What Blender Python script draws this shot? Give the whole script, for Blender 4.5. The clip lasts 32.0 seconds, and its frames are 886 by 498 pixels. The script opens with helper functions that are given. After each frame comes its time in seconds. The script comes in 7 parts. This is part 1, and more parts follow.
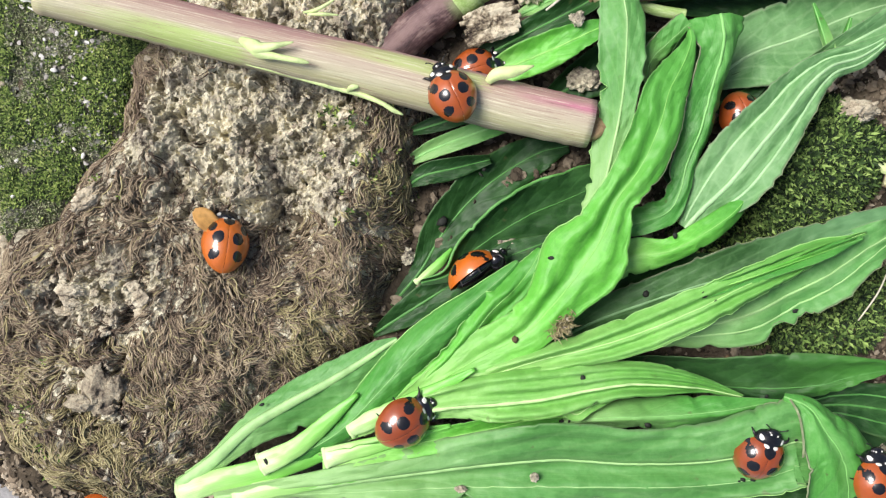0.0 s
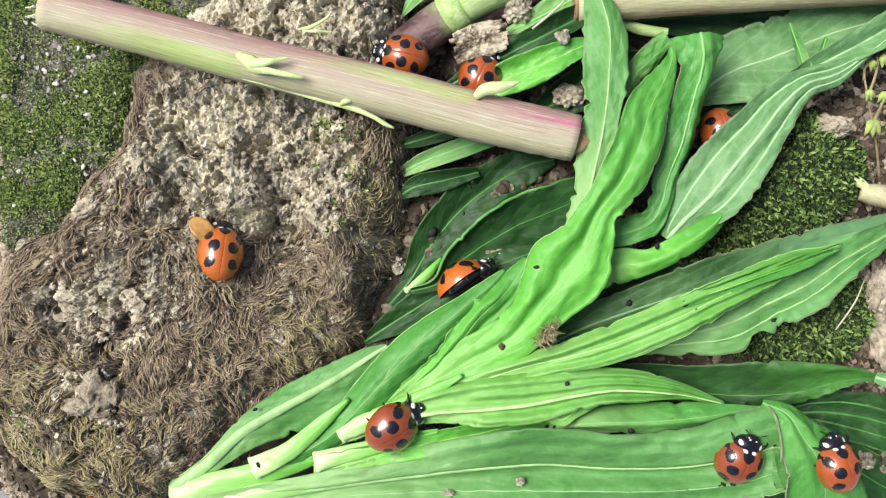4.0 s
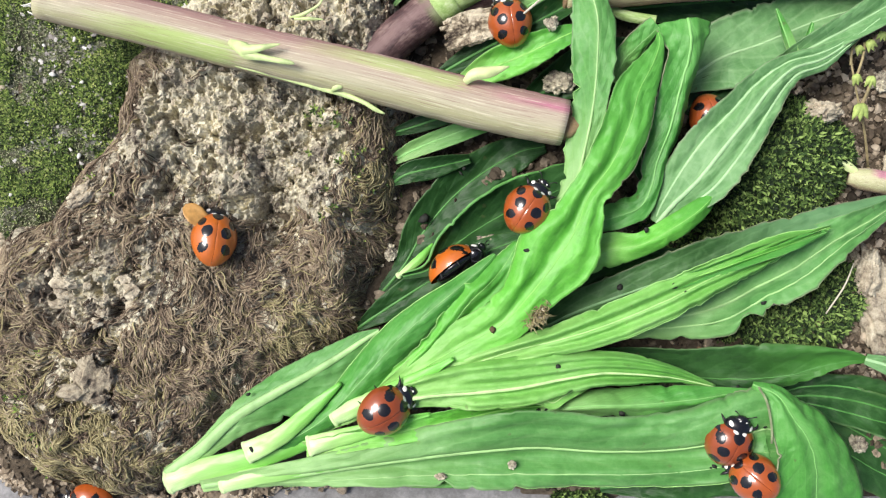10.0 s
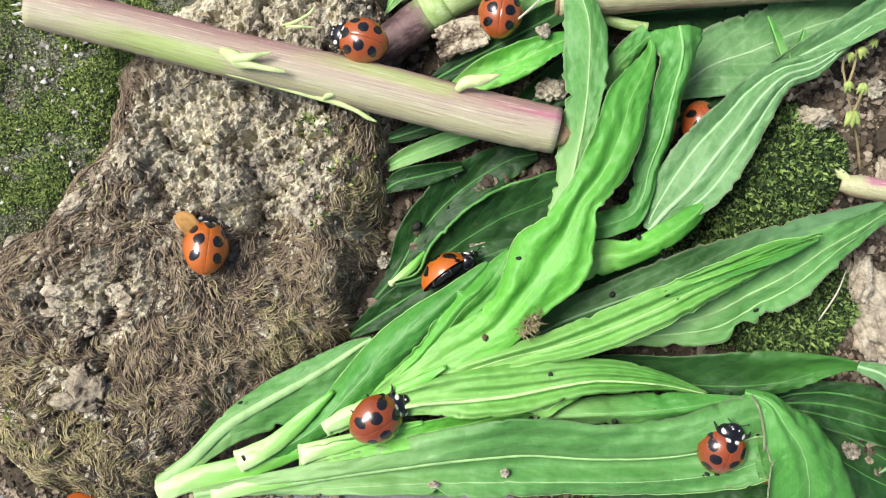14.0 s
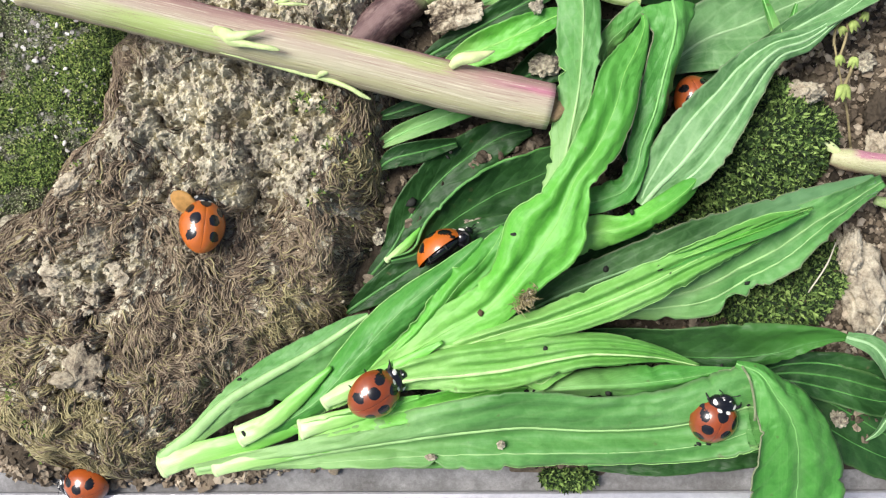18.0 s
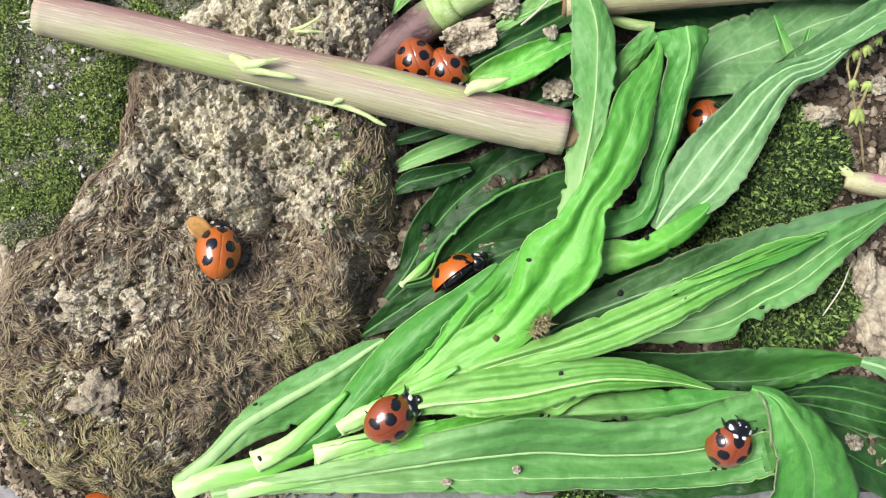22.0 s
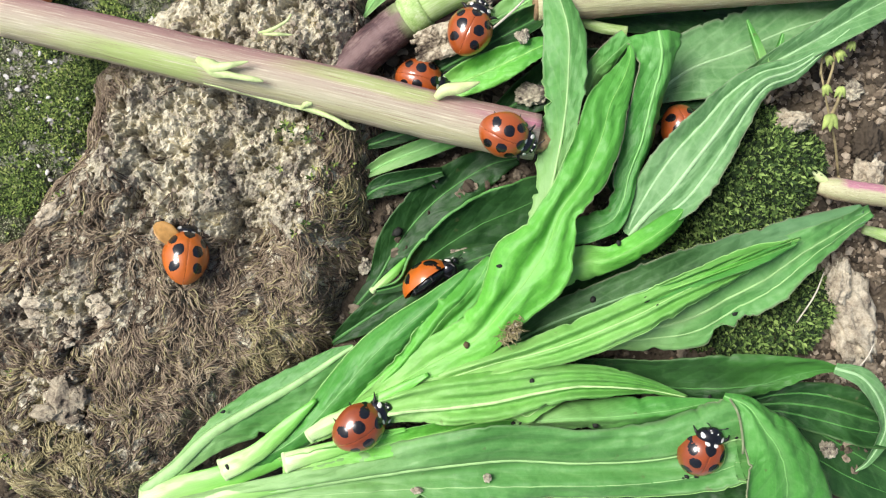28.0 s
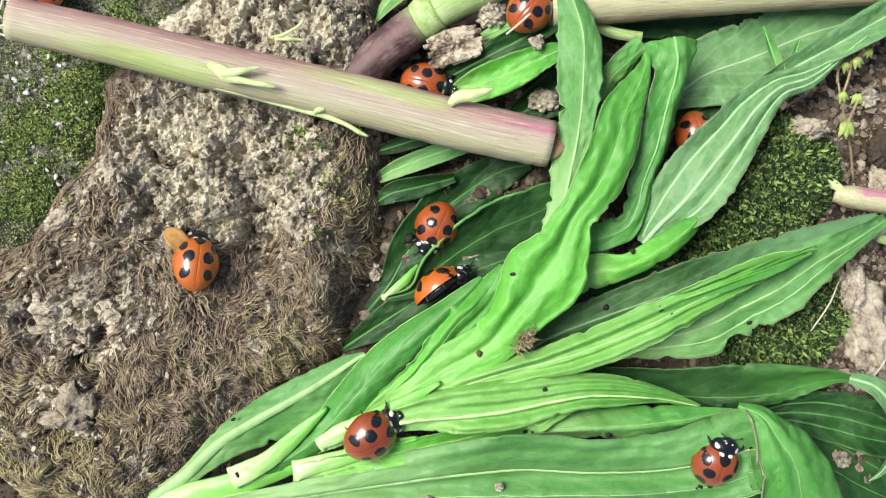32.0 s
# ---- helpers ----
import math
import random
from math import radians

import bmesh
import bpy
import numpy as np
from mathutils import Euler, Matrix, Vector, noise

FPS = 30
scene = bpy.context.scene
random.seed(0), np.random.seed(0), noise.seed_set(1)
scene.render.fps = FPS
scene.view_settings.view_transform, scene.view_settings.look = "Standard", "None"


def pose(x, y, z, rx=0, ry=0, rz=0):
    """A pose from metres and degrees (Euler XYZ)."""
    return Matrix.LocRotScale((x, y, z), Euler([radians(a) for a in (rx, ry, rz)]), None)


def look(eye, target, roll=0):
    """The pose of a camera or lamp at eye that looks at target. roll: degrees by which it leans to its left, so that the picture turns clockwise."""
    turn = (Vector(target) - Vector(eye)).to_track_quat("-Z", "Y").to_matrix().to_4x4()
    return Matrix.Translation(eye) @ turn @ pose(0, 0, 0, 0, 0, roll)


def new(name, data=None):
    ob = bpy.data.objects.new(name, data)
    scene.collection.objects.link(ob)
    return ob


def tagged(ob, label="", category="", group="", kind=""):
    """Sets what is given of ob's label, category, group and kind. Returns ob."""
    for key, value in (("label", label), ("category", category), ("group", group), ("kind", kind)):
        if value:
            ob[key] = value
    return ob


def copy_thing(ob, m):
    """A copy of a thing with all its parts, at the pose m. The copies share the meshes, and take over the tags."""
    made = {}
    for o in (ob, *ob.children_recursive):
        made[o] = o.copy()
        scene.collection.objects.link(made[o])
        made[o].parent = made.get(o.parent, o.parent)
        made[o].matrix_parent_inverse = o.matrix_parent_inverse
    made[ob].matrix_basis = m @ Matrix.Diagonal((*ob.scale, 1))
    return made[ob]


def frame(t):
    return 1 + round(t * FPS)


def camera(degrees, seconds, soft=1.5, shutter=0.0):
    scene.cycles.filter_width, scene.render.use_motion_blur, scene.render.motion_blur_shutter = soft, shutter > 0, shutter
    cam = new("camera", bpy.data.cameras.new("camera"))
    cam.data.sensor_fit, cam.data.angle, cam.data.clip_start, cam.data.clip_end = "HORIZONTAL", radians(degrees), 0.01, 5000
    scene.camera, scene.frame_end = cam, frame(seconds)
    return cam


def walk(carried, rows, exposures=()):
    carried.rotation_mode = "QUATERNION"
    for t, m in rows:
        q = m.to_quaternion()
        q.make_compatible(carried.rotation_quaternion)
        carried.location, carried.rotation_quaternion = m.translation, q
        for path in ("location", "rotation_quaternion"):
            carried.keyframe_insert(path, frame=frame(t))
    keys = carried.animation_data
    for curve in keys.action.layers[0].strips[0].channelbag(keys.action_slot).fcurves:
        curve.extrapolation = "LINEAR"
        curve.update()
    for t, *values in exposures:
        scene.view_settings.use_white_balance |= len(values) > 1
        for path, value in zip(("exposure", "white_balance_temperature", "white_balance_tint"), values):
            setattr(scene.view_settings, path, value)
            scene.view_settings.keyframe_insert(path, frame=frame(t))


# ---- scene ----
# All sizes below are written in millimetres and scaled to metres as the meshes are made.
MM = 0.001
cam = camera(55, 32.0, soft=1.2)
walk(cam, [
    (0, pose(-0.00206, 0.00128, 0.11284, -0.501, 0.899, 0.414)),
    (0.5, pose(-0.00145, 0.00195, 0.11297, -0.471, 0.802, 0.431)),
    (1, pose(0.00029, 0.00105, 0.11281, -0.365, 0.547, 0.203)),
    (1.5, pose(0.00083, -0.00003, 0.11336, -0.168, 0.471, 0.028)),
    (2, pose(0.00163, -0.00032, 0.11423, -0.015, 0.376, 0.041)),
    (2.5, pose(-0.00042, 0.00132, 0.11526, 0.186, 0.528, 0.286)),
    (3, pose(-0.00196, 0.00265, 0.11600, 0.353, 0.669, 0.586)),
    (3.5, pose(-0.00086, 0.00162, 0.11593, 0.493, 0.632, 0.623)),
    (5.5, pose(-0.00198, -0.00258, 0.11641, 1.294, 1.046, 0.867)),
    (6, pose(-0.00073, -0.00315, 0.11653, 1.373, 1.054, 0.744)),
    (6.5, pose(0.00093, -0.00318, 0.11635, 1.440, 0.914, 0.537)),
    (7, pose(0.00208, -0.00362, 0.11614, 1.502, 0.778, 0.547)),
    (7.5, pose(0.00024, -0.00312, 0.11650, 1.502, 0.848, 0.597)),
    (8, pose(0.00034, -0.00262, 0.11652, 1.473, 0.909, 0.605)),
    (8.5, pose(0.00134, -0.00268, 0.11654, 1.484, 0.858, 0.436)),
    (9, pose(0.00059, -0.00278, 0.11670, 1.456, 0.897, 0.488)),
    (9.5, pose(0.00165, -0.00296, 0.11661, 1.604, 0.923, 0.375)),
    (10, pose(0.00064, -0.00331, 0.11674, 1.588, 0.976, 0.411)),
    (10.5, pose(-0.00018, -0.00379, 0.11665, 1.509, 1.016, 0.447)),
    (11, pose(0.00027, -0.00394, 0.11700, 1.460, 1.019, 0.370)),
    (11.5, pose(0.00151, -0.00419, 0.11702, 1.576, 0.828, 0.164)),
    (12, pose(0.00070, -0.00455, 0.11723, 1.646, 0.976, 0.311)),
    (12.5, pose(0.00221, -0.00423, 0.11688, 1.711, 0.879, 0.091)),
    (13, pose(0.00441, -0.00326, 0.11678, 1.628, 0.684, -0.067)),
    (13.5, pose(0.00364, -0.00306, 0.11680, 1.685, 0.763, 0.093)),
    (14, pose(0.00133, -0.00248, 0.11664, 1.670, 0.833, 0.310)),
    (14.5, pose(0.00077, -0.00271, 0.11706, 1.686, 0.936, 0.262)),
    (15, pose(-0.00052, -0.00336, 0.11719, 1.583, 1.147, 0.230)),
    (15.5, pose(-0.00070, -0.00327, 0.11742, 1.606, 1.222, 0.114)),
    (17.5, pose(-0.00229, 0.00019, 0.11749, -0.378, 0.511, 0.041)),
    (18, pose(0.00068, -0.00154, 0.11760, -0.424, 0.175, -0.224)),
    (18.5, pose(-0.00073, -0.00256, 0.11819, -0.572, 0.220, -0.097)),
    (19, pose(-0.00204, -0.00072, 0.11839, -0.563, 0.403, -0.020)),
    (19.5, pose(-0.00241, 0.00064, 0.11839, -0.405, 0.490, -0.051)),
    (20, pose(-0.00230, 0.00105, 0.11812, -0.164, 0.649, -0.105)),
    (20.5, pose(-0.00292, 0.00194, 0.11820, -0.244, 0.665, -0.150)),
    (21, pose(-0.00246, 0.00184, 0.11807, -0.096, 0.664, -0.118)),
    (21.5, pose(-0.00284, 0.00157, 0.11796, -0.140, 0.691, -0.017)),
    (22, pose(-0.00085, 0.00109, 0.11792, -0.124, 0.376, -0.360)),
    (22.5, pose(-0.00185, 0.00062, 0.11820, -0.219, 0.257, -0.237)),
    (23, pose(0.00052, 0.00034, 0.11814, -0.104, 0.031, -0.453)),
    (23.5, pose(-0.00047, 0.00105, 0.11823, 0.054, 0.121, -0.284)),
    (24, pose(0.00052, 0.00349, 0.11775, 0.310, 0.072, -0.483)),
    (24.5, pose(0.00036, 0.00504, 0.11716, 0.348, -0.059, -0.509)),
    (25, pose(0.00039, 0.00488, 0.11667, 0.295, -0.106, -0.535)),
    (25.5, pose(-0.00037, 0.00392, 0.11670, 0.174, 0.042, -0.480)),
    (27.5, pose(0.00088, 0.00215, 0.11671, 0.164, 0.032, -0.420)),
    (28, pose(0.00195, 0.00135, 0.11674, 0.112, -0.119, -0.282)),
    (28.5, pose(0.00147, 0.00241, 0.11625, 0.118, -0.166, -0.153)),
    (29, pose(0.00037, 0.00582, 0.11584, 0.244, -0.146, -0.175)),
    (29.5, pose(0.00138, 0.00658, 0.11552, 0.208, -0.088, -0.234)),
    (30, pose(0.00054, 0.00403, 0.11535, -0.114, -0.070, -0.183)),
    (30.5, pose(0.00037, 0.00280, 0.11556, -0.145, -0.148, -0.200)),
    (31, pose(0.00046, 0.00303, 0.11573, -0.178, -0.224, -0.094)),
    (31.5, pose(0.00136, 0.00341, 0.11587, -0.145, -0.326, -0.250)),
    (32, pose(0.00026, 0.00293, 0.11584, -0.246, -0.185, -0.046)),
], exposures=[(0, 0.19, 6350, 12), (32, 0.19, 6350, 12)])

# ---- light: an overcast, bright day ----
world = bpy.data.worlds.new("sky")
scene.world = world
world.use_nodes = True
wn = world.node_tree.nodes
sky = wn.new("ShaderNodeTexSky")
sky.sky_type, sky.sun_disc = "NISHITA", False
sky.sun_elevation, sky.sun_rotation = radians(57), radians(-70)
sky.air_density, sky.dust_density = 1.0, 4.0
world.node_tree.links.new(sky.outputs[0], wn["Background"].inputs["Color"])
wn["Background"].inputs["Strength"].default_value = 0.095
sun_data = bpy.data.lights.new("sun", "SUN")
sun_data.energy, sun_data.angle, sun_data.color = 3.9, radians(28), (1.0, 0.96, 0.9)
sun = new("sun", sun_data)
sun.matrix_basis = look((-0.6, 0.22, 1.0), (0, 0, 0))


# ---- materials ----
def nodes_of(name):
    m = bpy.data.materials.new(name)
    m.use_nodes = True
    return m, m.node_tree.nodes, m.node_tree.links, m.node_tree.nodes["Principled BSDF"]


def ramp(nt, links, fac, stops):
    r = nt.new("ShaderNodeValToRGB")
    while len(r.color_ramp.elements) < len(stops):
        r.color_ramp.elements.new(0.5)
    for e, (p, c) in zip(r.color_ramp.elements, stops):
        e.position, e.color = p, (*c, 1)
    links.new(fac, r.inputs[0])
    return r.outputs[0]


def tex(nt, links, vec, scale, detail=4.0, rough=0.6):
    n = nt.new("ShaderNodeTexNoise")
    n.inputs["Scale"].default_value, n.inputs["Detail"].default_value, n.inputs["Roughness"].default_value = scale, detail, rough
    links.new(vec, n.inputs["Vector"])
    return n.outputs["Fac"]


def math_node(nt, links, op, a, b=None, clamp=False):
    n = nt.new("ShaderNodeMath")
    n.operation, n.use_clamp = op, clamp
    for i, v in enumerate((a, b)):
        if v is None:
            continue
        if isinstance(v, (int, float)):
            n.inputs[i].default_value = v
        else:
            links.new(v, n.inputs[i])
    return n.outputs[0]


def mixed(nt, links, fac, a, b, blend="MIX"):
    n = nt.new("ShaderNodeMix")
    n.data_type, n.blend_type = "RGBA", blend
    for i, v in ((0, fac), (6, a), (7, b)):
        if isinstance(v, (int, float)):
            n.inputs[i].default_value = v
        elif isinstance(v, tuple):
            n.inputs[i].default_value = (*v, 1)
        else:
            links.new(v, n.inputs[i])
    return n.outputs[2]


def surface(name, stops, coarse, fine, rough=0.9, bump=0.4, depth=0.2, island=0.0, spec=0.3, sheen=0.0):
    """Two scales of noise over a ramp of colours; island: how much each loose piece differs."""
    m, nt, links, p = nodes_of(name)
    co = nt.new("ShaderNodeTexCoord").outputs["Object"]
    a, b = tex(nt, links, co, coarse, 5), tex(nt, links, co, fine, 6, 0.7)
    f = math_node(nt, links, "ADD", math_node(nt, links, "MULTIPLY", a, 0.6), math_node(nt, links, "MULTIPLY", b, 0.4))
    if island:
        r = nt.new("ShaderNodeNewGeometry").outputs["Random Per Island"]
        f = math_node(nt, links, "ADD", math_node(nt, links, "MULTIPLY", f, 1 - island), math_node(nt, links, "MULTIPLY", r, island))
    links.new(ramp(nt, links, f, stops), p.inputs["Base Color"])
    p.inputs["Roughness"].default_value, p.inputs["Specular IOR Level"].default_value = rough, spec
    if bump:
        bn = nt.new("ShaderNodeBump")
        bn.inputs["Strength"].default_value, bn.inputs["Distance"].default_value = bump, depth * MM
        links.new(b, bn.inputs["Height"])
        links.new(bn.outputs[0], p.inputs["Normal"])
    return m


def leaf_material(name, dark, mid, light, vein, gloss=0.45, lines=9.0, veined=0.1, edge=(0.16, 0.2, 0.1), base_pale=None, reach=0.42, tip=None, net=0.05):
    """Blade: a pale rib along the middle, slanting side veins, blotches and a fine grain; light passes through it."""
    m, nt, links, p = nodes_of(name)
    tc = nt.new("ShaderNodeTexCoord")
    sep = nt.new("ShaderNodeSeparateXYZ")
    links.new(tc.outputs["UV"], sep.inputs[0])
    u, v = sep.outputs[0], sep.outputs[1]
    across = math_node(nt, links, "ABSOLUTE", math_node(nt, links, "SUBTRACT", v, 0.5))
    co = tc.outputs["Object"]
    big, small = tex(nt, links, co, 110, 3), tex(nt, links, co, 1500, 5, 0.7)
    f = math_node(nt, links, "ADD", math_node(nt, links, "MULTIPLY", big, 0.7), math_node(nt, links, "MULTIPLY", small, 0.3))
    base = ramp(nt, links, f, [(0.33, dark), (0.51, mid), (0.69, light)])
    # long streaks that run with the blade
    mp = nt.new("ShaderNodeMapping")
    mp.inputs["Scale"].default_value = (2.0, 34.0, 1.0)
    links.new(tc.outputs["UV"], mp.inputs[0])
    streak = tex(nt, links, mp.outputs[0], 1.0, 3, 0.5)
    streak = math_node(nt, links, "MULTIPLY", math_node(nt, links, "SUBTRACT", streak, 0.5, True), 1.1)
    base = mixed(nt, links, streak, base, light)
    mp3 = nt.new("ShaderNodeMapping")
    mp3.inputs["Scale"].default_value = (5.0, 120.0, 1.0)
    links.new(tc.outputs["UV"], mp3.inputs[0])
    hair = tex(nt, links, mp3.outputs[0], 1.0, 2, 0.5)
    base = mixed(nt, links, math_node(nt, links, "MULTIPLY", math_node(nt, links, "SUBTRACT", hair, 0.45, True), 0.4), base, dark)
    dots = math_node(nt, links, "MULTIPLY", math_node(nt, links, "SUBTRACT", tex(nt, links, co, 700, 2, 0.5), 0.7, True), 14.0, True)
    base = mixed(nt, links, math_node(nt, links, "MULTIPLY", dots, 0.55), base, (0.1, 0.1, 0.04))
    # side veins
    bend = math_node(nt, links, "SUBTRACT", math_node(nt, links, "MULTIPLY", u, lines), math_node(nt, links, "MULTIPLY", across, 5.0))
    wob = math_node(nt, links, "ADD", bend, math_node(nt, links, "MULTIPLY", big, 0.8))
    near = math_node(nt, links, "ABSOLUTE", math_node(nt, links, "SUBTRACT", math_node(nt, links, "FRACT", wob), 0.5))
    side = math_node(nt, links, "SUBTRACT", 1.0, math_node(nt, links, "DIVIDE", near, 0.16), True)
    base = mixed(nt, links, math_node(nt, links, "MULTIPLY", side, veined), base, vein)
    rib = math_node(nt, links, "SUBTRACT", 1.0, math_node(nt, links, "DIVIDE", across, 0.1), True)
    base = mixed(nt, links, math_node(nt, links, "MULTIPLY", rib, 0.3), base, vein)
    # fine net of veins
    warp = nt.new("ShaderNodeVectorMath")
    warp.operation = "MULTIPLY_ADD"
    nz = nt.new("ShaderNodeTexNoise")
    nz.inputs["Scale"].default_value = 500
    links.new(co, nz.inputs["Vector"])
    links.new(nz.outputs["Color"], warp.inputs[0])
    warp.inputs[1].default_value = (0.0012, 0.0012, 0.0012)
    links.new(co, warp.inputs[2])
    vo = nt.new("ShaderNodeTexVoronoi")
    vo.feature = "DISTANCE_TO_EDGE"
    vo.inputs["Scale"].default_value = 420
    links.new(warp.outputs[0], vo.inputs["Vector"])
    pillow = math_node(nt, links, "MULTIPLY", vo.outputs["Distance"], 4.0, True)
    mesh_ = math_node(nt, links, "SUBTRACT", 1.0, math_node(nt, links, "DIVIDE", vo.outputs["Distance"], 0.09), True)
    base = mixed(nt, links, math_node(nt, links, "MULTIPLY", mesh_, net), base, vein)
    if base_pale:
        near_base = math_node(nt, links, "SUBTRACT", 1.0, math_node(nt, links, "DIVIDE", math_node(nt, links, "ADD", u, math_node(nt, links, "MULTIPLY", streak, 0.2)), reach), True)
        base = mixed(nt, links, math_node(nt, links, "MULTIPLY", near_base, 0.8), base, base_pale)
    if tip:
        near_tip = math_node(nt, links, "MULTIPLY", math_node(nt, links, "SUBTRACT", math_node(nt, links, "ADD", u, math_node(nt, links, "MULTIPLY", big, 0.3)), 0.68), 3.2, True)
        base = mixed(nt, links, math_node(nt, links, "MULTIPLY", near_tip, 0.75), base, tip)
    rim = math_node(nt, links, "MULTIPLY", math_node(nt, links, "SUBTRACT", across, 0.465, True), 28.0, True)
    base = mixed(nt, links, math_node(nt, links, "MULTIPLY", rim, math_node(nt, links, "MULTIPLY", big, 0.9, True)), base, edge)
    links.new(base, p.inputs["Base Color"])
    p.inputs["Roughness"].default_value = gloss
    p.inputs["Specular IOR Level"].default_value = 0.38
    h = math_node(nt, links, "ADD", math_node(nt, links, "MULTIPLY", small, 0.35),
                  math_node(nt, links, "ADD", math_node(nt, links, "MULTIPLY", pillow, 0.22), math_node(nt, links, "SUBTRACT", math_node(nt, links, "MULTIPLY", streak, 0.5), math_node(nt, links, "MULTIPLY", side, 0.15))))
    bn = nt.new("ShaderNodeBump")
    bn.inputs["Strength"].default_value, bn.inputs["Distance"].default_value = 0.5, 0.25 * MM
    links.new(h, bn.inputs["Height"])
    links.new(bn.outputs[0], p.inputs["Normal"])
    tr = nt.new("ShaderNodeBsdfTranslucent")
    links.new(base, tr.inputs["Color"])
    mx = nt.new("ShaderNodeMixShader")
    mx.inputs[0].default_value = 0.12
    links.new(p.outputs[0], mx.inputs[1])
    links.new(tr.outputs[0], mx.inputs[2])
    links.new(mx.outputs[0], nt["Material Output"].inputs["Surface"])
    return m


def stem_material(name, stops, lengthwise=8.0, zones=(), traces=()):
    """Skin of a stalk: streaks along it between the colours, blotches and a fine grain; zones: colours round it, from its front."""
    m, nt, links, p = nodes_of(name)
    tc = nt.new("ShaderNodeTexCoord")
    mp = nt.new("ShaderNodeMapping")
    mp.inputs["Scale"].default_value = (lengthwise, 9.0, 1.0)
    links.new(tc.outputs["UV"], mp.inputs[0])
    streak = tex(nt, links, mp.outputs[0], 1.0, 5, 0.65)
    mp2 = nt.new("ShaderNodeMapping")
    mp2.inputs["Scale"].default_value = (lengthwise * 2, 70.0, 1.0)
    links.new(tc.outputs["UV"], mp2.inputs[0])
    fine = tex(nt, links, mp2.outputs[0], 1.0, 4, 0.7)
    f = math_node(nt, links, "ADD", math_node(nt, links, "MULTIPLY", streak, 0.6), math_node(nt, links, "MULTIPLY", fine, 0.4))
    base = ramp(nt, links, f, stops)
    sep = nt.new("ShaderNodeSeparateXYZ")
    links.new(tc.outputs["UV"], sep.inputs[0])
    if zones:
        shift = math_node(nt, links, "MULTIPLY", math_node(nt, links, "SUBTRACT", f, 0.5), 0.26)
        band = ramp(nt, links, math_node(nt, links, "ADD", sep.outputs[1], shift), zones)
        base = mixed(nt, links, 0.85, base, band)
    for u0, u1, v0, v1, colour in traces:
        # a patch of other colour between these lengths and angles, with a streaky border
        uu = math_node(nt, links, "ADD", sep.outputs[0], math_node(nt, links, "MULTIPLY", math_node(nt, links, "SUBTRACT", fine, 0.5), 0.12))
        vv = math_node(nt, links, "ADD", sep.outputs[1], math_node(nt, links, "MULTIPLY", math_node(nt, links, "SUBTRACT", streak, 0.5), 0.12))
        k = math_node(nt, links, "MULTIPLY", math_node(nt, links, "SUBTRACT", uu, u0), 7.0, True)
        k = math_node(nt, links, "MULTIPLY", k, math_node(nt, links, "MULTIPLY", math_node(nt, links, "SUBTRACT", u1, uu), 40.0, True))
        k = math_node(nt, links, "MULTIPLY", k, math_node(nt, links, "MULTIPLY", math_node(nt, links, "SUBTRACT", vv, v0), 20.0, True))
        k = math_node(nt, links, "MULTIPLY", k, math_node(nt, links, "MULTIPLY", math_node(nt, links, "SUBTRACT", v1, vv), 20.0, True))
        base = mixed(nt, links, math_node(nt, links, "MULTIPLY", k, 0.85), base, colour)
    if zones:
        mp4 = nt.new("ShaderNodeMapping")
        mp4.inputs["Scale"].default_value = (lengthwise * 1.8, 80.0, 1.0)
        links.new(tc.outputs["UV"], mp4.inputs[0])
        line = tex(nt, links, mp4.outputs[0], 1.0, 5, 0.75)
        base = mixed(nt, links, math_node(nt, links, "MULTIPLY", math_node(nt, links, "SUBTRACT", line, 0.54), 8.0, True), base, (0.7, 0.66, 0.48))
        base = mixed(nt, links, math_node(nt, links, "MULTIPLY", math_node(nt, links, "SUBTRACT", 0.45, line), 7.0, True), base, (0.26, 0.14, 0.13))
    links.new(base, p.inputs["Base Color"])
    p.inputs["Roughness"].default_value, p.inputs["Specular IOR Level"].default_value = 0.5, 0.35
    bn = nt.new("ShaderNodeBump")
    bn.inputs["Strength"].default_value, bn.inputs["Distance"].default_value = 0.6, 0.25 * MM
    links.new(fine, bn.inputs["Height"])
    links.new(bn.outputs[0], p.inputs["Normal"])
    return m


def plain(name, colour, rough=0.5, spec=0.5, coat=0.0, vary=0.0, scale=900):
    m, nt, links, p = nodes_of(name)
    p.inputs["Base Color"].default_value = (*colour, 1)
    p.inputs["Roughness"].default_value, p.inputs["Specular IOR Level"].default_value = rough, spec
    p.inputs["Coat Weight"].default_value, p.inputs["Coat Roughness"].default_value = coat, 0.1
    if vary:
        co = nt.new("ShaderNodeTexCoord").outputs["Object"]
        f = tex(nt, links, co, scale, 4)
        links.new(ramp(nt, links, f, [(0.3, tuple(c * (1 - vary) for c in colour)), (0.7, tuple(min(1, c * (1 + vary)) for c in colour))]), p.inputs["Base Color"])
    return m


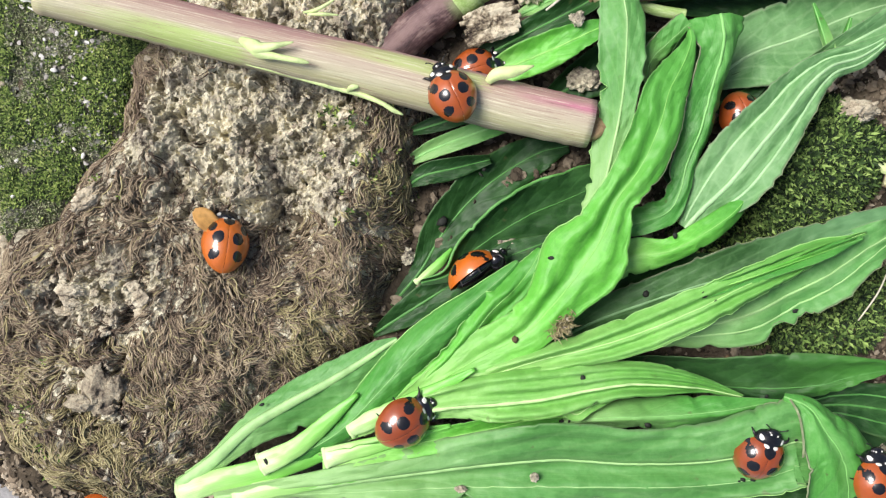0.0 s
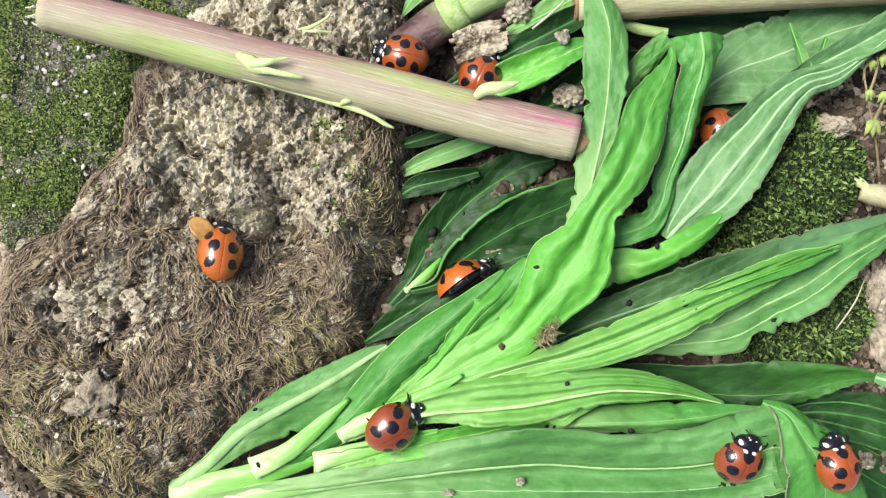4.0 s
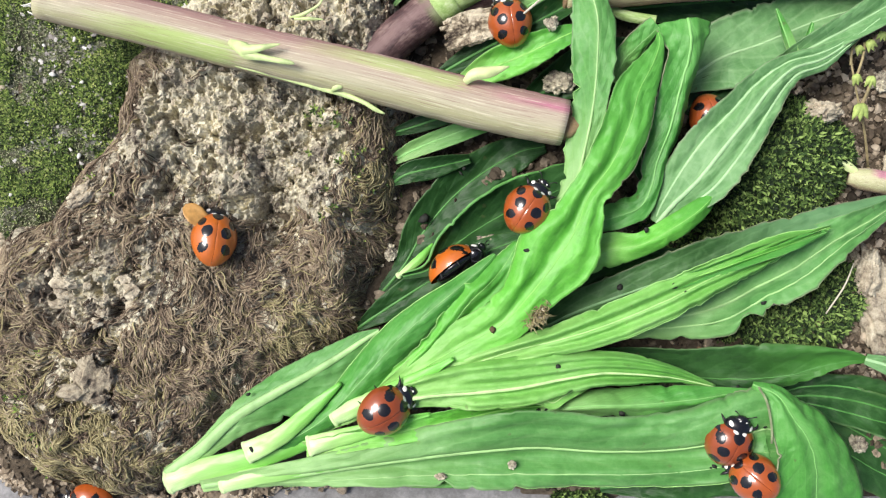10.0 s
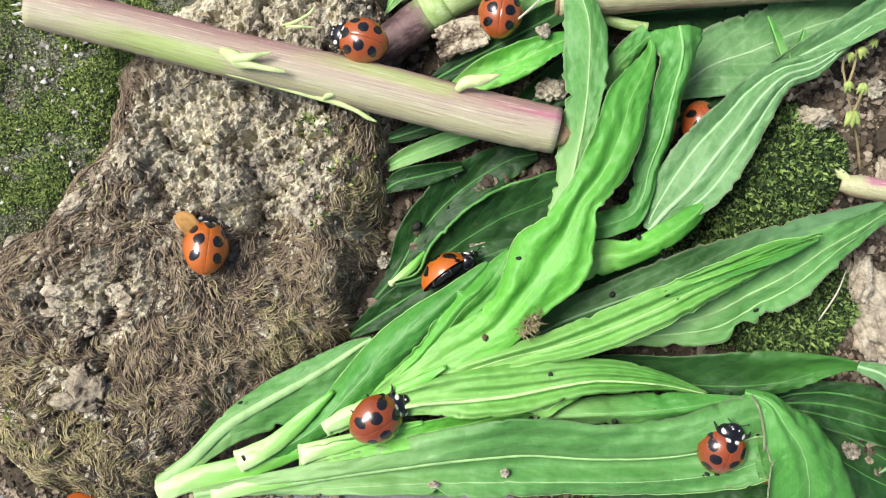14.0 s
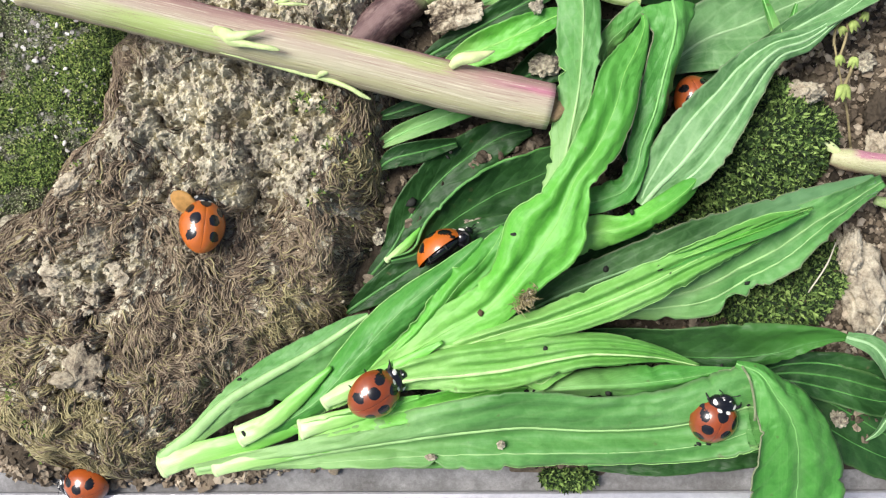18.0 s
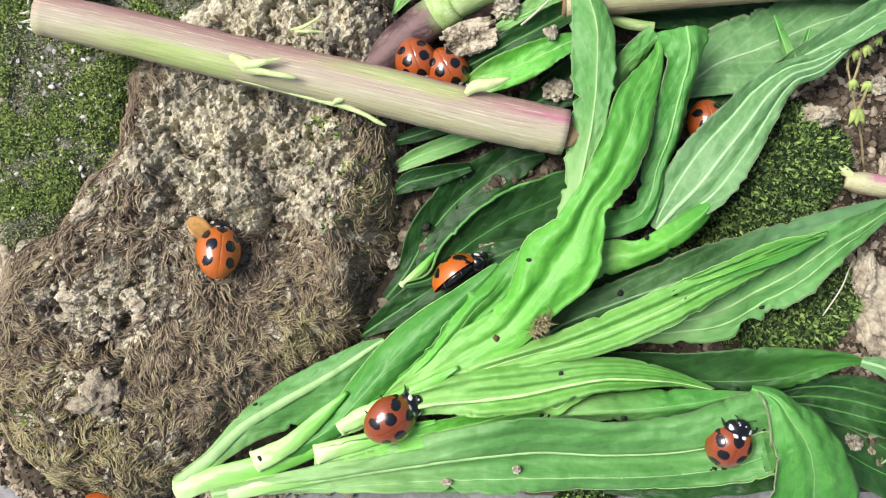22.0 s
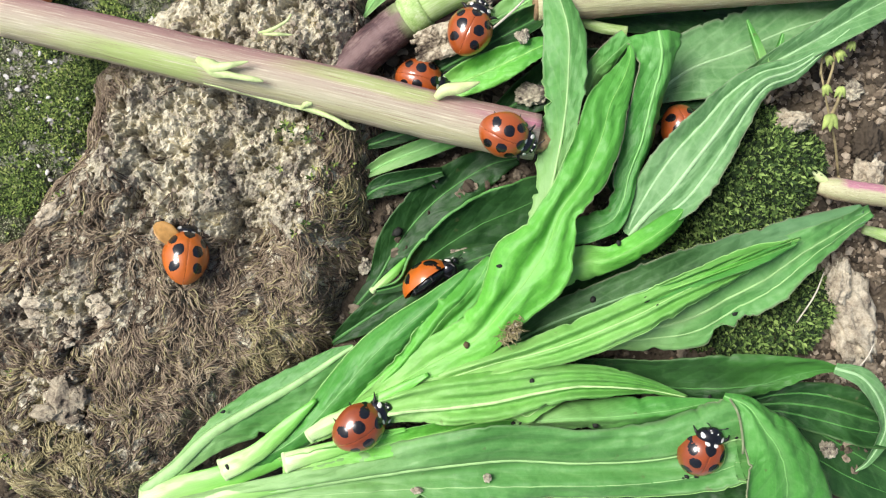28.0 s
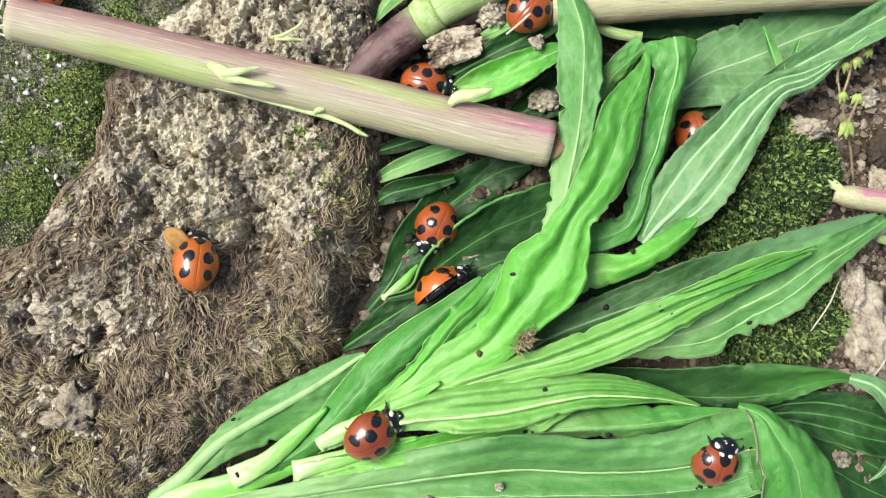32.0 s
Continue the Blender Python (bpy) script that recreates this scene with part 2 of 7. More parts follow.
CONCRETE = surface("concrete", [(0.33, (0.11, 0.105, 0.1)), (0.5, (0.23, 0.228, 0.225)), (0.67, (0.4, 0.395, 0.39))], 120, 1300, 0.85, 0.5, 0.3)
PAVING = surface("paving", [(0.38, (0.12, 0.12, 0.125)), (0.5, (0.34, 0.34, 0.35)), (0.62, (0.55, 0.55, 0.57))], 400, 2500, 0.85, 0.3, 0.3)
SOIL = surface("soil", [(0.32, (0.025, 0.02, 0.014)), (0.48, (0.082, 0.064, 0.043)), (0.62, (0.197, 0.16, 0.111))], 160, 1600, 0.95, 0.7, 0.4)
DRY_SOIL = surface("dry_soil", [(0.385, (0.11, 0.09, 0.074)), (0.44, (0.3, 0.268, 0.205)), (0.51, (0.54, 0.5, 0.365)), (0.59, (0.82, 0.765, 0.575))], 190, 1700, 0.95, 0.9, 0.4)
CRUMB = surface("crumb", [(0.28, (0.221, 0.18, 0.142)), (0.5, (0.497, 0.437, 0.323)), (0.76, (0.773, 0.741, 0.57))], 170, 3200, 0.95, 0.8, 0.3, 0.3)
PALE_CRUMB = surface("pale_crumb", [(0.37, (0.2, 0.165, 0.125)), (0.48, (0.46, 0.4, 0.29)), (0.62, (0.72, 0.66, 0.5))], 500, 3000, 0.95, 0.9, 0.3)
# Brown soil crumbs, toned darker for the shaded gap beside the clod.
DARK_CRUMB = surface("dark_crumb", [(0.24, (0.03, 0.024, 0.017)), (0.5, (0.102, 0.081, 0.056)), (0.78, (0.306, 0.255, 0.183))], 400, 3000, 0.95, 0.6, 0.2, 0.6)
TAN_CRUMB = surface("tan_crumb", [(0.26, (0.1, 0.078, 0.055)), (0.5, (0.27, 0.215, 0.15)), (0.76, (0.56, 0.48, 0.36))], 400, 3000, 0.95, 0.6, 0.2, 0.5)
KNOB_SOIL = surface("knob_soil", [(0.38, (0.075, 0.058, 0.047)), (0.46, (0.24, 0.2, 0.145)), (0.56, (0.48, 0.42, 0.3))], 420, 2400, 0.95, 0.9, 0.4)
GRIT = surface("grit", [(0.2, (0.22, 0.2, 0.18)), (0.6, (0.45, 0.43, 0.4)), (0.9, (0.85, 0.84, 0.8))], 500, 2500, 0.6, 0.3, 0.1, 0.5)
WHITE_STONE = surface("white_stone", [(0.3, (0.6, 0.58, 0.52)), (0.7, (0.85, 0.84, 0.8))], 500, 2500, 0.6, 0.3, 0.1)
FIBRE = surface("fibre", [(0.28, (0.12, 0.088, 0.064)), (0.42, (0.2, 0.152, 0.105)), (0.56, (0.295, 0.235, 0.155)), (0.74, (0.42, 0.355, 0.235))], 200, 1500, 0.8, 0, 0.1, 0.35)
UNDER_FIBRE = surface("under_fibre", [(0.26, (0.06, 0.043, 0.031)), (0.5, (0.125, 0.092, 0.065)), (0.75, (0.24, 0.185, 0.125))], 240, 1500, 0.85, 0, 0.1, 0.5)
OLIVE_FIBRE = surface("olive_fibre", [(0.28, (0.14, 0.118, 0.06)), (0.42, (0.26, 0.225, 0.11)), (0.56, (0.37, 0.325, 0.165)), (0.72, (0.5, 0.45, 0.25))], 200, 1500, 0.8, 0, 0.1, 0.35)
MOSS = surface("moss", [(0.32, (0.02, 0.034, 0.012)), (0.45, (0.07, 0.115, 0.03)), (0.56, (0.155, 0.24, 0.055)), (0.67, (0.29, 0.39, 0.09)), (0.82, (0.55, 0.58, 0.22))], 230, 1500, 0.8, 0, 0.1, 0.5)
DARK_MOSS = surface("dark_moss", [(0.3, (0.01, 0.022, 0.008)), (0.5, (0.045, 0.09, 0.022)), (0.66, (0.13, 0.22, 0.05)), (0.84, (0.31, 0.44, 0.125))], 120, 1500, 0.75, 0, 0.1, 0.7)
LOW_MOSS = surface("low_moss", [(0.3, (0.038, 0.048, 0.024)), (0.46, (0.105, 0.136, 0.051)), (0.6, (0.225, 0.272, 0.119)), (0.78, (0.51, 0.512, 0.34))], 300, 1500, 0.85, 0, 0.1, 0.6)
MOSSY = surface("mossy_soil", [(0.36, (0.03, 0.03, 0.018)), (0.48, (0.11, 0.11, 0.07)), (0.6, (0.34, 0.34, 0.31))], 220, 1800, 0.95, 0.9, 0.4)
FRESH = leaf_material("fresh_leaf", (0.085, 0.36, 0.035), (0.148, 0.53, 0.06), (0.26, 0.67, 0.13), (0.36, 0.67, 0.22), base_pale=(0.42, 0.68, 0.22), tip=(0.075, 0.3, 0.045))
LEAF = leaf_material("leaf_green", (0.05, 0.235, 0.034), (0.09, 0.335, 0.056), (0.155, 0.43, 0.105), (0.26, 0.5, 0.18), edge=(0.2, 0.17, 0.13), base_pale=(0.36, 0.61, 0.22), reach=0.62)
LEAF_MID = leaf_material("leaf_mid_green", (0.05, 0.235, 0.034), (0.09, 0.335, 0.056), (0.155, 0.43, 0.105), (0.26, 0.5, 0.18), edge=(0.2, 0.17, 0.13))
LEAF_SILVER = leaf_material("leaf_silvery_green", (0.075, 0.25, 0.05), (0.12, 0.34, 0.085), (0.2, 0.44, 0.155), (0.34, 0.56, 0.22), 0.5, edge=(0.2, 0.2, 0.15), base_pale=(0.42, 0.66, 0.25), reach=0.5)
PALE_LEAF = leaf_material("pale_leaf", (0.14, 0.4, 0.065), (0.22, 0.53, 0.11), (0.36, 0.65, 0.22), (0.42, 0.68, 0.26), 0.5, base_pale=(0.4, 0.65, 0.22), tip=(0.11, 0.35, 0.06))
# Dark green whose depth also carries the shade these covered leaves lie in.
SHADE_LEAF = leaf_material("leaf_shade_green", (0.011, 0.046, 0.01), (0.02, 0.076, 0.016), (0.04, 0.13, 0.03), (0.1, 0.25, 0.07), 0.5, edge=(0.12, 0.22, 0.07))
DULL = leaf_material("leaf_dull", (0.09, 0.24, 0.075), (0.145, 0.33, 0.115), (0.22, 0.42, 0.18), (0.36, 0.58, 0.28), 0.55, 6.0, 0.22, (0.2, 0.14, 0.14), net=0.13)
# Dark base holds the leaf's shaded hollow; the tip is its own green.
SHADE_FRESH = leaf_material("leaf_shade_bright_tip", (0.011, 0.046, 0.01), (0.02, 0.076, 0.016), (0.04, 0.13, 0.03), (0.1, 0.25, 0.07), 0.5, edge=(0.12, 0.22, 0.07), tip=(0.07, 0.26, 0.035))
# Base darkened for the shade of overlapping leaves; tip in its own green.
DULL_SHADE = leaf_material("leaf_dull_shade_base", (0.03, 0.095, 0.025), (0.055, 0.15, 0.042), (0.09, 0.21, 0.07), (0.17, 0.33, 0.13), 0.55, 6.0, 0.22, (0.2, 0.14, 0.14), tip=(0.15, 0.33, 0.14), net=0.13)
RIBS = {LEAF_SILVER: plain("rib_silvery", (0.34, 0.58, 0.22), 0.5, 0.4, 0, 0.25, 250), PALE_LEAF: plain("rib_pale", (0.5, 0.74, 0.3), 0.5, 0.4, 0, 0.15, 600), DULL_SHADE: plain("rib_dull_shade", (0.2, 0.38, 0.17), 0.5, 0.4, 0, 0.15, 600), LEAF_MID: plain("rib_mid_green", (0.2, 0.48, 0.13), 0.45, 0.4, 0, 0.15, 600), FRESH: plain("rib_fresh", (0.25, 0.58, 0.12), 0.45, 0.4, 0, 0.15, 600), LEAF: plain("rib_green", (0.24, 0.54, 0.16), 0.45, 0.4, 0, 0.15, 600),
        SHADE_LEAF: plain("rib_shade", (0.08, 0.25, 0.055), 0.5, 0.4, 0, 0.15, 600), SHADE_FRESH: plain("rib_shade_bright", (0.08, 0.25, 0.055), 0.5, 0.4, 0, 0.15, 600), DULL: plain("rib_dull", (0.36, 0.58, 0.29), 0.5, 0.4, 0, 0.15, 600)}
PALE_CUT = plain("cut_base", (0.58, 0.78, 0.36), 0.45, 0.4, 0, 0.15, 500)
METAL = surface("scuffed_metal", [(0.3, (0.5, 0.5, 0.53)), (0.7, (0.8, 0.8, 0.83))], 90, 1500, 0.38, 0.3, 0.1)
METAL.node_tree.nodes["Principled BSDF"].inputs["Metallic"].default_value = 0.6
LEAF_EDGE = plain("leaf_edge", (0.3, 0.58, 0.17), 0.5, 0.4, 0, 0.2, 500)
HEM_DEEP = plain("leaf_edge_deep", (0.12, 0.33, 0.08), 0.5, 0.4, 0, 0.2, 500)
# Pink over cream-green skin; the first zone is shading painted along its lower edge.
BARK_STEM = stem_material("purple_green_stem", [(0.3, (0.3, 0.15, 0.15)), (0.42, (0.5, 0.37, 0.29)), (0.52, (0.58, 0.5, 0.34)), (0.66, (0.5, 0.58, 0.26))], 4, [(0.0, (0.27, 0.225, 0.15)), (0.06, (0.43, 0.4, 0.26)), (0.12, (0.47, 0.47, 0.25)), (0.18, (0.5, 0.48, 0.32)), (0.24, (0.45, 0.385, 0.29)), (0.3, (0.42, 0.31, 0.25)), (0.36, (0.38, 0.22, 0.21)), (0.42, (0.33, 0.155, 0.17)), (0.48, (0.342, 0.122, 0.159)), (0.8, (0.244, 0.159, 0.098))],
                          ((0.08, 0.385, 0.02, 0.25, (0.42, 0.56, 0.17)), (0.47, 0.77, 0.26, 0.42, (0.44, 0.53, 0.2)), (0.8, 1.1, 0.26, 0.38, (0.5, 0.18, 0.26))))
# Dark purple skin; the last trace is a highlight painted along its top.
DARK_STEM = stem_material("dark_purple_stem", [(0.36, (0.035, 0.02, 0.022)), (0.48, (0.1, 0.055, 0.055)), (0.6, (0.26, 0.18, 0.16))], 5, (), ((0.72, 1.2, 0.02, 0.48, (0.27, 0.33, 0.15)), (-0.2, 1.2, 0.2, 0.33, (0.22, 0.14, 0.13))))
PINK_STEM = stem_material("pink_stem", [(0.3, (0.36, 0.2, 0.16)), (0.46, (0.5, 0.45, 0.27)), (0.58, (0.58, 0.57, 0.34)), (0.7, (0.52, 0.6, 0.26))], 6, [(0.0, (0.28, 0.16, 0.11)), (0.07, (0.42, 0.36, 0.2)), (0.13, (0.5, 0.52, 0.27)), (0.26, (0.6, 0.6, 0.36)), (0.36, (0.5, 0.54, 0.26)), (0.44, (0.5, 0.4, 0.28)), (0.55, (0.36, 0.18, 0.18))], ((0.33, 0.8, 0.25, 0.46, (0.56, 0.2, 0.32)),))
GREEN_STEM = stem_material("green_stem", [(0.34, (0.2, 0.38, 0.09)), (0.46, (0.36, 0.54, 0.17)), (0.56, (0.5, 0.64, 0.3)), (0.68, (0.66, 0.74, 0.46))], 3)
DRY_RIM = plain("dry_rim", (0.2, 0.24, 0.13), 0.8, 0.2, 0, 0.35, 900)
CUT_STEM, nt_, li_, pr_ = nodes_of("cut_stalk_skin")
tc_ = nt_.new("ShaderNodeTexCoord")
se_ = nt_.new("ShaderNodeSeparateXYZ")
li_.new(tc_.outputs["UV"], se_.inputs[0])
ma_ = nt_.new("ShaderNodeMapping")
ma_.inputs["Scale"].default_value = (2.5, 26.0, 1.0)
li_.new(tc_.outputs["UV"], ma_.inputs[0])
no_ = tex(nt_, li_, ma_.outputs[0], 1.0, 4)
li_.new(ramp(nt_, li_, math_node(nt_, li_, "ADD", se_.outputs[0], math_node(nt_, li_, "MULTIPLY", math_node(nt_, li_, "SUBTRACT", no_, 0.5), 0.5)),
             [(0.02, (0.56, 0.76, 0.36)), (0.2, (0.4, 0.68, 0.22)), (0.5, (0.24, 0.58, 0.11)), (0.9, (0.16, 0.5, 0.07))]), pr_.inputs["Base Color"])
pr_.inputs["Roughness"].default_value = 0.42
BUD = plain("bud", (0.6, 0.7, 0.32), 0.45, 0.4, 0, 0.2, 700)
CAPSULE = plain("capsule", (0.36, 0.46, 0.13), 0.55, 0.3, 0, 0.35, 900)
SPROUT = plain("sprout", (0.5, 0.62, 0.27), 0.45, 0.4, 0, 0.25, 700)
PITH = surface("torn_pith", [(0.3, (0.2, 0.12, 0.06)), (0.6, (0.42, 0.3, 0.17))], 400, 3000, 0.9, 0.6, 0.3)
WOOD = surface("weathered_wood", [(0.41, (0.06, 0.045, 0.033)), (0.48, (0.3, 0.25, 0.17)), (0.57, (0.68, 0.61, 0.45))], 500, 2200, 0.9, 0.8, 0.4)
WITHERED = plain("withered_stalk", (0.3, 0.25, 0.13), 0.7, 0.3, 0, 0.3)
FRAY = plain("frayed_fibre", (0.78, 0.77, 0.7), 0.6, 0.3, 0, 0.15)
STRAW = plain("straw", (0.62, 0.58, 0.46), 0.6, 0.3, 0, 0.2)
SPECK = plain("speck", (0.02, 0.022, 0.018), 0.7, 0.3)
SHELL = plain("wing_case", (0.38, 0.08, 0.012), 0.35, 0.5, 1.0, 0.22, 350)
SHELL_DARK = plain("wing_case_brown", (0.28, 0.055, 0.01), 0.35, 0.5, 1.0, 0.22, 350)
SHELL_PALE = plain("wing_case_orange", (0.52, 0.125, 0.01), 0.4, 0.5, 1.0, 0.18, 350)
BLACK = plain("black_chitin", (0.008, 0.008, 0.01), 0.25, 0.5, 0.5)
LEG = plain("black_leg", (0.012, 0.011, 0.011), 0.4, 0.5)
WHITE = plain("white_mark", (0.82, 0.8, 0.72), 0.4, 0.5)
WING = plain("hind_wing", (0.55, 0.3, 0.09), 0.45, 0.4, 0, 0.25, 900)
LIVER = plain("dry_brown", (0.11, 0.075, 0.04), 0.8, 0.3, 0, 0.3)


# ---- mesh helpers ----
def link_mesh(name, verts, faces, material, parent=None, label="", smooth=True, uv=None):
    me = bpy.data.meshes.new(name)
    v = np.asarray(verts, float) * MM
    me.from_pydata(v.tolist(), [], [tuple(int(i) for i in f) for f in faces])
    if smooth:
        me.polygons.foreach_set("use_smooth", [True] * len(me.polygons))
    if uv is not None:
        layer = me.uv_layers.new(name="UVMap")
        idx = np.empty(len(me.loops), int)
        me.loops.foreach_get("vertex_index", idx)
        layer.data.foreach_set("uv", np.asarray(uv, float)[idx].ravel())
    me.materials.append(material)
    me.update()
    ob = new(name, me)
    if parent is not None:
        ob.parent = parent
    if label:
        tagged(ob, label)
    return ob


def thing(name, label, category, group="", at=(0, 0, 0)):
    ob = new(name)
    ob.empty_display_size = 0.002
    ob.location = Vector(at) * MM
    return tagged(ob, label, category, group)


def spline(pts, n):
    """Catmull-Rom through rows of numbers, n samples."""
    p = np.asarray(pts, float)
    p = np.vstack([2 * p[0] - p[1], p, 2 * p[-1] - p[-2]])
    out = []
    for s in np.linspace(0, len(p) - 3 - 1e-9, n):
        i, f = int(s), s - int(s)
        a, b, c, d = p[i:i + 4]
        out.append(0.5 * (2 * b + (c - a) * f + (2 * a - 5 * b + 4 * c - d) * f * f + (3 * b - a - 3 * c + d) * f ** 3))
    return np.array(out)


def unit(v):
    return v / np.maximum(np.linalg.norm(v, axis=-1, keepdims=True), 1e-9)


def tube(pts, sides=10, flat=1.0, wobble=0.0, seed=0, caps=True):
    """Verts, faces and UVs of a tapered tube along rows of x, y, z, radius."""
    p = np.asarray(pts, float)
    rng = np.random.default_rng(seed)
    tan = unit(np.gradient(p[:, :3], axis=0))
    side = unit(np.cross(tan, (0, 0, 1.0)))
    up = np.cross(side, tan)
    ang = np.linspace(0, 2 * np.pi, sides + 1)
    ring = np.cos(ang)[None, :, None] * side[:, None] + flat * np.sin(ang)[None, :, None] * up[:, None]
    bumps = 1 + wobble * rng.normal(size=(len(p), sides + 1, 1))
    bumps[:, -1] = bumps[:, 0]
    v = p[:, None, :3] + p[:, None, 3:4] * ring * bumps
    n, s = len(p), sides + 1
    faces = [(i * s + j, i * s + j + 1, (i + 1) * s + j + 1, (i + 1) * s + j) for i in range(n - 1) for j in range(sides)]
    uv = np.stack(np.broadcast_arrays(np.linspace(0, 1, n)[:, None], np.linspace(0, 1, s)[None]), -1).reshape(-1, 2)
    verts = v.reshape(-1, 3)
    if caps:
        faces += [tuple(range(s - 2, -1, -1)), tuple((n - 1) * s + j for j in range(sides))]
    return verts, faces, uv


def fbm(x, y, scale, octaves=4, h=0.8):
    return noise.fractal(Vector((x / scale, y / scale, 3.7)), h, 2.1, octaves)


def blade(pts, n=110, m=21, cup=0.25, fold=0.0, roll=0.0, wave=0.5, teeth=0.0, ruck=0.0, seed=0, thick=0.3, left=1.0, right=1.0, curl=0.22,
          mid=0.0, step=0.0, folds=(), frill=(), nicks=(), crisp=0.035):
    """A leaf's blade along rows of x, y, z, half width and, if given, degrees of tilt. cup: how far the margins rise (of the half width);
    fold: a V along the rib; roll: degrees about its length; wave: mm of undulation; teeth: mm that the margin's teeth stand out; ruck: lengthwise
    creases; mid: where across it the rib runs; step: mm by which the half right of the rib drops; folds: ridges (across, mm, width, from, to);
    frill: a crimped margin (side, from, to, mm); nicks: tears (side, where, depth, length)."""
    rng = np.random.default_rng(seed)
    p = spline([tuple(r) + (0.0,) * (5 - len(r)) for r in pts], n)
    p[:, 3] = np.maximum(p[:, 3], 0.12)
    tan = unit(np.gradient(p[:, :3], axis=0))
    side = unit(np.cross(tan, (0, 0, 1.0)))
    up = np.cross(side, tan)
    a = np.radians(roll + p[:, 4])[:, None]
    side, up = side * np.cos(a) + up * np.sin(a), up * np.cos(a) - side * np.sin(a)
    h = m // 2
    v = np.r_[np.linspace(-1, mid, h + 1), np.linspace(mid, 1, m - h)[1:]]
    w = np.linspace(-1, 1, m)
    length = np.r_[0, np.cumsum(np.linalg.norm(np.diff(p[:, :3], axis=0), axis=1))]
    u = length / length[-1]
    hw = p[:, 3][:, None] * np.where(v[None] < 0, left, right)
    edge_ = np.array([[fbm(x + seed * 17, 5.0 * sgn, 2.5, 4) for sgn in (-1, 1)] for x in length])
    edge_ = crisp * edge_ - 0.25 * np.maximum(0, np.array([[fbm(x + seed * 7, 9.0 * sgn + 40, 1.6, 3) for sgn in (-1, 1)] for x in length]) - 0.42)
    hw = hw * (1 + np.where(v[None] < 0, edge_[:, :1], edge_[:, 1:]) * np.abs(v[None]) ** 2)
    for sgn in (-1, 1):
        out = np.zeros(n)
        if teeth:
            x = rng.uniform(0.5, 3.0)
            while x < length[-1] - 1.5:
                run, big = rng.uniform(0.6, 1.3), teeth * rng.uniform(0.15, 1.0) ** 1.5
                k = (x - length) / run
                out += big * np.where((k >= 0) & (k < 1), (1 - k) ** 1.6, 0) + big * np.clip(1 - (length - x) / 0.35, 0, 1) * (length > x)
                x += rng.uniform(1.6, 5.5)
        for sd, at, deep, run in nicks:
            if sd == sgn:
                out -= deep * np.clip(1.3 - np.abs(u - at) / run, 0, 1)
        hw = hw + (v[None] * sgn > 0) * (out * np.minimum(1, p[:, 3] / 0.8))[:, None] * np.clip((np.abs(v[None]) - 0.55) / 0.45, 0, 1) ** 2
    ph = rng.random(4) * 6.28
    wide = p[:, 3][:, None]
    lift = cup * wide * v[None] ** 2 + fold * wide * np.abs(v[None] - mid)
    lift = lift + wave * np.abs(v[None]) ** 1.5 * np.sin(length[:, None] / 4.3 + 1.5 * np.sin(length[:, None] / 9 + ph[1]) + ph[0] + np.sign(v)[None] * ph[1])
    lift = lift + wave * 0.4 * np.sin(length[:, None] / 6.0 + 2.2 * v[None] + ph[2])
    rough_ = np.array([[fbm(length[i] / 2.2 + seed * 31, 3.2 * q * max(p[i, 3], 1.0) / 3 + seed, 2.2, 3) for q in v] for i in range(n)])
    small = np.minimum(1, p[:, 3] / 2)[:, None]
    lift = lift + 0.5 * rough_ * (0.35 + 0.65 * np.abs(v[None])) * small
    fine_ = np.array([[fbm(length[i] + seed * 13, 2.0 * q * p[i, 3] + seed * 5, 1.5, 2) for q in v] for i in range(n)])
    lift = lift + 0.17 * fine_ * small
    lift = lift + curl * wide * np.abs(v[None]) ** 5 * np.sin(length[:, None] / 7 + ph[3] + (v[None] > 0) * 2)
    ends = np.clip(np.minimum(u, 1 - u) / 0.12, 0, 1)[:, None]
    lift = lift - step * np.tanh((v[None] - mid) / 0.09) * ends * np.minimum(1, wide / 2)
    for c, high, broad, u0, u1 in folds:
        k = np.clip(np.minimum(u - u0, u1 - u) / 0.1, 0, 1)[:, None]
        c = c + 0.06 * np.sin(u * 9 + seed)[:, None]
        lift = lift + 1.7 * high * k * np.exp(-((v[None] - c) / broad) ** 2) * np.minimum(1, wide / 1.5)
    slide = np.zeros((n, m))
    for sd, u0, u1, amp in frill:
        k = np.clip(np.minimum(u - u0, u1 - u) / 0.06, 0, 1)[:, None] * np.clip((v[None] * sd - 0.35) / 0.65, 0, 1) ** 1.5
        x = length * 0.75 + 1.6 * np.array([fbm(q + seed * 3, 11.0, 2.6, 3) for q in length])
        amp = amp * np.array([0.25 + 1.3 * abs(fbm(q, 31.0 + seed, 3.2, 2)) for q in length])[:, None]
        lift = lift + amp * k * np.sin(x * 2.3)[:, None]
        slide = slide + sd * amp * 0.7 * k * np.sin(x * 2.3 + 1.0)[:, None]
    if ruck:
        lift = lift + ruck * np.sin(v[None] * 9 + ph[3] + length[:, None] / 9)
    top = p[:, None, :3] + (hw * v[None] + slide)[..., None] * side[:, None] + lift[..., None] * up[:, None]
    low = top - thick * up[:, None] * (1 - 0.6 * np.abs(v)[None, :, None])
    verts = np.concatenate([top.reshape(-1, 3), low.reshape(-1, 3)])
    k = n * m
    faces = []
    for i in range(n - 1):
        for j in range(m - 1):
            q = (i * m + j, i * m + j + 1, (i + 1) * m + j + 1, (i + 1) * m + j)
            faces += [q, tuple(k + x for x in reversed(q))]
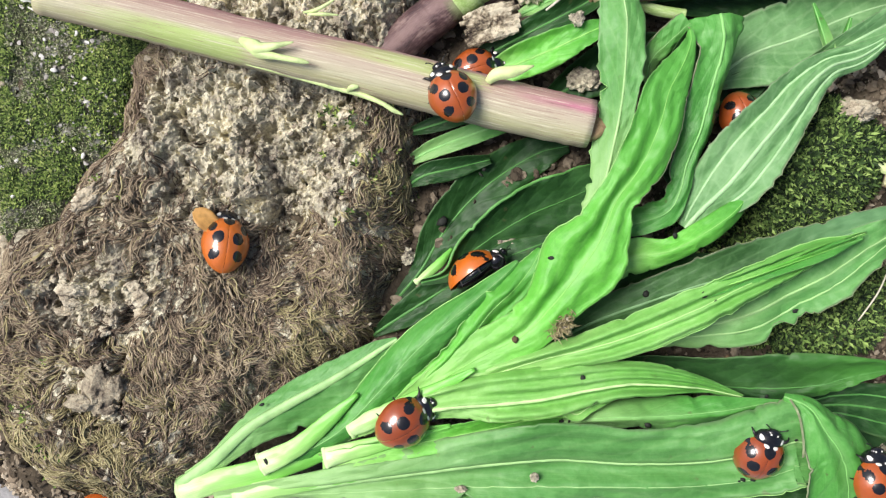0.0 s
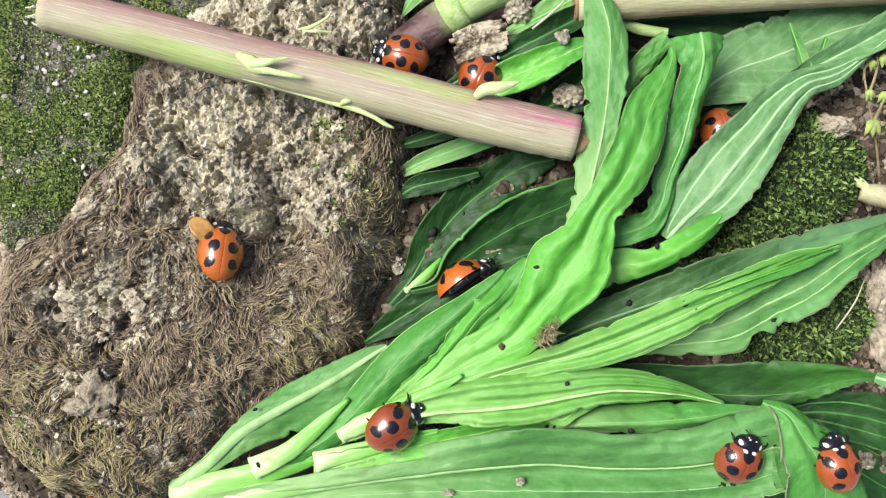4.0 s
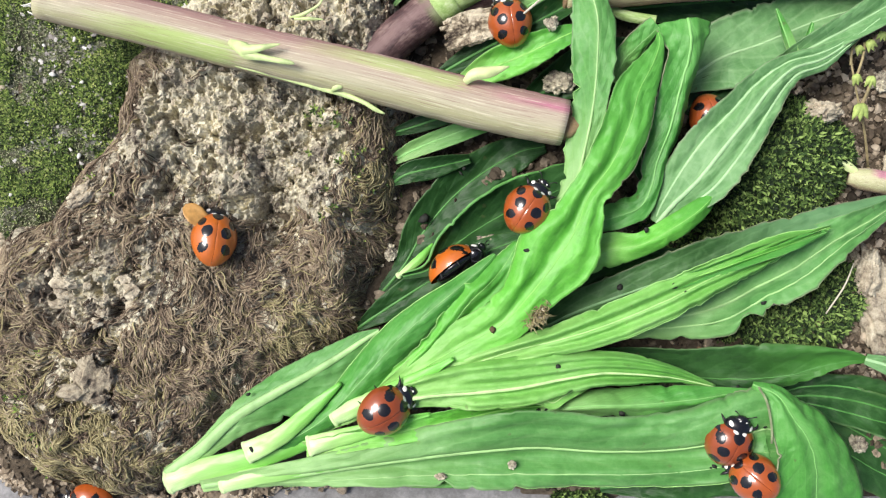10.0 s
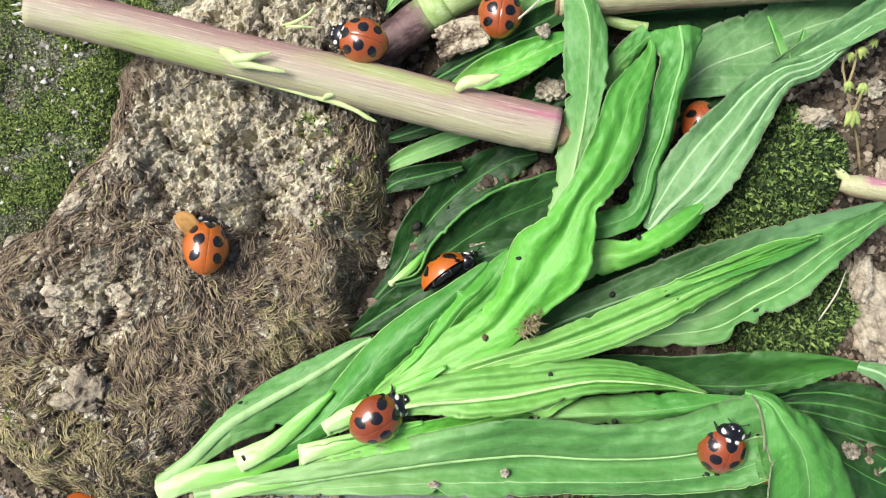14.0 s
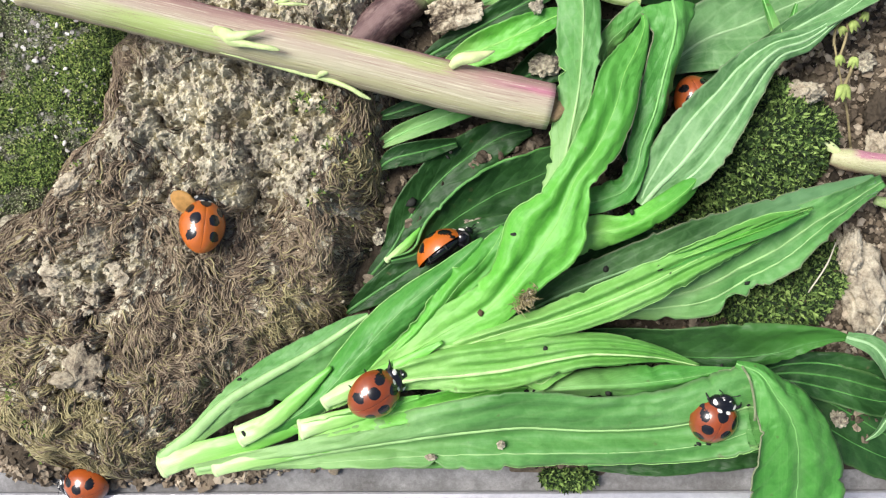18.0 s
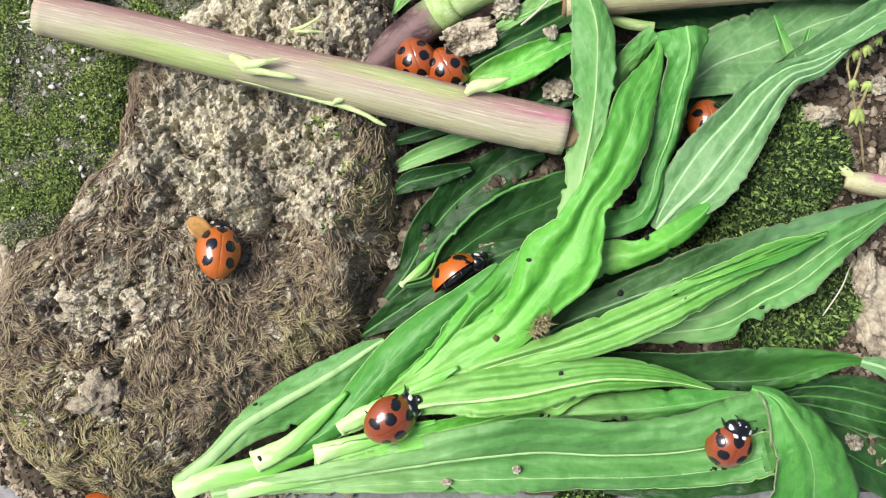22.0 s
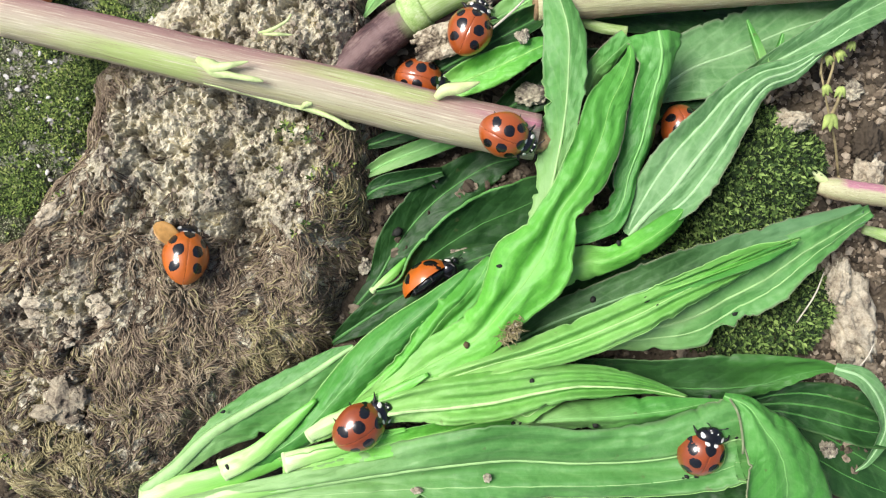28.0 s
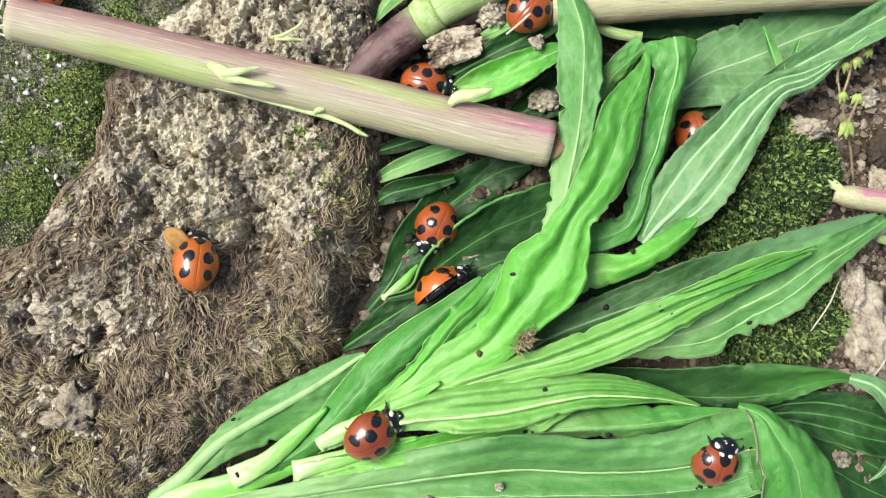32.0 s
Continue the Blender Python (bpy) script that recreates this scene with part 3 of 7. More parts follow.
    for i in range(n - 1):
        for j in (0, m - 1):
            q = (i * m + j, (i + 1) * m + j, k + (i + 1) * m + j, k + i * m + j)
            faces.append(q if j == 0 else q[::-1])
    for j in range(m - 1):
        for i in (0, n - 1):
            q = (i * m + j, k + i * m + j, k + i * m + j + 1, i * m + j + 1)
            faces.append(q if i == 0 else q[::-1])
    uv = np.stack(np.broadcast_arrays(u[:, None], (w[None] + 1) / 2), -1).reshape(-1, 2)
    return verts, faces, np.concatenate([uv, uv]), top


def leaf(label, pts, material=FRESH, rib=True, rib_width=0.2, veins=(), vein_width=0.13, hem=(), group="leaves of the cut shoots", name="leaf", **shape):
    """One leaf: its blade, the rib along its middle and, where they stand out, long veins beside it and thickened or dry margins (side, radius, from, to, material)."""
    t = thing(name, label, "leaf", group, pts[0][:3])
    off = np.array(pts[0][:3], float)
    verts, faces, uv, top = blade(pts, **shape)
    link_mesh("blade", verts - off, faces, material, t, uv=uv)
    n, m = top.shape[:2]
    if rib:
        line = top[:, m // 2] + (0, 0, 0.02)
        w = rib_width * (1 - 0.75 * np.linspace(0, 1, len(line)))
        v2, f2, u2 = tube(np.c_[line - off, w], 8, 0.5)
        link_mesh("midrib", v2, f2, RIBS[material], t, uv=u2)
    for c in veins:
        x = (c + 1) / 2 * (m - 1) + 0.5 * np.sin(np.linspace(0, 7, n) + 9 * c)
        i = np.clip(x.astype(int), 0, m - 2)
        f = (x - i)[:, None]
        r = np.arange(n)
        line = (top[r, i] * (1 - f) + top[r, i + 1] * f)[4:-8]
        v2, f2, u2 = tube(np.c_[line - off, vein_width * np.sin(np.linspace(0.5, 3.0, len(line)))], 6, 0.5)
        link_mesh("vein", v2, f2, RIBS[material], t, uv=u2)
    for sd, radius, u0, u1, mat_ in hem:
        line = top[int(u0 * n):int(u1 * n), 0 if sd < 0 else m - 1]
        k = np.linspace(0, 1, len(line))
        v2, f2, u2 = tube(np.c_[line - off, radius * (0.25 + 0.75 * np.sin(k * np.pi) ** 0.5)], 7, 0.7, 0.12, 3)
        link_mesh("margin", v2, f2, mat_, t, uv=u2)
    return t


class Field:
    """A height field in mm on a grid, with smooth look-up."""

    def __init__(self, x0, x1, y0, y1, step, fn):
        self.xs, self.ys, self.step = np.arange(x0, x1 + step / 2, step), np.arange(y0, y1 + step / 2, step), step
        self.z = np.array([[fn(x, y) for x in self.xs] for y in self.ys])

    def at(self, x, y):
        fx = np.clip((np.asarray(x) - self.xs[0]) / self.step, 0, len(self.xs) - 1.001)
        fy = np.clip((np.asarray(y) - self.ys[0]) / self.step, 0, len(self.ys) - 1.001)
        i, j = fx.astype(int), fy.astype(int)
        a, b = fx - i, fy - j
        z = self.z
        return (z[j, i] * (1 - a) + z[j, i + 1] * a) * (1 - b) + (z[j + 1, i] * (1 - a) + z[j + 1, i + 1] * a) * b

    def mesh(self, keep=None):
        ny, nx = self.z.shape
        gx, gy = np.meshgrid(self.xs, self.ys)
        verts = np.stack([gx, gy, self.z], -1).reshape(-1, 3)
        faces = [(j * nx + i, j * nx + i + 1, (j + 1) * nx + i + 1, (j + 1) * nx + i)
                 for j in range(ny - 1) for i in range(nx - 1) if keep is None or keep[j, i]]
        if keep is not None:
            used = np.unique(np.array(faces))
            back = np.full(len(verts), -1)
            back[used] = np.arange(len(used))
            verts, faces = verts[used], back[np.array(faces)].tolist()
        return verts, faces


def inside(poly, x, y):
    """Signed distance to a closed outline, positive within."""
    p = np.asarray(poly, float)
    q = np.roll(p, -1, 0)
    e, w = q - p, np.array([x, y]) - p
    t = np.clip((w * e).sum(1) / (e * e).sum(1), 0, 1)
    d = np.linalg.norm(w - e * t[:, None], axis=1).min()
    c = ((p[:, 1] > y) != (q[:, 1] > y)) & (x < e[:, 0] * (y - p[:, 1]) / np.where(e[:, 1] == 0, 1e-9, e[:, 1]) + p[:, 0])
    return d if c.sum() % 2 else -d


def crumb_shapes(sub, count, rough):
    """A stock of irregular crumbs: their points and triangles."""
    bm = bmesh.new()
    bmesh.ops.create_icosphere(bm, subdivisions=sub, radius=1.0)
    base = [v.co.copy() for v in bm.verts]
    tri = np.array([[v.index for v in f.verts] for f in bm.faces])
    bm.free()
    shapes = []
    for k in range(count):
        o = Vector((k * 7.3, k * 1.9, 0))
        shapes.append([v * (1 + 1.5 * rough * noise.fractal(v * 1.1 + o, 0.7, 2.0, 2) + rough * noise.fractal(v * 3.1 + o, 0.7, 2.0, 2)) for v in base])
    return np.array(shapes), tri


STOCK = {}


def lumps(centres, radii, seed=0, squash=0.75, rough=0.3, sub=1):
    """Many small irregular crumbs in one mesh."""
    rng = np.random.default_rng(seed)
    if (sub, rough) not in STOCK:
        STOCK[(sub, rough)] = crumb_shapes(sub, 14, rough)
    stock, tri = STOCK[(sub, rough)]
    n, k = len(centres), stock.shape[1]
    shape = stock[rng.integers(0, len(stock), n)]
    shape = shape * (1 + 0.6 * rng.random((n, 1, 3)))
    tip = rng.normal(0, 0.6, n)
    c, s = np.cos(tip)[:, None], np.sin(tip)[:, None]
    shape = np.stack([shape[..., 0], shape[..., 1] * c - shape[..., 2] * s, (shape[..., 1] * s + shape[..., 2] * c) * squash], -1)
    ang = rng.random(n) * 6.28
    c, s = np.cos(ang)[:, None], np.sin(ang)[:, None]
    shape = np.stack([shape[..., 0] * c - shape[..., 1] * s, shape[..., 0] * s + shape[..., 1] * c, shape[..., 2]], -1)
    verts = np.asarray(centres)[:, None] + shape * np.asarray(radii)[:, None, None]
    faces = (tri[None] + (np.arange(n) * k)[:, None, None]).reshape(-1, 3)
    return verts.reshape(-1, 3), faces


def strands(paths, width):
    """Thin three-sided fibres in one mesh; paths: n x k x 3."""
    n, k, _ = paths.shape
    tan = unit(np.gradient(paths, axis=1))
    side = unit(np.cross(tan, (0, 0, 1.0)))
    up = np.cross(side, tan)
    taper = (1 - 0.75 * np.linspace(0, 1, k) ** 2)[None, :, None] * np.asarray(width)[:, None, None]
    rings = [paths + taper * (math.cos(a) * side + math.sin(a) * up) for a in (0.5, 2.6, 4.7)]
    v = np.stack(rings, 2)
    idx = np.arange(n * k * 3).reshape(n, k, 3)
    f = []
    for j in range(3):
        l = (j + 1) % 3
        f.append(np.stack([idx[:, :-1, j], idx[:, :-1, l], idx[:, 1:, l], idx[:, 1:, j]], -1).reshape(-1, 4))
    return v.reshape(-1, 3), np.concatenate(f)


def rosettes(centres, size, seed=0, leaves=6, rise=0.8):
    """Moss: little stars of pointed leaves, in one mesh."""
    rng = np.random.default_rng(seed)
    n = len(centres)
    v, f = [], []
    for j in range(leaves):
        a = rng.random(n) * 1.2 + j * 2 * np.pi / leaves
        up = rise * (0.35 + rng.random(n) * 0.9)
        d = np.stack([np.cos(a), np.sin(a), up], -1) * (size * (0.7 + 0.6 * rng.random(n)))[:, None]
        s = np.stack([-np.sin(a), np.cos(a), 0 * a], -1) * (size * 0.24)[:, None]
        mid = centres + d * 0.5 + np.stack([0 * a, 0 * a, 0.12 * size], -1)
        quad = np.stack([centres, mid - s, centres + d, mid + s], 1)
        f.append(np.arange(n)[:, None] * 4 + [0, 1, 2, 3] + len(v) * 4 * n)
        v.append(quad.reshape(-1, 3))
    return np.concatenate(v), np.concatenate(f)


# ---- ground: paving below, the slab, the earth on it ----
FRONT = -36.0
verts, faces = [(x, y, -3) for x in (-3e4, 3e4) for y in (-3e4, 3e4)], [(0, 2, 3, 1)]
ground = link_mesh("ground", verts, faces, PAVING, smooth=False)
tagged(ground, "speckled grey paving beyond the metal edge", "ground", kind="structure")
slab_field = Field(-180, 180, FRONT, 160, 2.5, lambda x, y: 0.2 * fbm(x, y, 9, 4) - 0.3)
verts, faces = slab_field.mesh()
ny, nx = slab_field.z.shape
rim = [i for i in range(nx)] + [j * nx + nx - 1 for j in range(1, ny)] + [(ny - 1) * nx + i for i in range(nx - 2, -1, -1)] + [j * nx for j in range(ny - 2, 0, -1)]
n0 = len(verts)
verts = np.concatenate([verts, verts[rim] * [1, 1, 0] + [0, 0, -3]])
faces += [(rim[(i + 1) % len(rim)], n0 + (i + 1) % len(rim), n0 + i, rim[i]) for i in range(len(rim))]
slab = link_mesh("pavement", verts, faces, CONCRETE)
tagged(slab, "grey weathered concrete slab with dirt on it", "slab", kind="structure")
# ribbed metal strip along the slab's front
prof = [(-36.05, -3.0), (-36.05, 0.0), (-36.25, 0.3), (-36.7, 0.35), (-36.8, 0.1), (-36.95, 0.1), (-37.05, 0.35), (-37.9, 0.3), (-38.0, 0.05), (-38.15, 0.05), (-38.25, 0.25), (-38.6, 0.2), (-38.75, -0.2), (-38.75, -3.0)]
xs = np.linspace(-180, 180, 90)
verts = [(x, y, z + 0.04 * math.sin(x / 7) + 0.03 * fbm(x, y, 3, 2)) for x in xs for y, z in prof]
k = len(prof)
faces = [(i * k + j, i * k + j + 1, (i + 1) * k + j + 1, (i + 1) * k + j) for i in range(len(xs) - 1) for j in range(k - 1)]
rail = link_mesh("trim", verts, [f[::-1] for f in faces], METAL, smooth=False)
tagged(rail, "scuffed pale metal edging strip along the slab", "metal strip", kind="structure")

EARTH = [(-62.2, 70), (-62.8, 30), (-63.2, 12), (-62.6, -4), (-63.6, -14), (-64.0, -24), (-63.0, -31), (-57, -33.8), (-36, -34.6), (-26, -33.4), (-12, -31.5), (8, -31.8), (10, -33.5), (22, -33.8), (27, -31.5), (40, -33), (70, -33), (130, -33), (130, 120), (-60, 120)]


def earth_height(x, y):
    d = inside(EARTH, x, y)
    base = 1.4 + 1.2 * fbm(x, y, 16, 3) + 0.9 * fbm(x + 9, y, 4.0, 4)
    return -0.6 + (base + 0.6) * min(1, max(0, (d + 0.5) / 2.5)) if d > -0.5 else -1.2


earth_field = Field(-65.5, 110, -35.5, 90, 0.7, earth_height)
gx, gy = np.meshgrid(earth_field.xs[:-1], earth_field.ys[:-1])
keep = earth_field.z[:-1, :-1] > -0.62
earth = link_mesh("soil", *earth_field.mesh(keep), SOIL)
tagged(earth, "dark crumbly soil spread over the slab", "soil", kind="structure")

# ---- the clod: dry earth above, brown moss fibres below ----
CLOD = [(-45.5, 15.5), (-43.9, 25.0), (-38.5, 32.0), (-29.4, 38.2), (-8.7, 39.0), (-7.3, 27.6), (-6.6, 19.9), (-6.8, 13.8), (-7.6, 7.7), (-9.1, 2.3), (-10.8, -3.8), (-12.2, -9.9), (-18.0, -16.6), (-28.5, -24.2), (-35.2, -31.0), (-41.9, -33.3), (-53.4, -30.9), (-59.6, -26.8), (-63.6, -19.3), (-63.1, -6.4), (-59.4, 1.6), (-54.1, 3.6), (-50.4, 9.3)]


def blob(x, y, cx, cy, r):
    return np.exp(-((x - cx) ** 2 + (y - cy) ** 2) / r ** 2)


CRUST = [(-48.2, 5.6), (-44.5, 13.3), (-40.3, 24.1), (-38.6, 32.8), (-36.4, 37.9), (-16.8, 37.8), (-8.8, 32.7), (-13.9, 20.4), (-12.9, 14.6), (-15.1, 8.1), (-17.6, 2.3), (-22.7, -1.3), (-26.3, 2.3), (-32.9, 3.0), (-35.8, -0.6), (-36.6, -6.4), (-41.0, -10.8), (-49.7, -10.8), (-54.5, -7.1), (-55.6, -1.3)]


def bare_at(x, y):
    """Where the clod is bare earth (1) and not matted (0)."""
    d = inside(CRUST, x, y) + 3.2 * fbm(x + 20, y, 5.0, 3)
    f = min(1.0, max(0.0, (d + 1.6) / 3.6)) * (1.0 if y > 4 else 0.82) * (1 - 0.5 * math.exp(-((x + 42) ** 2 / 90 + (y - 5.5) ** 2 / 45)))
    return max(f, min(1.0, 1.3 * math.exp(-((x + 46.3) ** 2 + (y + 18.2) ** 2) / 13)))


bare_field = None


def bare(x, y):
    return bare_field.at(x, y)


def clod_height(x, y):
    d = inside(CLOD, x, y) + 0.9 * fbm(x, y + 40, 6, 3)
    if d < -0.8:
        return -3.0
    s = min(1.0, max(0.0, (d + 0.8) / 9.0))
    dome = (1 - (1 - s) ** 2.4)
    top = 8.7 + 1.6 * fbm(x, y, 14, 3) + 1.0 * fbm(x, y + 70, 3.2, 5)
    pit = 5.2 * math.exp(-((x + 22.5) ** 2 / 14 + (y - 4.2) ** 2 / 26)) + 2.2 * math.exp(-((x + 36.5) ** 2 + (y + 3.5) ** 2) / 10) + 1.3 * math.exp(-((x + 21) ** 2 + (y + 9) ** 2) / 60)
    ridge = 2.0 * math.exp(-((x + 16.5) ** 2 + (y - 5) ** 2) / 8)
    w1, w2 = 0.7 * fbm(x, y, 1.6, 3), 0.7 * fbm(x + 9, y + 31, 1.6, 3)
    crust = 0.0
    for scale, gain, gap in ((4.2, 1.2, 0.5), (1.9, 0.75, 0.45), (0.85, 0.38, 0.2)):
        near, at = noise.voronoi(Vector((x / scale + w1 / scale, y / scale + w2 / scale, scale)))
        crust += 1.15 * gain * noise.noise(at[0] * 5.3) - gap * max(0.0, 1 - (near[1] - near[0]) / 0.2)
    holes = min(1.0, max(0.0, (fbm(x + 50, y, 2.2, 3) - 0.3) * 6)) * 1.7 + min(1.0, max(0.0, (fbm(x, y + 90, 1.1, 2) - 0.4) * 6)) * 0.9
    top += (crust + 0.35 * fbm(x + 5, y, 0.7, 3) - holes) * (0.25 + 0.75 * float(bare(x, y)))
    return 0.2 + dome * (top - pit + ridge)


bare_field = Field(-67, -1, -35, 41, 0.5, bare_at)
clod_field = Field(-66, -2, -34, 40, 0.24, clod_height)
clod = thing("soil_clod", "dry tan soil lump matted with brown moss", "clod", at=(-32, -2, 0))
OFF = np.array((-32, -2, 0.0))
verts, faces = clod_field.mesh(clod_field.z[:-1, :-1] > -1)
link_mesh("earth", verts - OFF, faces, DRY_SOIL, clod, "cracked dry tan soil", smooth=False)
rng = np.random.default_rng(5)


def sprinkle(n, weight, field, seed):
    """Points on a field, thinned by weight(x, y) between 0 and 1."""
    r = np.random.default_rng(seed)
    x, y = r.uniform(field.xs[0], field.xs[-1], n), r.uniform(field.ys[0], field.ys[-1], n)
    ok = r.random(n) < weight(x, y)
    x, y = x[ok], y[ok]
    z = field.at(x, y)
    ok = z > 0.25
    return np.stack([x, y, z], -1)[ok]


c = sprinkle(11000, lambda x, y: (0.04 + 0.96 * bare(x, y)) * (0.25 + 0.75 * (np.sin(x * 1.7 + np.cos(y * 0.9) * 2) * np.sin(y * 1.9 + x * 0.4) > -0.1)), clod_field, 1)
r = 0.05 + 0.3 * rng.random(len(c)) ** 4
fine_ = r < 0.15
c = c - OFF + np.c_[0 * r, 0 * r, r * 0.15]
for sub, pick in ((1, fine_), (2, ~fine_)):
    link = link_mesh("crumbs", *lumps(c[pick], r[pick], 2, 0.8, 0.5, sub), CRUMB, clod, "loose pale soil crumbs", smooth=False)
    tagged(link, kind="stuff")
heaps = [(-49.7, -5.7, 2.6, 26), (-41.3, -5.7, 2.4, 20), (-45.9, -17.5, 2.9, 16), (-44.0, -8.6, 1.8, 10)]
e = np.random.default_rng(51)
knob = [(-45.9, -17.5, 2.3), (-47.8, -18.8, 1.7), (-43.9, -17.1, 1.6), (-46.5, -15.3, 1.5), (-45.3, -19.7, 1.3)]
big = np.array(knob + [(x + e.normal(0, 0.5 * w), y + e.normal(0, 0.5 * w), 0.35 + 0.85 * e.random() ** 2) for x, y, w, n in heaps for _ in range(n)])


def clump(r, seed, stretch=(1, 1, 0.8), sub=4):
    """Points and faces of one knobbly lump of soil."""
    bm = bmesh.new()
    bmesh.ops.create_icosphere(bm, subdivisions=sub, radius=1.0)
    o = Vector((seed * 3.1, seed * 1.7, 0))
    pts = []
    for v in bm.verts:
        cell = noise.voronoi(v.co * 2.3 + o)[0]
        d = 0.8 + 0.3 * noise.fractal(v.co * 1.2 + o, 0.8, 2.0, 2) + 0.24 * min(0.6, cell[1] - cell[0]) + 0.16 * noise.fractal(v.co * 3 + o, 0.7, 2.0, 2) + 0.12 * noise.fractal(v.co * 7 + o, 0.5, 2.0, 3)
        pts.append([v.co[i] * d * stretch[i] * r for i in range(3)])
    f = [[v.index for v in x.verts] for x in bm.faces]
    bm.free()
    return np.array(pts), f


for k, b in enumerate(big):
    v, f = clump(b[2], 40 + k, (1 + 0.45 * math.sin(k * 1.9), 1 + 0.45 * math.sin(k * 2.7 + 1), 0.8), 3)
    link_mesh("soil_lump", v * [1, 1, 0.8] + b * [1, 1, 0] + [0, 0, float(clod_field.at(b[0], b[1])) + 0.3 * b[2]] - OFF, f, KNOB_SOIL if b[2] > 1.25 else PALE_CRUMB, clod, "pale dry soil lump", smooth=b[2] < 0.8)


def mat_paths(n, per, seed, low, high, lie, kink, amount=1.25):
    """Fibres in locks that lie down-slope over the matted part of the clod."""
    r = np.random.default_rng(seed)
    c = sprinkle(n, lambda x, y: np.clip(1.0 - amount * bare(x, y), 0.01, 1), clod_field, seed)
    c = np.repeat(c, per, 0)
    m = len(c)
    a = np.arctan2(-(c[:, 1] + 2) * 0.9 - 12, (c[:, 0] + 34) * 0.8 + 4)
    swirl = np.array([fbm(x, y + 200, 5.0, 3) for x, y in c[::per, :2]])
    a = a + np.repeat(2.0 * swirl + r.normal(0, 0.3, m // per), per) + r.normal(0, 0.2, m)
    c = c + np.c_[r.normal(0, 0.3, (m, 2)), np.zeros(m)]
    ln = np.repeat(r.uniform(low, high, m // per), per) * r.uniform(0.7, 1.15, m)
    k = np.linspace(0, 1, 10)
    curl = np.repeat(r.normal(0, 0.8, m // per), per) + r.normal(0, 0.4, m)
    phase = np.repeat(r.random(m // per) * 6.3, per) + r.normal(0, 0.5, m)
    ang = a[:, None] + curl[:, None] * k + kink * np.sin(k * 9 + phase[:, None]) + 0.25 * kink * r.normal(0, 1, (m, 10))
    step = ln[:, None] / 9
    x = c[:, :1] + np.c_[np.zeros(m), np.cumsum(np.cos(ang[:, 1:]) * step, 1)]
    y = c[:, 1:2] + np.c_[np.zeros(m), np.cumsum(np.sin(ang[:, 1:]) * step, 1)]
    h = np.maximum(clod_field.at(x, y), 0.3)
    lift = (np.repeat(r.uniform(0.1, lie, m // per), per) + r.uniform(0, 0.3, m))[:, None] * np.sin(k * 2.6)[None]
    return np.stack([x, y, h + 0.06 + lift], -1)


# Darker layer underneath, so the gaps between the upper fibres come out dark.
paths = mat_paths(3600, 4, 7, 1.5, 3.0, 0.3, 0.35, 1.0)
mat = link_mesh("moss_fibres", *strands(paths - OFF, np.random.default_rng(1).uniform(0.07, 0.12, len(paths))), UNDER_FIBRE, clod, "dark brown matted moss fibres underneath")
tagged(mat, kind="stuff")
paths = mat_paths(2100, 12, 8, 2.3, 4.8, 0.7, 0.45)
root = paths[:, 0]
olive = np.random.default_rng(14).random(len(paths)) < np.clip(1.1 * blob(root[:, 0], root[:, 1], -50, -27, 12) + 0.9 * blob(root[:, 0], root[:, 1], -20, -11, 6) + 0.9 * blob(root[:, 0], root[:, 1], -10, 9, 6) + 0.06, 0, 0.9)
wide = np.random.default_rng(2).uniform(0.065, 0.125, len(paths))
for pick, mat_, lbl in ((~olive, FIBRE, "loose curling brown moss fibres"), (olive, OLIVE_FIBRE, "yellowish curling moss fibres")):
    mat = link_mesh("moss_fibres", *strands(paths[pick] - OFF, wide[pick]), mat_, clod, lbl)
    tagged(mat, kind="stuff")
# dust caught between the fibres
c = sprinkle(9000, lambda x, y: 0.15 + 0.85 * np.clip(1 - np.abs(bare(x, y) - 0.35) * 2.2, 0, 1), clod_field, 19)
r = 0.05 + 0.22 * np.random.default_rng(20).random(len(c)) ** 5
dust = link_mesh("crumbs", *lumps(c - OFF + np.c_[0 * r, 0 * r, r * 0.4 + 0.15 + 0.35 * np.random.default_rng(21).random(len(r))], r, 22, 0.8, 0.5, 1), CRUMB, clod, "pale dust between the fibres", smooth=False)
tagged(dust, kind="stuff")
# greener fringe at the clod's foot and right flank
c = sprinkle(3600, lambda x, y: np.clip(0.5 * blob(x, y, -13, 8, 5) + 0.8 * blob(x, y, -57, -24, 6) + 0.5 * blob(x, y, -14, 16, 5) + 0.3 * blob(x, y, -45, 9, 4), 0, 1) * 0.5, clod_field, 11)
mm_ = link_mesh("green_moss", *rosettes(c - OFF + (0, 0, 0.2), np.full(len(c), 0.6), 12), MOSS, clod, "thin green moss at the lump's foot", smooth=False)
tagged(mm_, kind="stuff")

# ---- moss mat beside the clod ----
MAT = [(-62.6, 45), (-62.4, 2), (-58, 1.5), (-52, 4.5), (-47, 12), (-44, 20), (-38, 27), (-34, 33), (-30, 45)]


def mat_height(x, y):
    d = inside(MAT, x, y)
    if d < -1.5:
        return -3.0
    return 0.5 + 2.6 * min(1, max(0, (d + 1.5) / 3.5)) + 1.0 * fbm(x, y, 6, 4)


mat_field = Field(-63, -28, 0, 46, 0.5, mat_height)
verts, faces = mat_field.mesh(mat_field.z[:-1, :-1] > -1)
moss = thing("moss_mat", "flat green moss mat with pale grit on the slab", "moss", at=(-50, 20, 0))
MO = np.array((-50, 20, 0.0))
link_mesh("earth", verts - MO, faces, MOSSY, moss, "dark mossy soil")
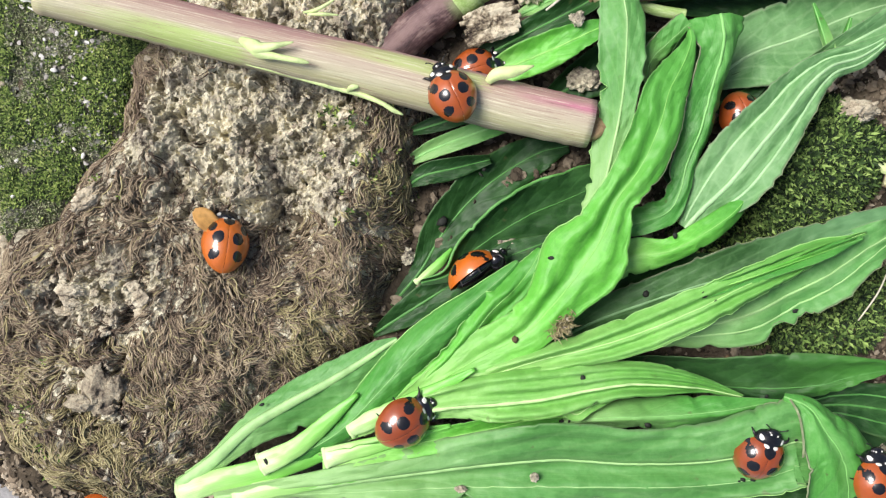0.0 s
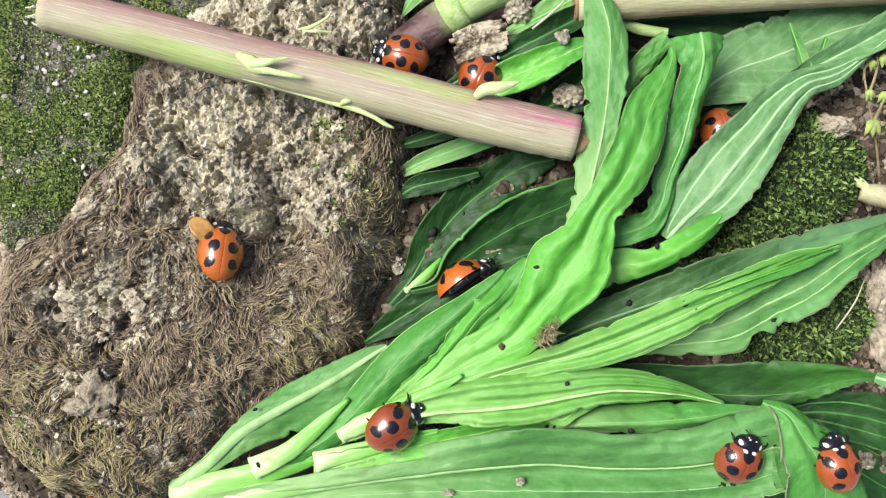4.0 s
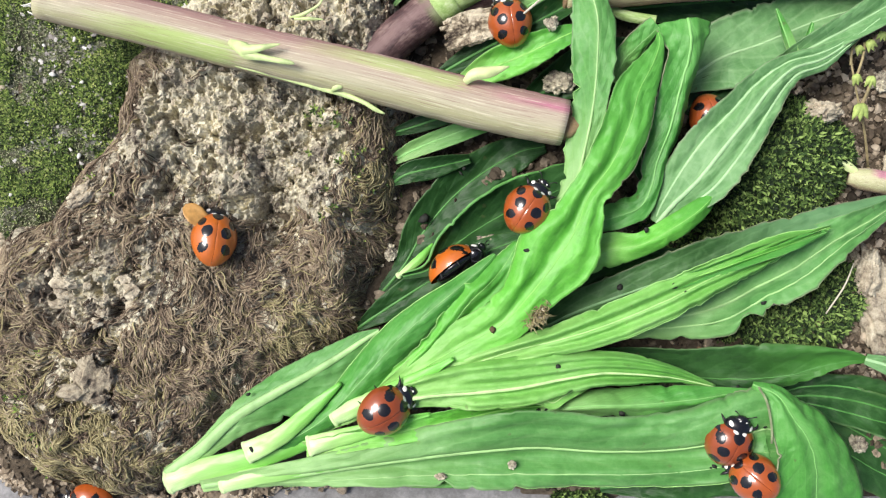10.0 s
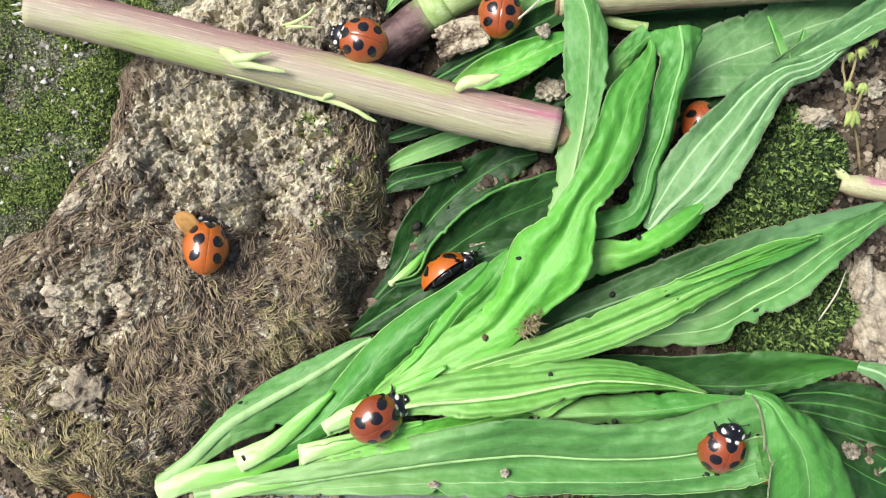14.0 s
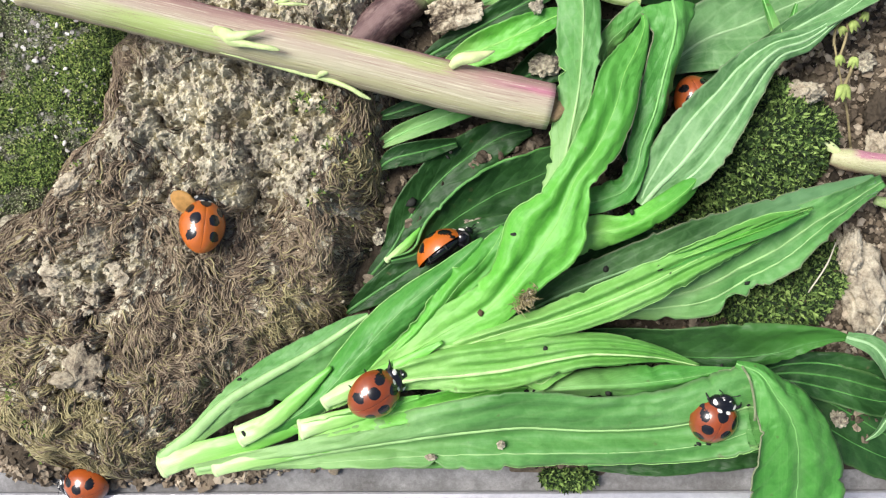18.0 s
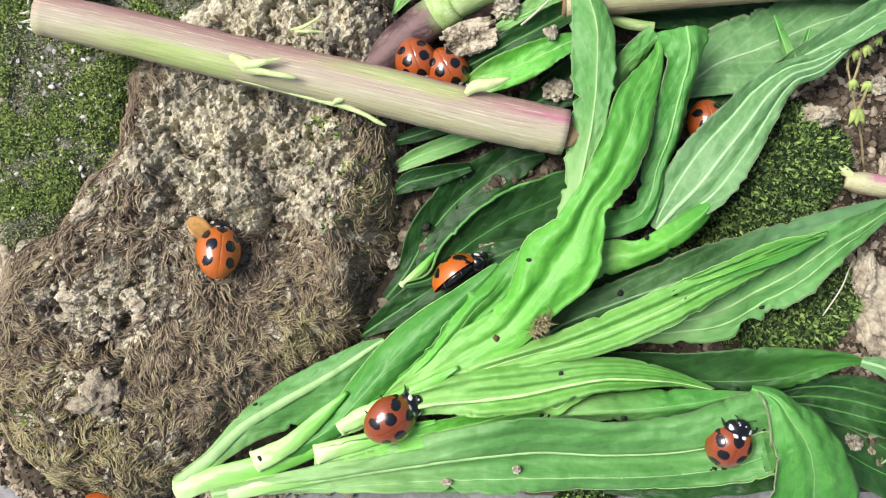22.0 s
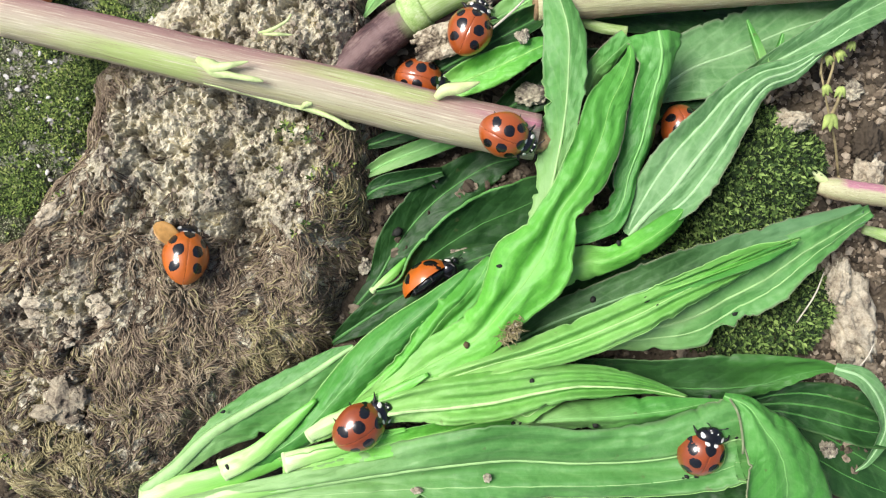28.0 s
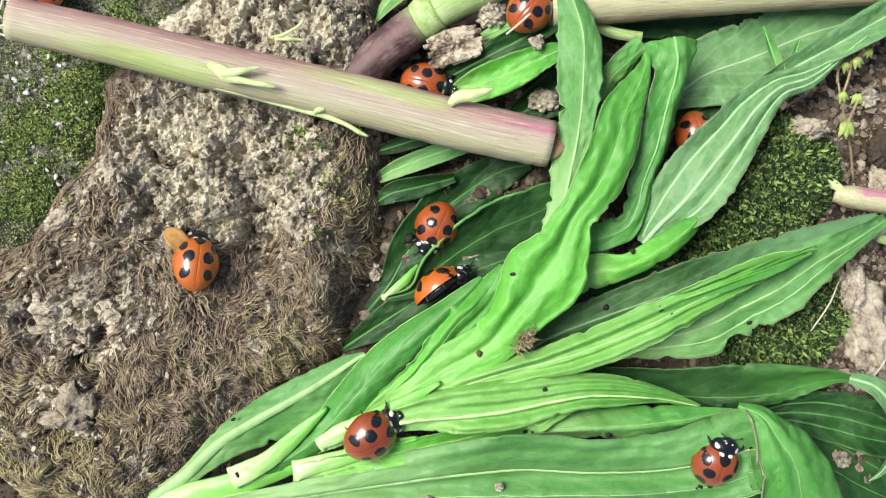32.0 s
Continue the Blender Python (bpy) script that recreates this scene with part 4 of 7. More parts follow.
c = sprinkle(34000, lambda x, y: np.array([np.clip(0.4 + 2.4 * fbm(a, b, 6, 4) - 0.9 * math.exp(-((a + 50) ** 2 + (b - 18) ** 2) / 14), 0.02, 1) for a, b in zip(x, y)]), mat_field, 21)
t_ = link_mesh("moss_shoots", *rosettes(c - MO, np.random.default_rng(3).uniform(0.24, 0.6, len(c)), 22, 5), MOSS, moss, "green moss shoots", smooth=False)
tagged(t_, kind="stuff")
c = sprinkle(26000, lambda x, y: 0.75 - 0.6 * blob(x, y, -50, 18, 3.5), mat_field, 27)
t_ = link_mesh("moss_shoots", *rosettes(c - MO, np.random.default_rng(5).uniform(0.15, 0.36, len(c)), 28, 4), LOW_MOSS, moss, "low brownish green moss", smooth=False)
tagged(t_, kind="stuff")
c = sprinkle(3400, lambda x, y: np.clip(blob(x, y, -50, 18, 5) + blob(x, y, -54, 26, 4) + 0.15, 0, 1), mat_field, 23)
r = 0.05 + 0.24 * np.random.default_rng(4).random(len(c)) ** 7
t_ = link_mesh("grit", *lumps(c - MO + (0, 0, 0.2), r, 24, 0.45, 0.5, 1), GRIT, moss, "pale grit", smooth=False)
tagged(t_, kind="stuff")
for k, (x, y, z, s) in enumerate([(-54.3, 23.1, 3.0, 0.62), (-50.4, 12.0, 3.0, 0.55), (-55.7, 27.1, 3.0, 0.4), (-59.5, 6.7, 3.0, 0.42), (-56.8, 31.5, 3.0, 0.55), (-51.6, 12.9, 3.0, 0.38), (-50.0, 21.9, 3.0, 0.45), (-51.1, 27.7, 3.0, 0.5)]):
    v, f = clump(s * 0.75, 60 + k, (1.15, 0.75, 0.5), 2)
    pebble = link_mesh("pebble", v, f, WHITE_STONE)
    pebble.location = Vector((x, y, float(mat_field.at(x, y)) + 0.45)) * MM
    pebble.rotation_euler = (0, 0, k * 1.1)
    tagged(pebble, "tiny white stone lying on green moss", "pebble", "white stones in the moss")


# crusted pale soil along the slab's side
e = np.random.default_rng(88)
yy = np.concatenate([e.uniform(-3, 33, 160), e.uniform(-20, -6, 260)])
xx = np.where(yy > -4, -62.4 + e.normal(0, 0.35, len(yy)), -61.8 + e.normal(0, 1.0, len(yy)))
q = np.c_[xx, yy, np.maximum(earth_field.at(xx, yy), 0) + 0.4 + 1.2 * e.random(len(yy)) * (yy < -4)]
edge = np.array([(-63.8, -20), (-64, -24), (-63.2, -31), (-57, -33.8), (-36, -34.6), (-26, -33.4), (-12, -31.5)], float)
k = e.integers(0, len(edge) - 1, 700)
w = e.random(700)[:, None]
rimq = edge[k] * (1 - w) + edge[k + 1] * w + e.normal(0, 0.7, (700, 2)) + (0.3, 0.6)
q_dark = np.c_[rimq, 0.1 + 0.5 * e.random(700)]
rimcrumbs = link_mesh("soil_crumbs", *lumps(q_dark, 0.12 + 0.6 * e.random(700) ** 3, 90, 0.8, 0.5, 2), TAN_CRUMB, smooth=False)
tagged(rimcrumbs, "brown soil crumbs along the edge of the slab", "soil crumbs", kind="stuff")
crust = link_mesh("soil_crust", *lumps(q, 0.3 + 0.7 * e.random(len(q)) ** 2, 89, 0.85, 0.5, 2), PALE_CRUMB)
tagged(crust, "pale crusted soil along the concrete", "soil", kind="stuff")

# ---- the moss cushions and the earth on the far side ----
def cushion(label, cx, cy, rx, ry, h, turn, n, seed):
    ca, sa = math.cos(turn), math.sin(turn)

    def height(x, y):
        u, v = ((x - cx) * ca + (y - cy) * sa) / rx, (-(x - cx) * sa + (y - cy) * ca) / ry
        d = 1 - u * u - v * v + 0.35 * fbm(x, y, 6, 3)
        return -3.0 if d < 0 else 0.6 + h * d ** 0.5 + 0.5 * fbm(x, y, 3, 3)

    m = max(rx, ry) * 1.25
    field = Field(cx - m, cx + m, cy - m, cy + m, 0.5, height)
    t = thing("moss_cushion", label, "moss", "moss cushions", (cx, cy, 0))
    o = np.array((cx, cy, 0.0))
    v, f = field.mesh(field.z[:-1, :-1] > -1)
    link_mesh("earth", v - o, f, SOIL, t, "dark peaty core")
    c = sprinkle(int(n * 1.7), lambda x, y: 0 * x + 1.0, field, seed)
    c[:, 2] += np.random.default_rng(seed + 1).uniform(-0.5, 0.6, len(c))
    s = link_mesh("moss_shoots", *rosettes(c - o, np.random.default_rng(seed).uniform(0.4, 0.85, len(c)), seed, 7, 1.0), DARK_MOSS, t, "dense green moss shoots", smooth=False)
    tagged(s, kind="stuff")
    return field


cushion("domed dark green moss cushion beside the leaves", 42.4, 10.9, 11.5, 9.0, 6.0, 0.3, 5200, 31)
cushion("low dark green moss cushion under a leaf", 45.0, -7.7, 11.0, 6.0, 3.0, 0.25, 3600, 32)
cushion("small yellowish moss tuft at the slab edge", 17.5, -33.8, 4.0, 1.6, 1.0, 0.0, 1100, 35)
cushion("dark moss patch behind the soil clod", -12.5, 39.8, 6.0, 4.5, 3.0, 0.2, 1500, 34)
cushion("dark moss patch in the shade of a leaf", 31.8, 2.0, 9.0, 5.0, 1.6, 0.4, 1800, 33)
c = sprinkle(30000, lambda x, y: np.where(((x > -16) & (x < 62) & (y < 45)) | ((x < -28) & (y < -26)), 1.0, 0.05), earth_field, 41)
r = 0.13 + 0.55 * np.random.default_rng(6).random(len(c)) ** 4
c = c + np.c_[0 * r, 0 * r, r * 0.3]
for sub, pick in ((1, r < 0.3), (2, r >= 0.3)):
    crumbs = link_mesh("soil_crumbs", *lumps(c[pick], r[pick], 42, 0.85, 0.5, sub), DARK_CRUMB, smooth=False)
    tagged(crumbs, "loose brown soil crumbs strewn over the ground", "soil crumbs", kind="stuff")


# Lighter crumbs where this soil is better lit; that light is in the colour.
c = sprinkle(70000, lambda x, y: np.clip((x - 42) / 6, 0, 1) * (x < 62) * (y < 40) * (y > -20) * 1.0, earth_field, 43)
r = 0.1 + 0.45 * np.random.default_rng(16).random(len(c)) ** 3
crumbs = link_mesh("soil_crumbs", *lumps(c + np.c_[0 * r, 0 * r, r * 0.4 + 0.1], r, 44, 0.85, 0.5, 1), TAN_CRUMB, smooth=False)
tagged(crumbs, "tan soil crumbs strewn beside the moss", "soil crumbs", kind="stuff")


def rock(label, x, y, z, r, seed, mat_=DRY_SOIL, squash=0.8, stretch=(1, 1, 1), turn=0.0):
    v, f = clump(r, seed, (stretch[0], stretch[1], stretch[2] * squash), 5)
    ob = link_mesh("soil_lump", v, f, mat_)
    ob.matrix_basis = pose(x * MM, y * MM, z * MM, 0, 0, turn)
    return tagged(ob, label, "soil lump", "lumps of soil round the moss")


rock("pale crusted lump of soil beside the moss", 57.2, -7.5, 1.2, 4.2, 1, PALE_CRUMB, stretch=(0.85, 2.1, 0.7), turn=16)
rock("pale crusted soil lump leaning on a larger one", 55.0, -3.2, 3.2, 2.3, 21, PALE_CRUMB, stretch=(0.8, 1.5, 0.8), turn=-10)
rock("pale knob of soil at the moss cushion", 47.9, 17.9, 5.0, 2.2, 2, PALE_CRUMB, stretch=(1.3, 0.8, 1))
rock("rounded brown soil lump on bare ground", 58.9, 15.7, 3.0, 2.2, 3, DARK_CRUMB, stretch=(0.9, 1.3, 1))
rock("small rounded soil lump on bare ground", 57.5, 22.7, 2.0, 1.5, 4)
rock("pale grey crusted soil lump on bare ground", 59.8, 11.5, 2.0, 2.2, 5, PALE_CRUMB, 0.7, (0.9, 1.6, 1))
rock("pale lump of soil in a notch of the clod", -47.8, 6.5, 7.6, 1.6, 22, PALE_CRUMB, stretch=(1.7, 0.8, 1), turn=38)
rock("brown soil lump under the stalks", 9.8, -2.0, 3.0, 1.7, 6)
rock("brown soil lump under the leaf", 4.5, 0.8, 4.0, 2.0, 7, stretch=(1.5, 0.7, 1))
rock("small brown soil lump in the shade", -8.4, -0.6, 2.0, 1.2, 8)
rock("pale soil lump stuck to a leaf", 12.3, 28.2, 10.0, 0.95, 9)
rock("brown soil lump behind the stem", 14.0, 21.8, 5.0, 1.8, 10, stretch=(1.3, 0.9, 1))
rock("pale soil lump behind the stem", 6.8, 33.1, 6.0, 2.2, 12)
rock("tiny pale crumb of dirt on the flat leaf", -1.3, -28.8, 9.6, 0.55, 14, PALE_CRUMB, 0.6, (1.5, 0.8, 1))
rock("tiny brown crumb of dirt on the flat leaf", 7.6, -27.2, 9.85, 0.6, 15, DRY_SOIL, 0.6)
rock("crumbly soil lump at the leaf tip", 53.5, -25.5, 3.0, 1.3, 13)


# ---- stalks ----
def stalk(label, pts, material, sides=18, name="stem", flat=0.95, n=60, category="stem", wobble=0.012):
    t = thing(name, label, category, "cut stalks", pts[0][:3])
    o = np.array((*pts[0][:3], 0.0))
    v, f, u = tube(spline(pts, n) - o, sides, flat, wobble, len(label))
    link_mesh("stalk", v, f, material, t, uv=u)
    return t, o


main, MO = stalk("thick purple and green plant stalk lying over the soil clod", [(-50.6, 30.0, 14.2, 2.65), (-38.4, 27.3, 13.4, 2.81), (-24.7, 24.1, 12.3, 2.91), (-10.7, 21.0, 11.6, 3.07), (3.4, 17.6, 11.0, 3.09), (13.9, 15.4, 10.8, 2.95)], BARK_STEM)


def along(pts, base, material, parent, name, label="", sides=8, flat=0.8, n=18):
    v, f, u = tube(spline(pts, n) - base, sides, flat)
    return link_mesh(name, v, f, material, parent, label, uv=u)


along([(-27.1, 24.4, 15.0, 0.41), (-25.4, 23.5, 15.6, 0.81), (-24.5, 23.2, 15.9, 0.67), (-22.9, 23.4, 16.2, 0.40), (-21.7, 23.6, 16.3, 0.27), (-20.7, 23.8, 16.3, 0.07)], MO, SPROUT, main, "sprout", "small green shoot", flat=0.6)
along([(-26.1, 23.4, 15.2, 0.34), (-24.8, 22.7, 15.6, 0.60), (-23.0, 22.3, 15.9, 0.40), (-21.0, 21.9, 16.0, 0.33), (-19.8, 21.7, 16.0, 0.30), (-19.0, 21.5, 16.0, 0.10)], MO, SPROUT, main, "sprout", "small green shoot", flat=0.6)
along([(-26.8, 21.9, 13.4, 0.14), (-21.0, 20.5, 12.8, 0.24), (-16.1, 19.2, 12.6, 0.31), (-14.0, 18.7, 12.6, 0.35), (-11.2, 17.6, 13.0, 0.28), (-9.5, 16.6, 13.0, 0.28), (-8.4, 16.1, 13.0, 0.10)], MO, SPROUT, main, "sprout", "thin pale green side shoot", flat=0.8)
along([(-15.0, 18.9, 12.8, 0.21), (-14.3, 19.3, 13.4, 0.41), (-13.6, 19.3, 13.6, 0.21)], MO, SPROUT, main, "sprout", "small green shoot")
along([(-20.4, 28.3, 12.0, 0.14), (-18.6, 28.4, 13.0, 0.24), (-16.8, 29.3, 13.4, 0.17), (-16.1, 30.1, 13.6, 0.10)], MO, SPROUT, main, "sprout", "small green shoot behind the stalk")
along([(-19.8, 28.0, 12.4, 0.14), (-17.9, 27.9, 12.8, 0.24), (-16.1, 27.8, 12.8, 0.07)], MO, SPROUT, main, "sprout", "small green shoot behind the stalk")
along([(1.4, 19.8, 14.0, 0.41), (2.5, 20.6, 14.6, 0.75), (4.5, 20.9, 14.8, 0.68), (6.7, 21.5, 15.0, 0.10)], MO, BUD, main, "bud", "plump cream-coloured bud")
along([(13.6, 15.9, 11.8, 0.3), (13.9, 15.2, 11.0, 2.2), (14.2, 14.2, 9.8, 1.3)], MO, PITH, main, "cut_end", "torn brown end of the stalk", flat=0.9, n=8)
for k in range(26):
    e = np.random.default_rng(200 + k)
    a = e.uniform(0, 6.28)
    s_ = np.array((-50.8, 30.0, 14.2)) + np.array((0, 2.3 * math.cos(a), 2.3 * math.sin(a)))
    v, f, u = tube(np.array([(*s_, 0.16), (*(s_ + (-0.5, e.normal(0, 0.15), e.normal(0, 0.1))), 0.12), (*(s_ + (-0.7 - 0.6 * e.random(), e.normal(0, 0.3), e.normal(0, 0.2))), 0.05)]) - MO, 4)
    link_mesh("fibre", v, f, FRAY, main, "frayed pale end")
along([(-47.5, 32.0, 16.4, 0.16), (-49.8, 32.6, 16.2, 0.16), (-51.5, 32.5, 15.6, 0.15), (-52.9, 32.2, 15.0, 0.10)], MO, FRAY, main, "fibre", "long white torn fibre", 6, 0.7)
along([(-50.4, 32.5, 15.8, 0.13), (-51.4, 31.9, 15.0, 0.16), (-52.2, 31.2, 14.0, 0.10)], MO, FRAY, main, "fibre", "long white torn fibre", 6, 0.7)
along([(-50.6, 32.3, 15.8, 0.13), (-50.1, 31.3, 15.6, 0.20), (-50.0, 29.9, 15.4, 0.22), (-50.6, 28.7, 14.0, 0.14)], MO, FRAY, main, "fibre", "long white torn fibre", 6, 0.7)
for k in range(16):
    e = np.random.default_rng(k)
    x0 = e.uniform(0, 1)
    s_ = np.array((13.6, 14.6, 8.4)) + np.array((x0 * 1.6, -0.5 - 0.4 * x0, e.uniform(-1, 1.2)))
    v, f, u = tube(np.array([(*s_, 0.14), (*(s_ + (0.5, -0.3 * e.random(), -0.2)), 0.1), (*(s_ + (1.1, -0.6 * e.random(), -0.1)), 0.04)]) - MO, 4)
    link_mesh("fibre", v, f, PITH, main)

dark, DO = stalk("dark purple stalk with a green joint behind the clod", [(-11.4, 24.2, 4.6, 2.68), (-7.7, 27.6, 5.0, 2.67), (-4.3, 30.3, 5.4, 2.66), (-1.9, 32.0, 5.8, 2.58)], DARK_STEM)
along([(-2.3, 31.7, 5.8, 2.65), (-1.3, 32.3, 6.2, 2.86), (-0.1, 33.0, 6.6, 2.56)], DO, GREEN_STEM, dark, "joint", "pale green swollen joint", 16, 0.95, 10)
along([(-0.4, 32.9, 6.4, 2.42), (4.1, 35.0, 6.8, 2.26), (9.2, 36.9, 7.2, 2.18), (15.0, 39.3, 7.4, 2.03), (21.6, 41.9, 7.4, 1.89)], DO, GREEN_STEM, dark, "upper_stalk", "fresh green upper stalk", 16, 0.95, 20)
# Separate dark tube added for the shade under the green upper stalk.
along([(-0.1, 31.7, 5.0, 1.78), (4.2, 33.6, 5.2, 1.85), (10.1, 35.9, 5.4, 1.77), (16.1, 38.4, 5.4, 1.48)], DO, DARK_STEM, dark, "shade_side", "dark purple tube standing for the stalk's shaded side", 12, 0.9, 16)
straw_stalk, SO = stalk("pink and straw-coloured stalk lying behind the leaves", [(14.3, 33.0, 7.5, 2.61), (25.2, 34.0, 7.6, 2.54), (36.0, 34.7, 7.8, 2.53), (46.8, 35.5, 7.8, 2.60), (63.3, 36.6, 7.8, 2.68)], PINK_STEM)
along([(13.9, 33.0, 7.5, 2.3), (14.2, 33.0, 7.5, 2.5), (14.5, 33.0, 7.5, 2.3)], SO, PITH, straw_stalk, "cut_end", "torn pale end", 16, 0.95, 6)
slim, GO = stalk("slim green stalk beside the pink one", [(19.0, 31.7, 6.0, 0.59), (22.6, 30.3, 6.2, 0.73), (26.2, 29.7, 6.4, 0.66)], GREEN_STEM, 10)
along([(18.8, 31.8, 6.0, 0.5), (19.0, 31.7, 6.0, 0.56), (19.2, 31.6, 6.0, 0.5)], GO, PITH, slim, "cut_end", "torn pale end", 10, 0.95, 5)
pink, PO = stalk("short pinkish stalk at the moss cushion", [(51.6, 9.6, 5.0, 1.04), (53.6, 9.2, 5.4, 1.48), (57.1, 8.6, 5.6, 1.48), (64.5, 7.6, 5.5, 1.48)], PINK_STEM)
along([(49.4, 12.0, 5.0, 0.30), (51.0, 11.0, 5.6, 0.66), (52.3, 10.1, 5.8, 0.44)], PO, BUD, pink, "bud", "pale green bud")
along([(57.4, 3.9, 5.0, 0.59), (61.1, 2.8, 5.0, 0.89), (66.2, 0.7, 5.0, 1.04)], PO, GREEN_STEM, pink, "side_shoot", "light green side shoot")
leaf("thin leaf sliver between clod and stalk", [(-8.3, 32.6, 3.0, 0.30), (-6.7, 34.5, 4.0, 0.90), (-4.0, 36.8, 5.0, 1.19), (-0.3, 40.6, 5.0, 0.74)], LEAF, seed=41)
leaf("fresh leaf beyond the pink stalk", [(16.7, 37.6, 6.0, 0.44), (22.4, 39.5, 7.0, 1.89), (28.9, 40.8, 7.4, 2.47), (37.7, 42.8, 7.0, 1.46)], FRESH, seed=42)

# weathered chip of wood
chip = thing("wood_chip", "weathered grey-brown chip of wood beside the stem", "wood chip", at=(2.1, 28.0, 8.0))
for k in range(7):
    e = np.random.default_rng(70 + k)
    y0 = (k - 3) * 0.55
    pts = [(-3.6 + e.uniform(-0.4, 0.6), y0, 0.2 * e.random(), 0.3), (-1.2, y0 + e.normal(0, 0.1), 0.3 * e.random(), 0.55), (1.2, y0 + e.normal(0, 0.1), 0.3 * e.random(), 0.58), (3.5 + e.uniform(-0.8, 0.4), y0, 0.2, 0.3)]
    v, f, u = tube(spline(pts, 16), 7, 0.9, 0.14, k)
    c, s = math.cos(radians(17)), math.sin(radians(17))
    v = np.stack([v[:, 0] * c - v[:, 1] * s, v[:, 0] * s + v[:, 1] * c, v[:, 2]], -1)
    link_mesh("splinter", v, f, WOOD, chip, smooth=False)

# dry grass stalk
straw = thing("dry_grass", "thin pale dry grass stalk across the leaves", "grass", at=(11.1, 30.8, 11.0))
v, f, u = tube(spline([(8.4, 28.9, 11.0, 0.13), (10.0, 30.1, 11.6, 0.15), (11.6, 31.6, 11.4, 0.14), (13.3, 33.6, 10.0, 0.11)], 14) - np.array((11.1, 30.8, 11.0, 0)), 6)
link_mesh("stalk", v, f, STRAW, straw)
for k, (a, b) in enumerate([((48.6, -8.3, 5.0), (51.8, -1.7, 6.0)), ((41.1, -7.2, 6.5), (43.3, -6.8, 6.5)), ((56.0, -15.7, 4.0), (58.8, -11.1, 5.0)), ((-11.3, -15.8, 9.0), (-5.5, -10.7, 10.0))]):
    g = thing("dry_grass", "thin dry grass blade lying on the moss", "grass", at=a)
    mid = (np.array(a) + b) / 2 + (0.4, 0.3, 0.4)
    v, f, u = tube(spline([(0, 0, 0, 0.1), (*(mid - a), 0.12), (*(np.array(b) - a), 0.06)], 10), 5)
    link_mesh("stalk", v, f, STRAW, g)

# seed heads of a small weed
weed = thing("weed", "small withered weed with pale green seed capsules", "weed", at=(55.2, 12.0, 2.0))
WO = np.array((55.2, 12.0, 2.0))
for pts in ([(55.6, 11.3, 2.0, 0.20), (54.0, 15.4, 4.5, 0.18), (52.3, 18.7, 6.6, 0.16), (51.1, 21.4, 8.0, 0.14), (50.6, 24.3, 8.0, 0.14)], [(52.1, 17.9, 7.0, 0.22), (52.8, 20.3, 8.0, 0.22), (53.1, 22.1, 8.0, 0.22)], [(51.1, 21.4, 8.0, 0.18), (52.1, 24.3, 8.0, 0.18), (52.4, 26.4, 8.0, 0.18)], [(50.6, 23.5, 8.0, 0.18), (50.9, 25.7, 8.0, 0.18), (52.6, 28.0, 7.6, 0.18)], [(55.6, 11.3, 2.0, 0.18), (56.3, 9.0, 2.0, 0.18), (57.7, 7.5, 1.6, 0.15)]):
    v, f, u = tube(spline(pts, 14) - (*WO, 0), 6)
    link_mesh("stalk", v, f, WITHERED, weed, uv=u)
for k, (x, y, z, r, a) in enumerate([(50.9, 22.1, 8.4, 0.8, 0.2), (52.9, 21.9, 8.4, 0.85, 2.0), (51.9, 18.5, 7.6, 1.25, 1.1), (52.7, 26.5, 8.2, 0.85, 0.6), (51.3, 25.8, 8.2, 0.7, 2.6), (54.7, 27.8, 7.8, 0.7, 1.9)]):
    for j in range(3):
        b = -1.45 + (j - 1) * 0.5 + 0.5 * math.sin(a * 3)
        p = [(x - WO[0], y - WO[1], z - WO[2] - 0.3, 0.15 * r), (x - WO[0] + 0.45 * r * math.cos(b), y - WO[1] + 0.45 * r * math.sin(b), z - WO[2] + 0.2, 0.5 * r), (x - WO[0] + 1.7 * r * math.cos(b), y - WO[1] + 1.7 * r * math.sin(b), z - WO[2] - 0.1, 0.05)]
        v, f, u = tube(spline(p, 9), 8)
        link_mesh("seed_capsule", v, f, CAPSULE, weed, "pale yellow-green capsule lobe")

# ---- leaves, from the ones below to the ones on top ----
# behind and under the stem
# The darkest leaf colour, from here on, holds the shade of the hollow.
leaf("dark green leaf lying in the shade behind the stem", [(-10.5, -7.1, 1.4, 0.64), (-6.8, -2.7, 1.7, 1.33), (-4.1, 1.9, 2, 2.65), (-0.5, 6.4, 2.3, 3.09), (3.6, 9.9, 2.5, 3.07), (8.5, 12.8, 2.7, 2.38), (12.3, 13.7, 2.9, 0.89)], SHADE_LEAF, seed=1, cup=0.15, fold=0.15, nicks=((1, 0.42, 0.7, 0.03),))
leaf("hollowed dark leaf with a pale rim under the stem", [(-6.4, -3.9, 7, 0.37), (-3.1, -2.9, 6.6, 0.89, -6), (-0.4, -0.3, 6, 2.47, -14), (2.8, 2.1, 5.6, 3.57, -18), (7.4, 4.9, 5.2, 3.98, -18), (12.1, 6.8, 4.9, 3.64, -16), (16.5, 9, 4.4, 2.65, -10), (18.8, 10.6, 3.8, 0.85)], SHADE_LEAF, seed=2, cup=0.3, wave=0.2, rib_width=0.11, hem=((-1, 0.2, 0.02, 0.85, HEM_DEEP),))
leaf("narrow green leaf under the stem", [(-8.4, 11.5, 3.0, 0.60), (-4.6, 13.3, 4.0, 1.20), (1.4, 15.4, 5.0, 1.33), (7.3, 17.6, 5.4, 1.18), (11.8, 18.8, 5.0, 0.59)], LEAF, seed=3)
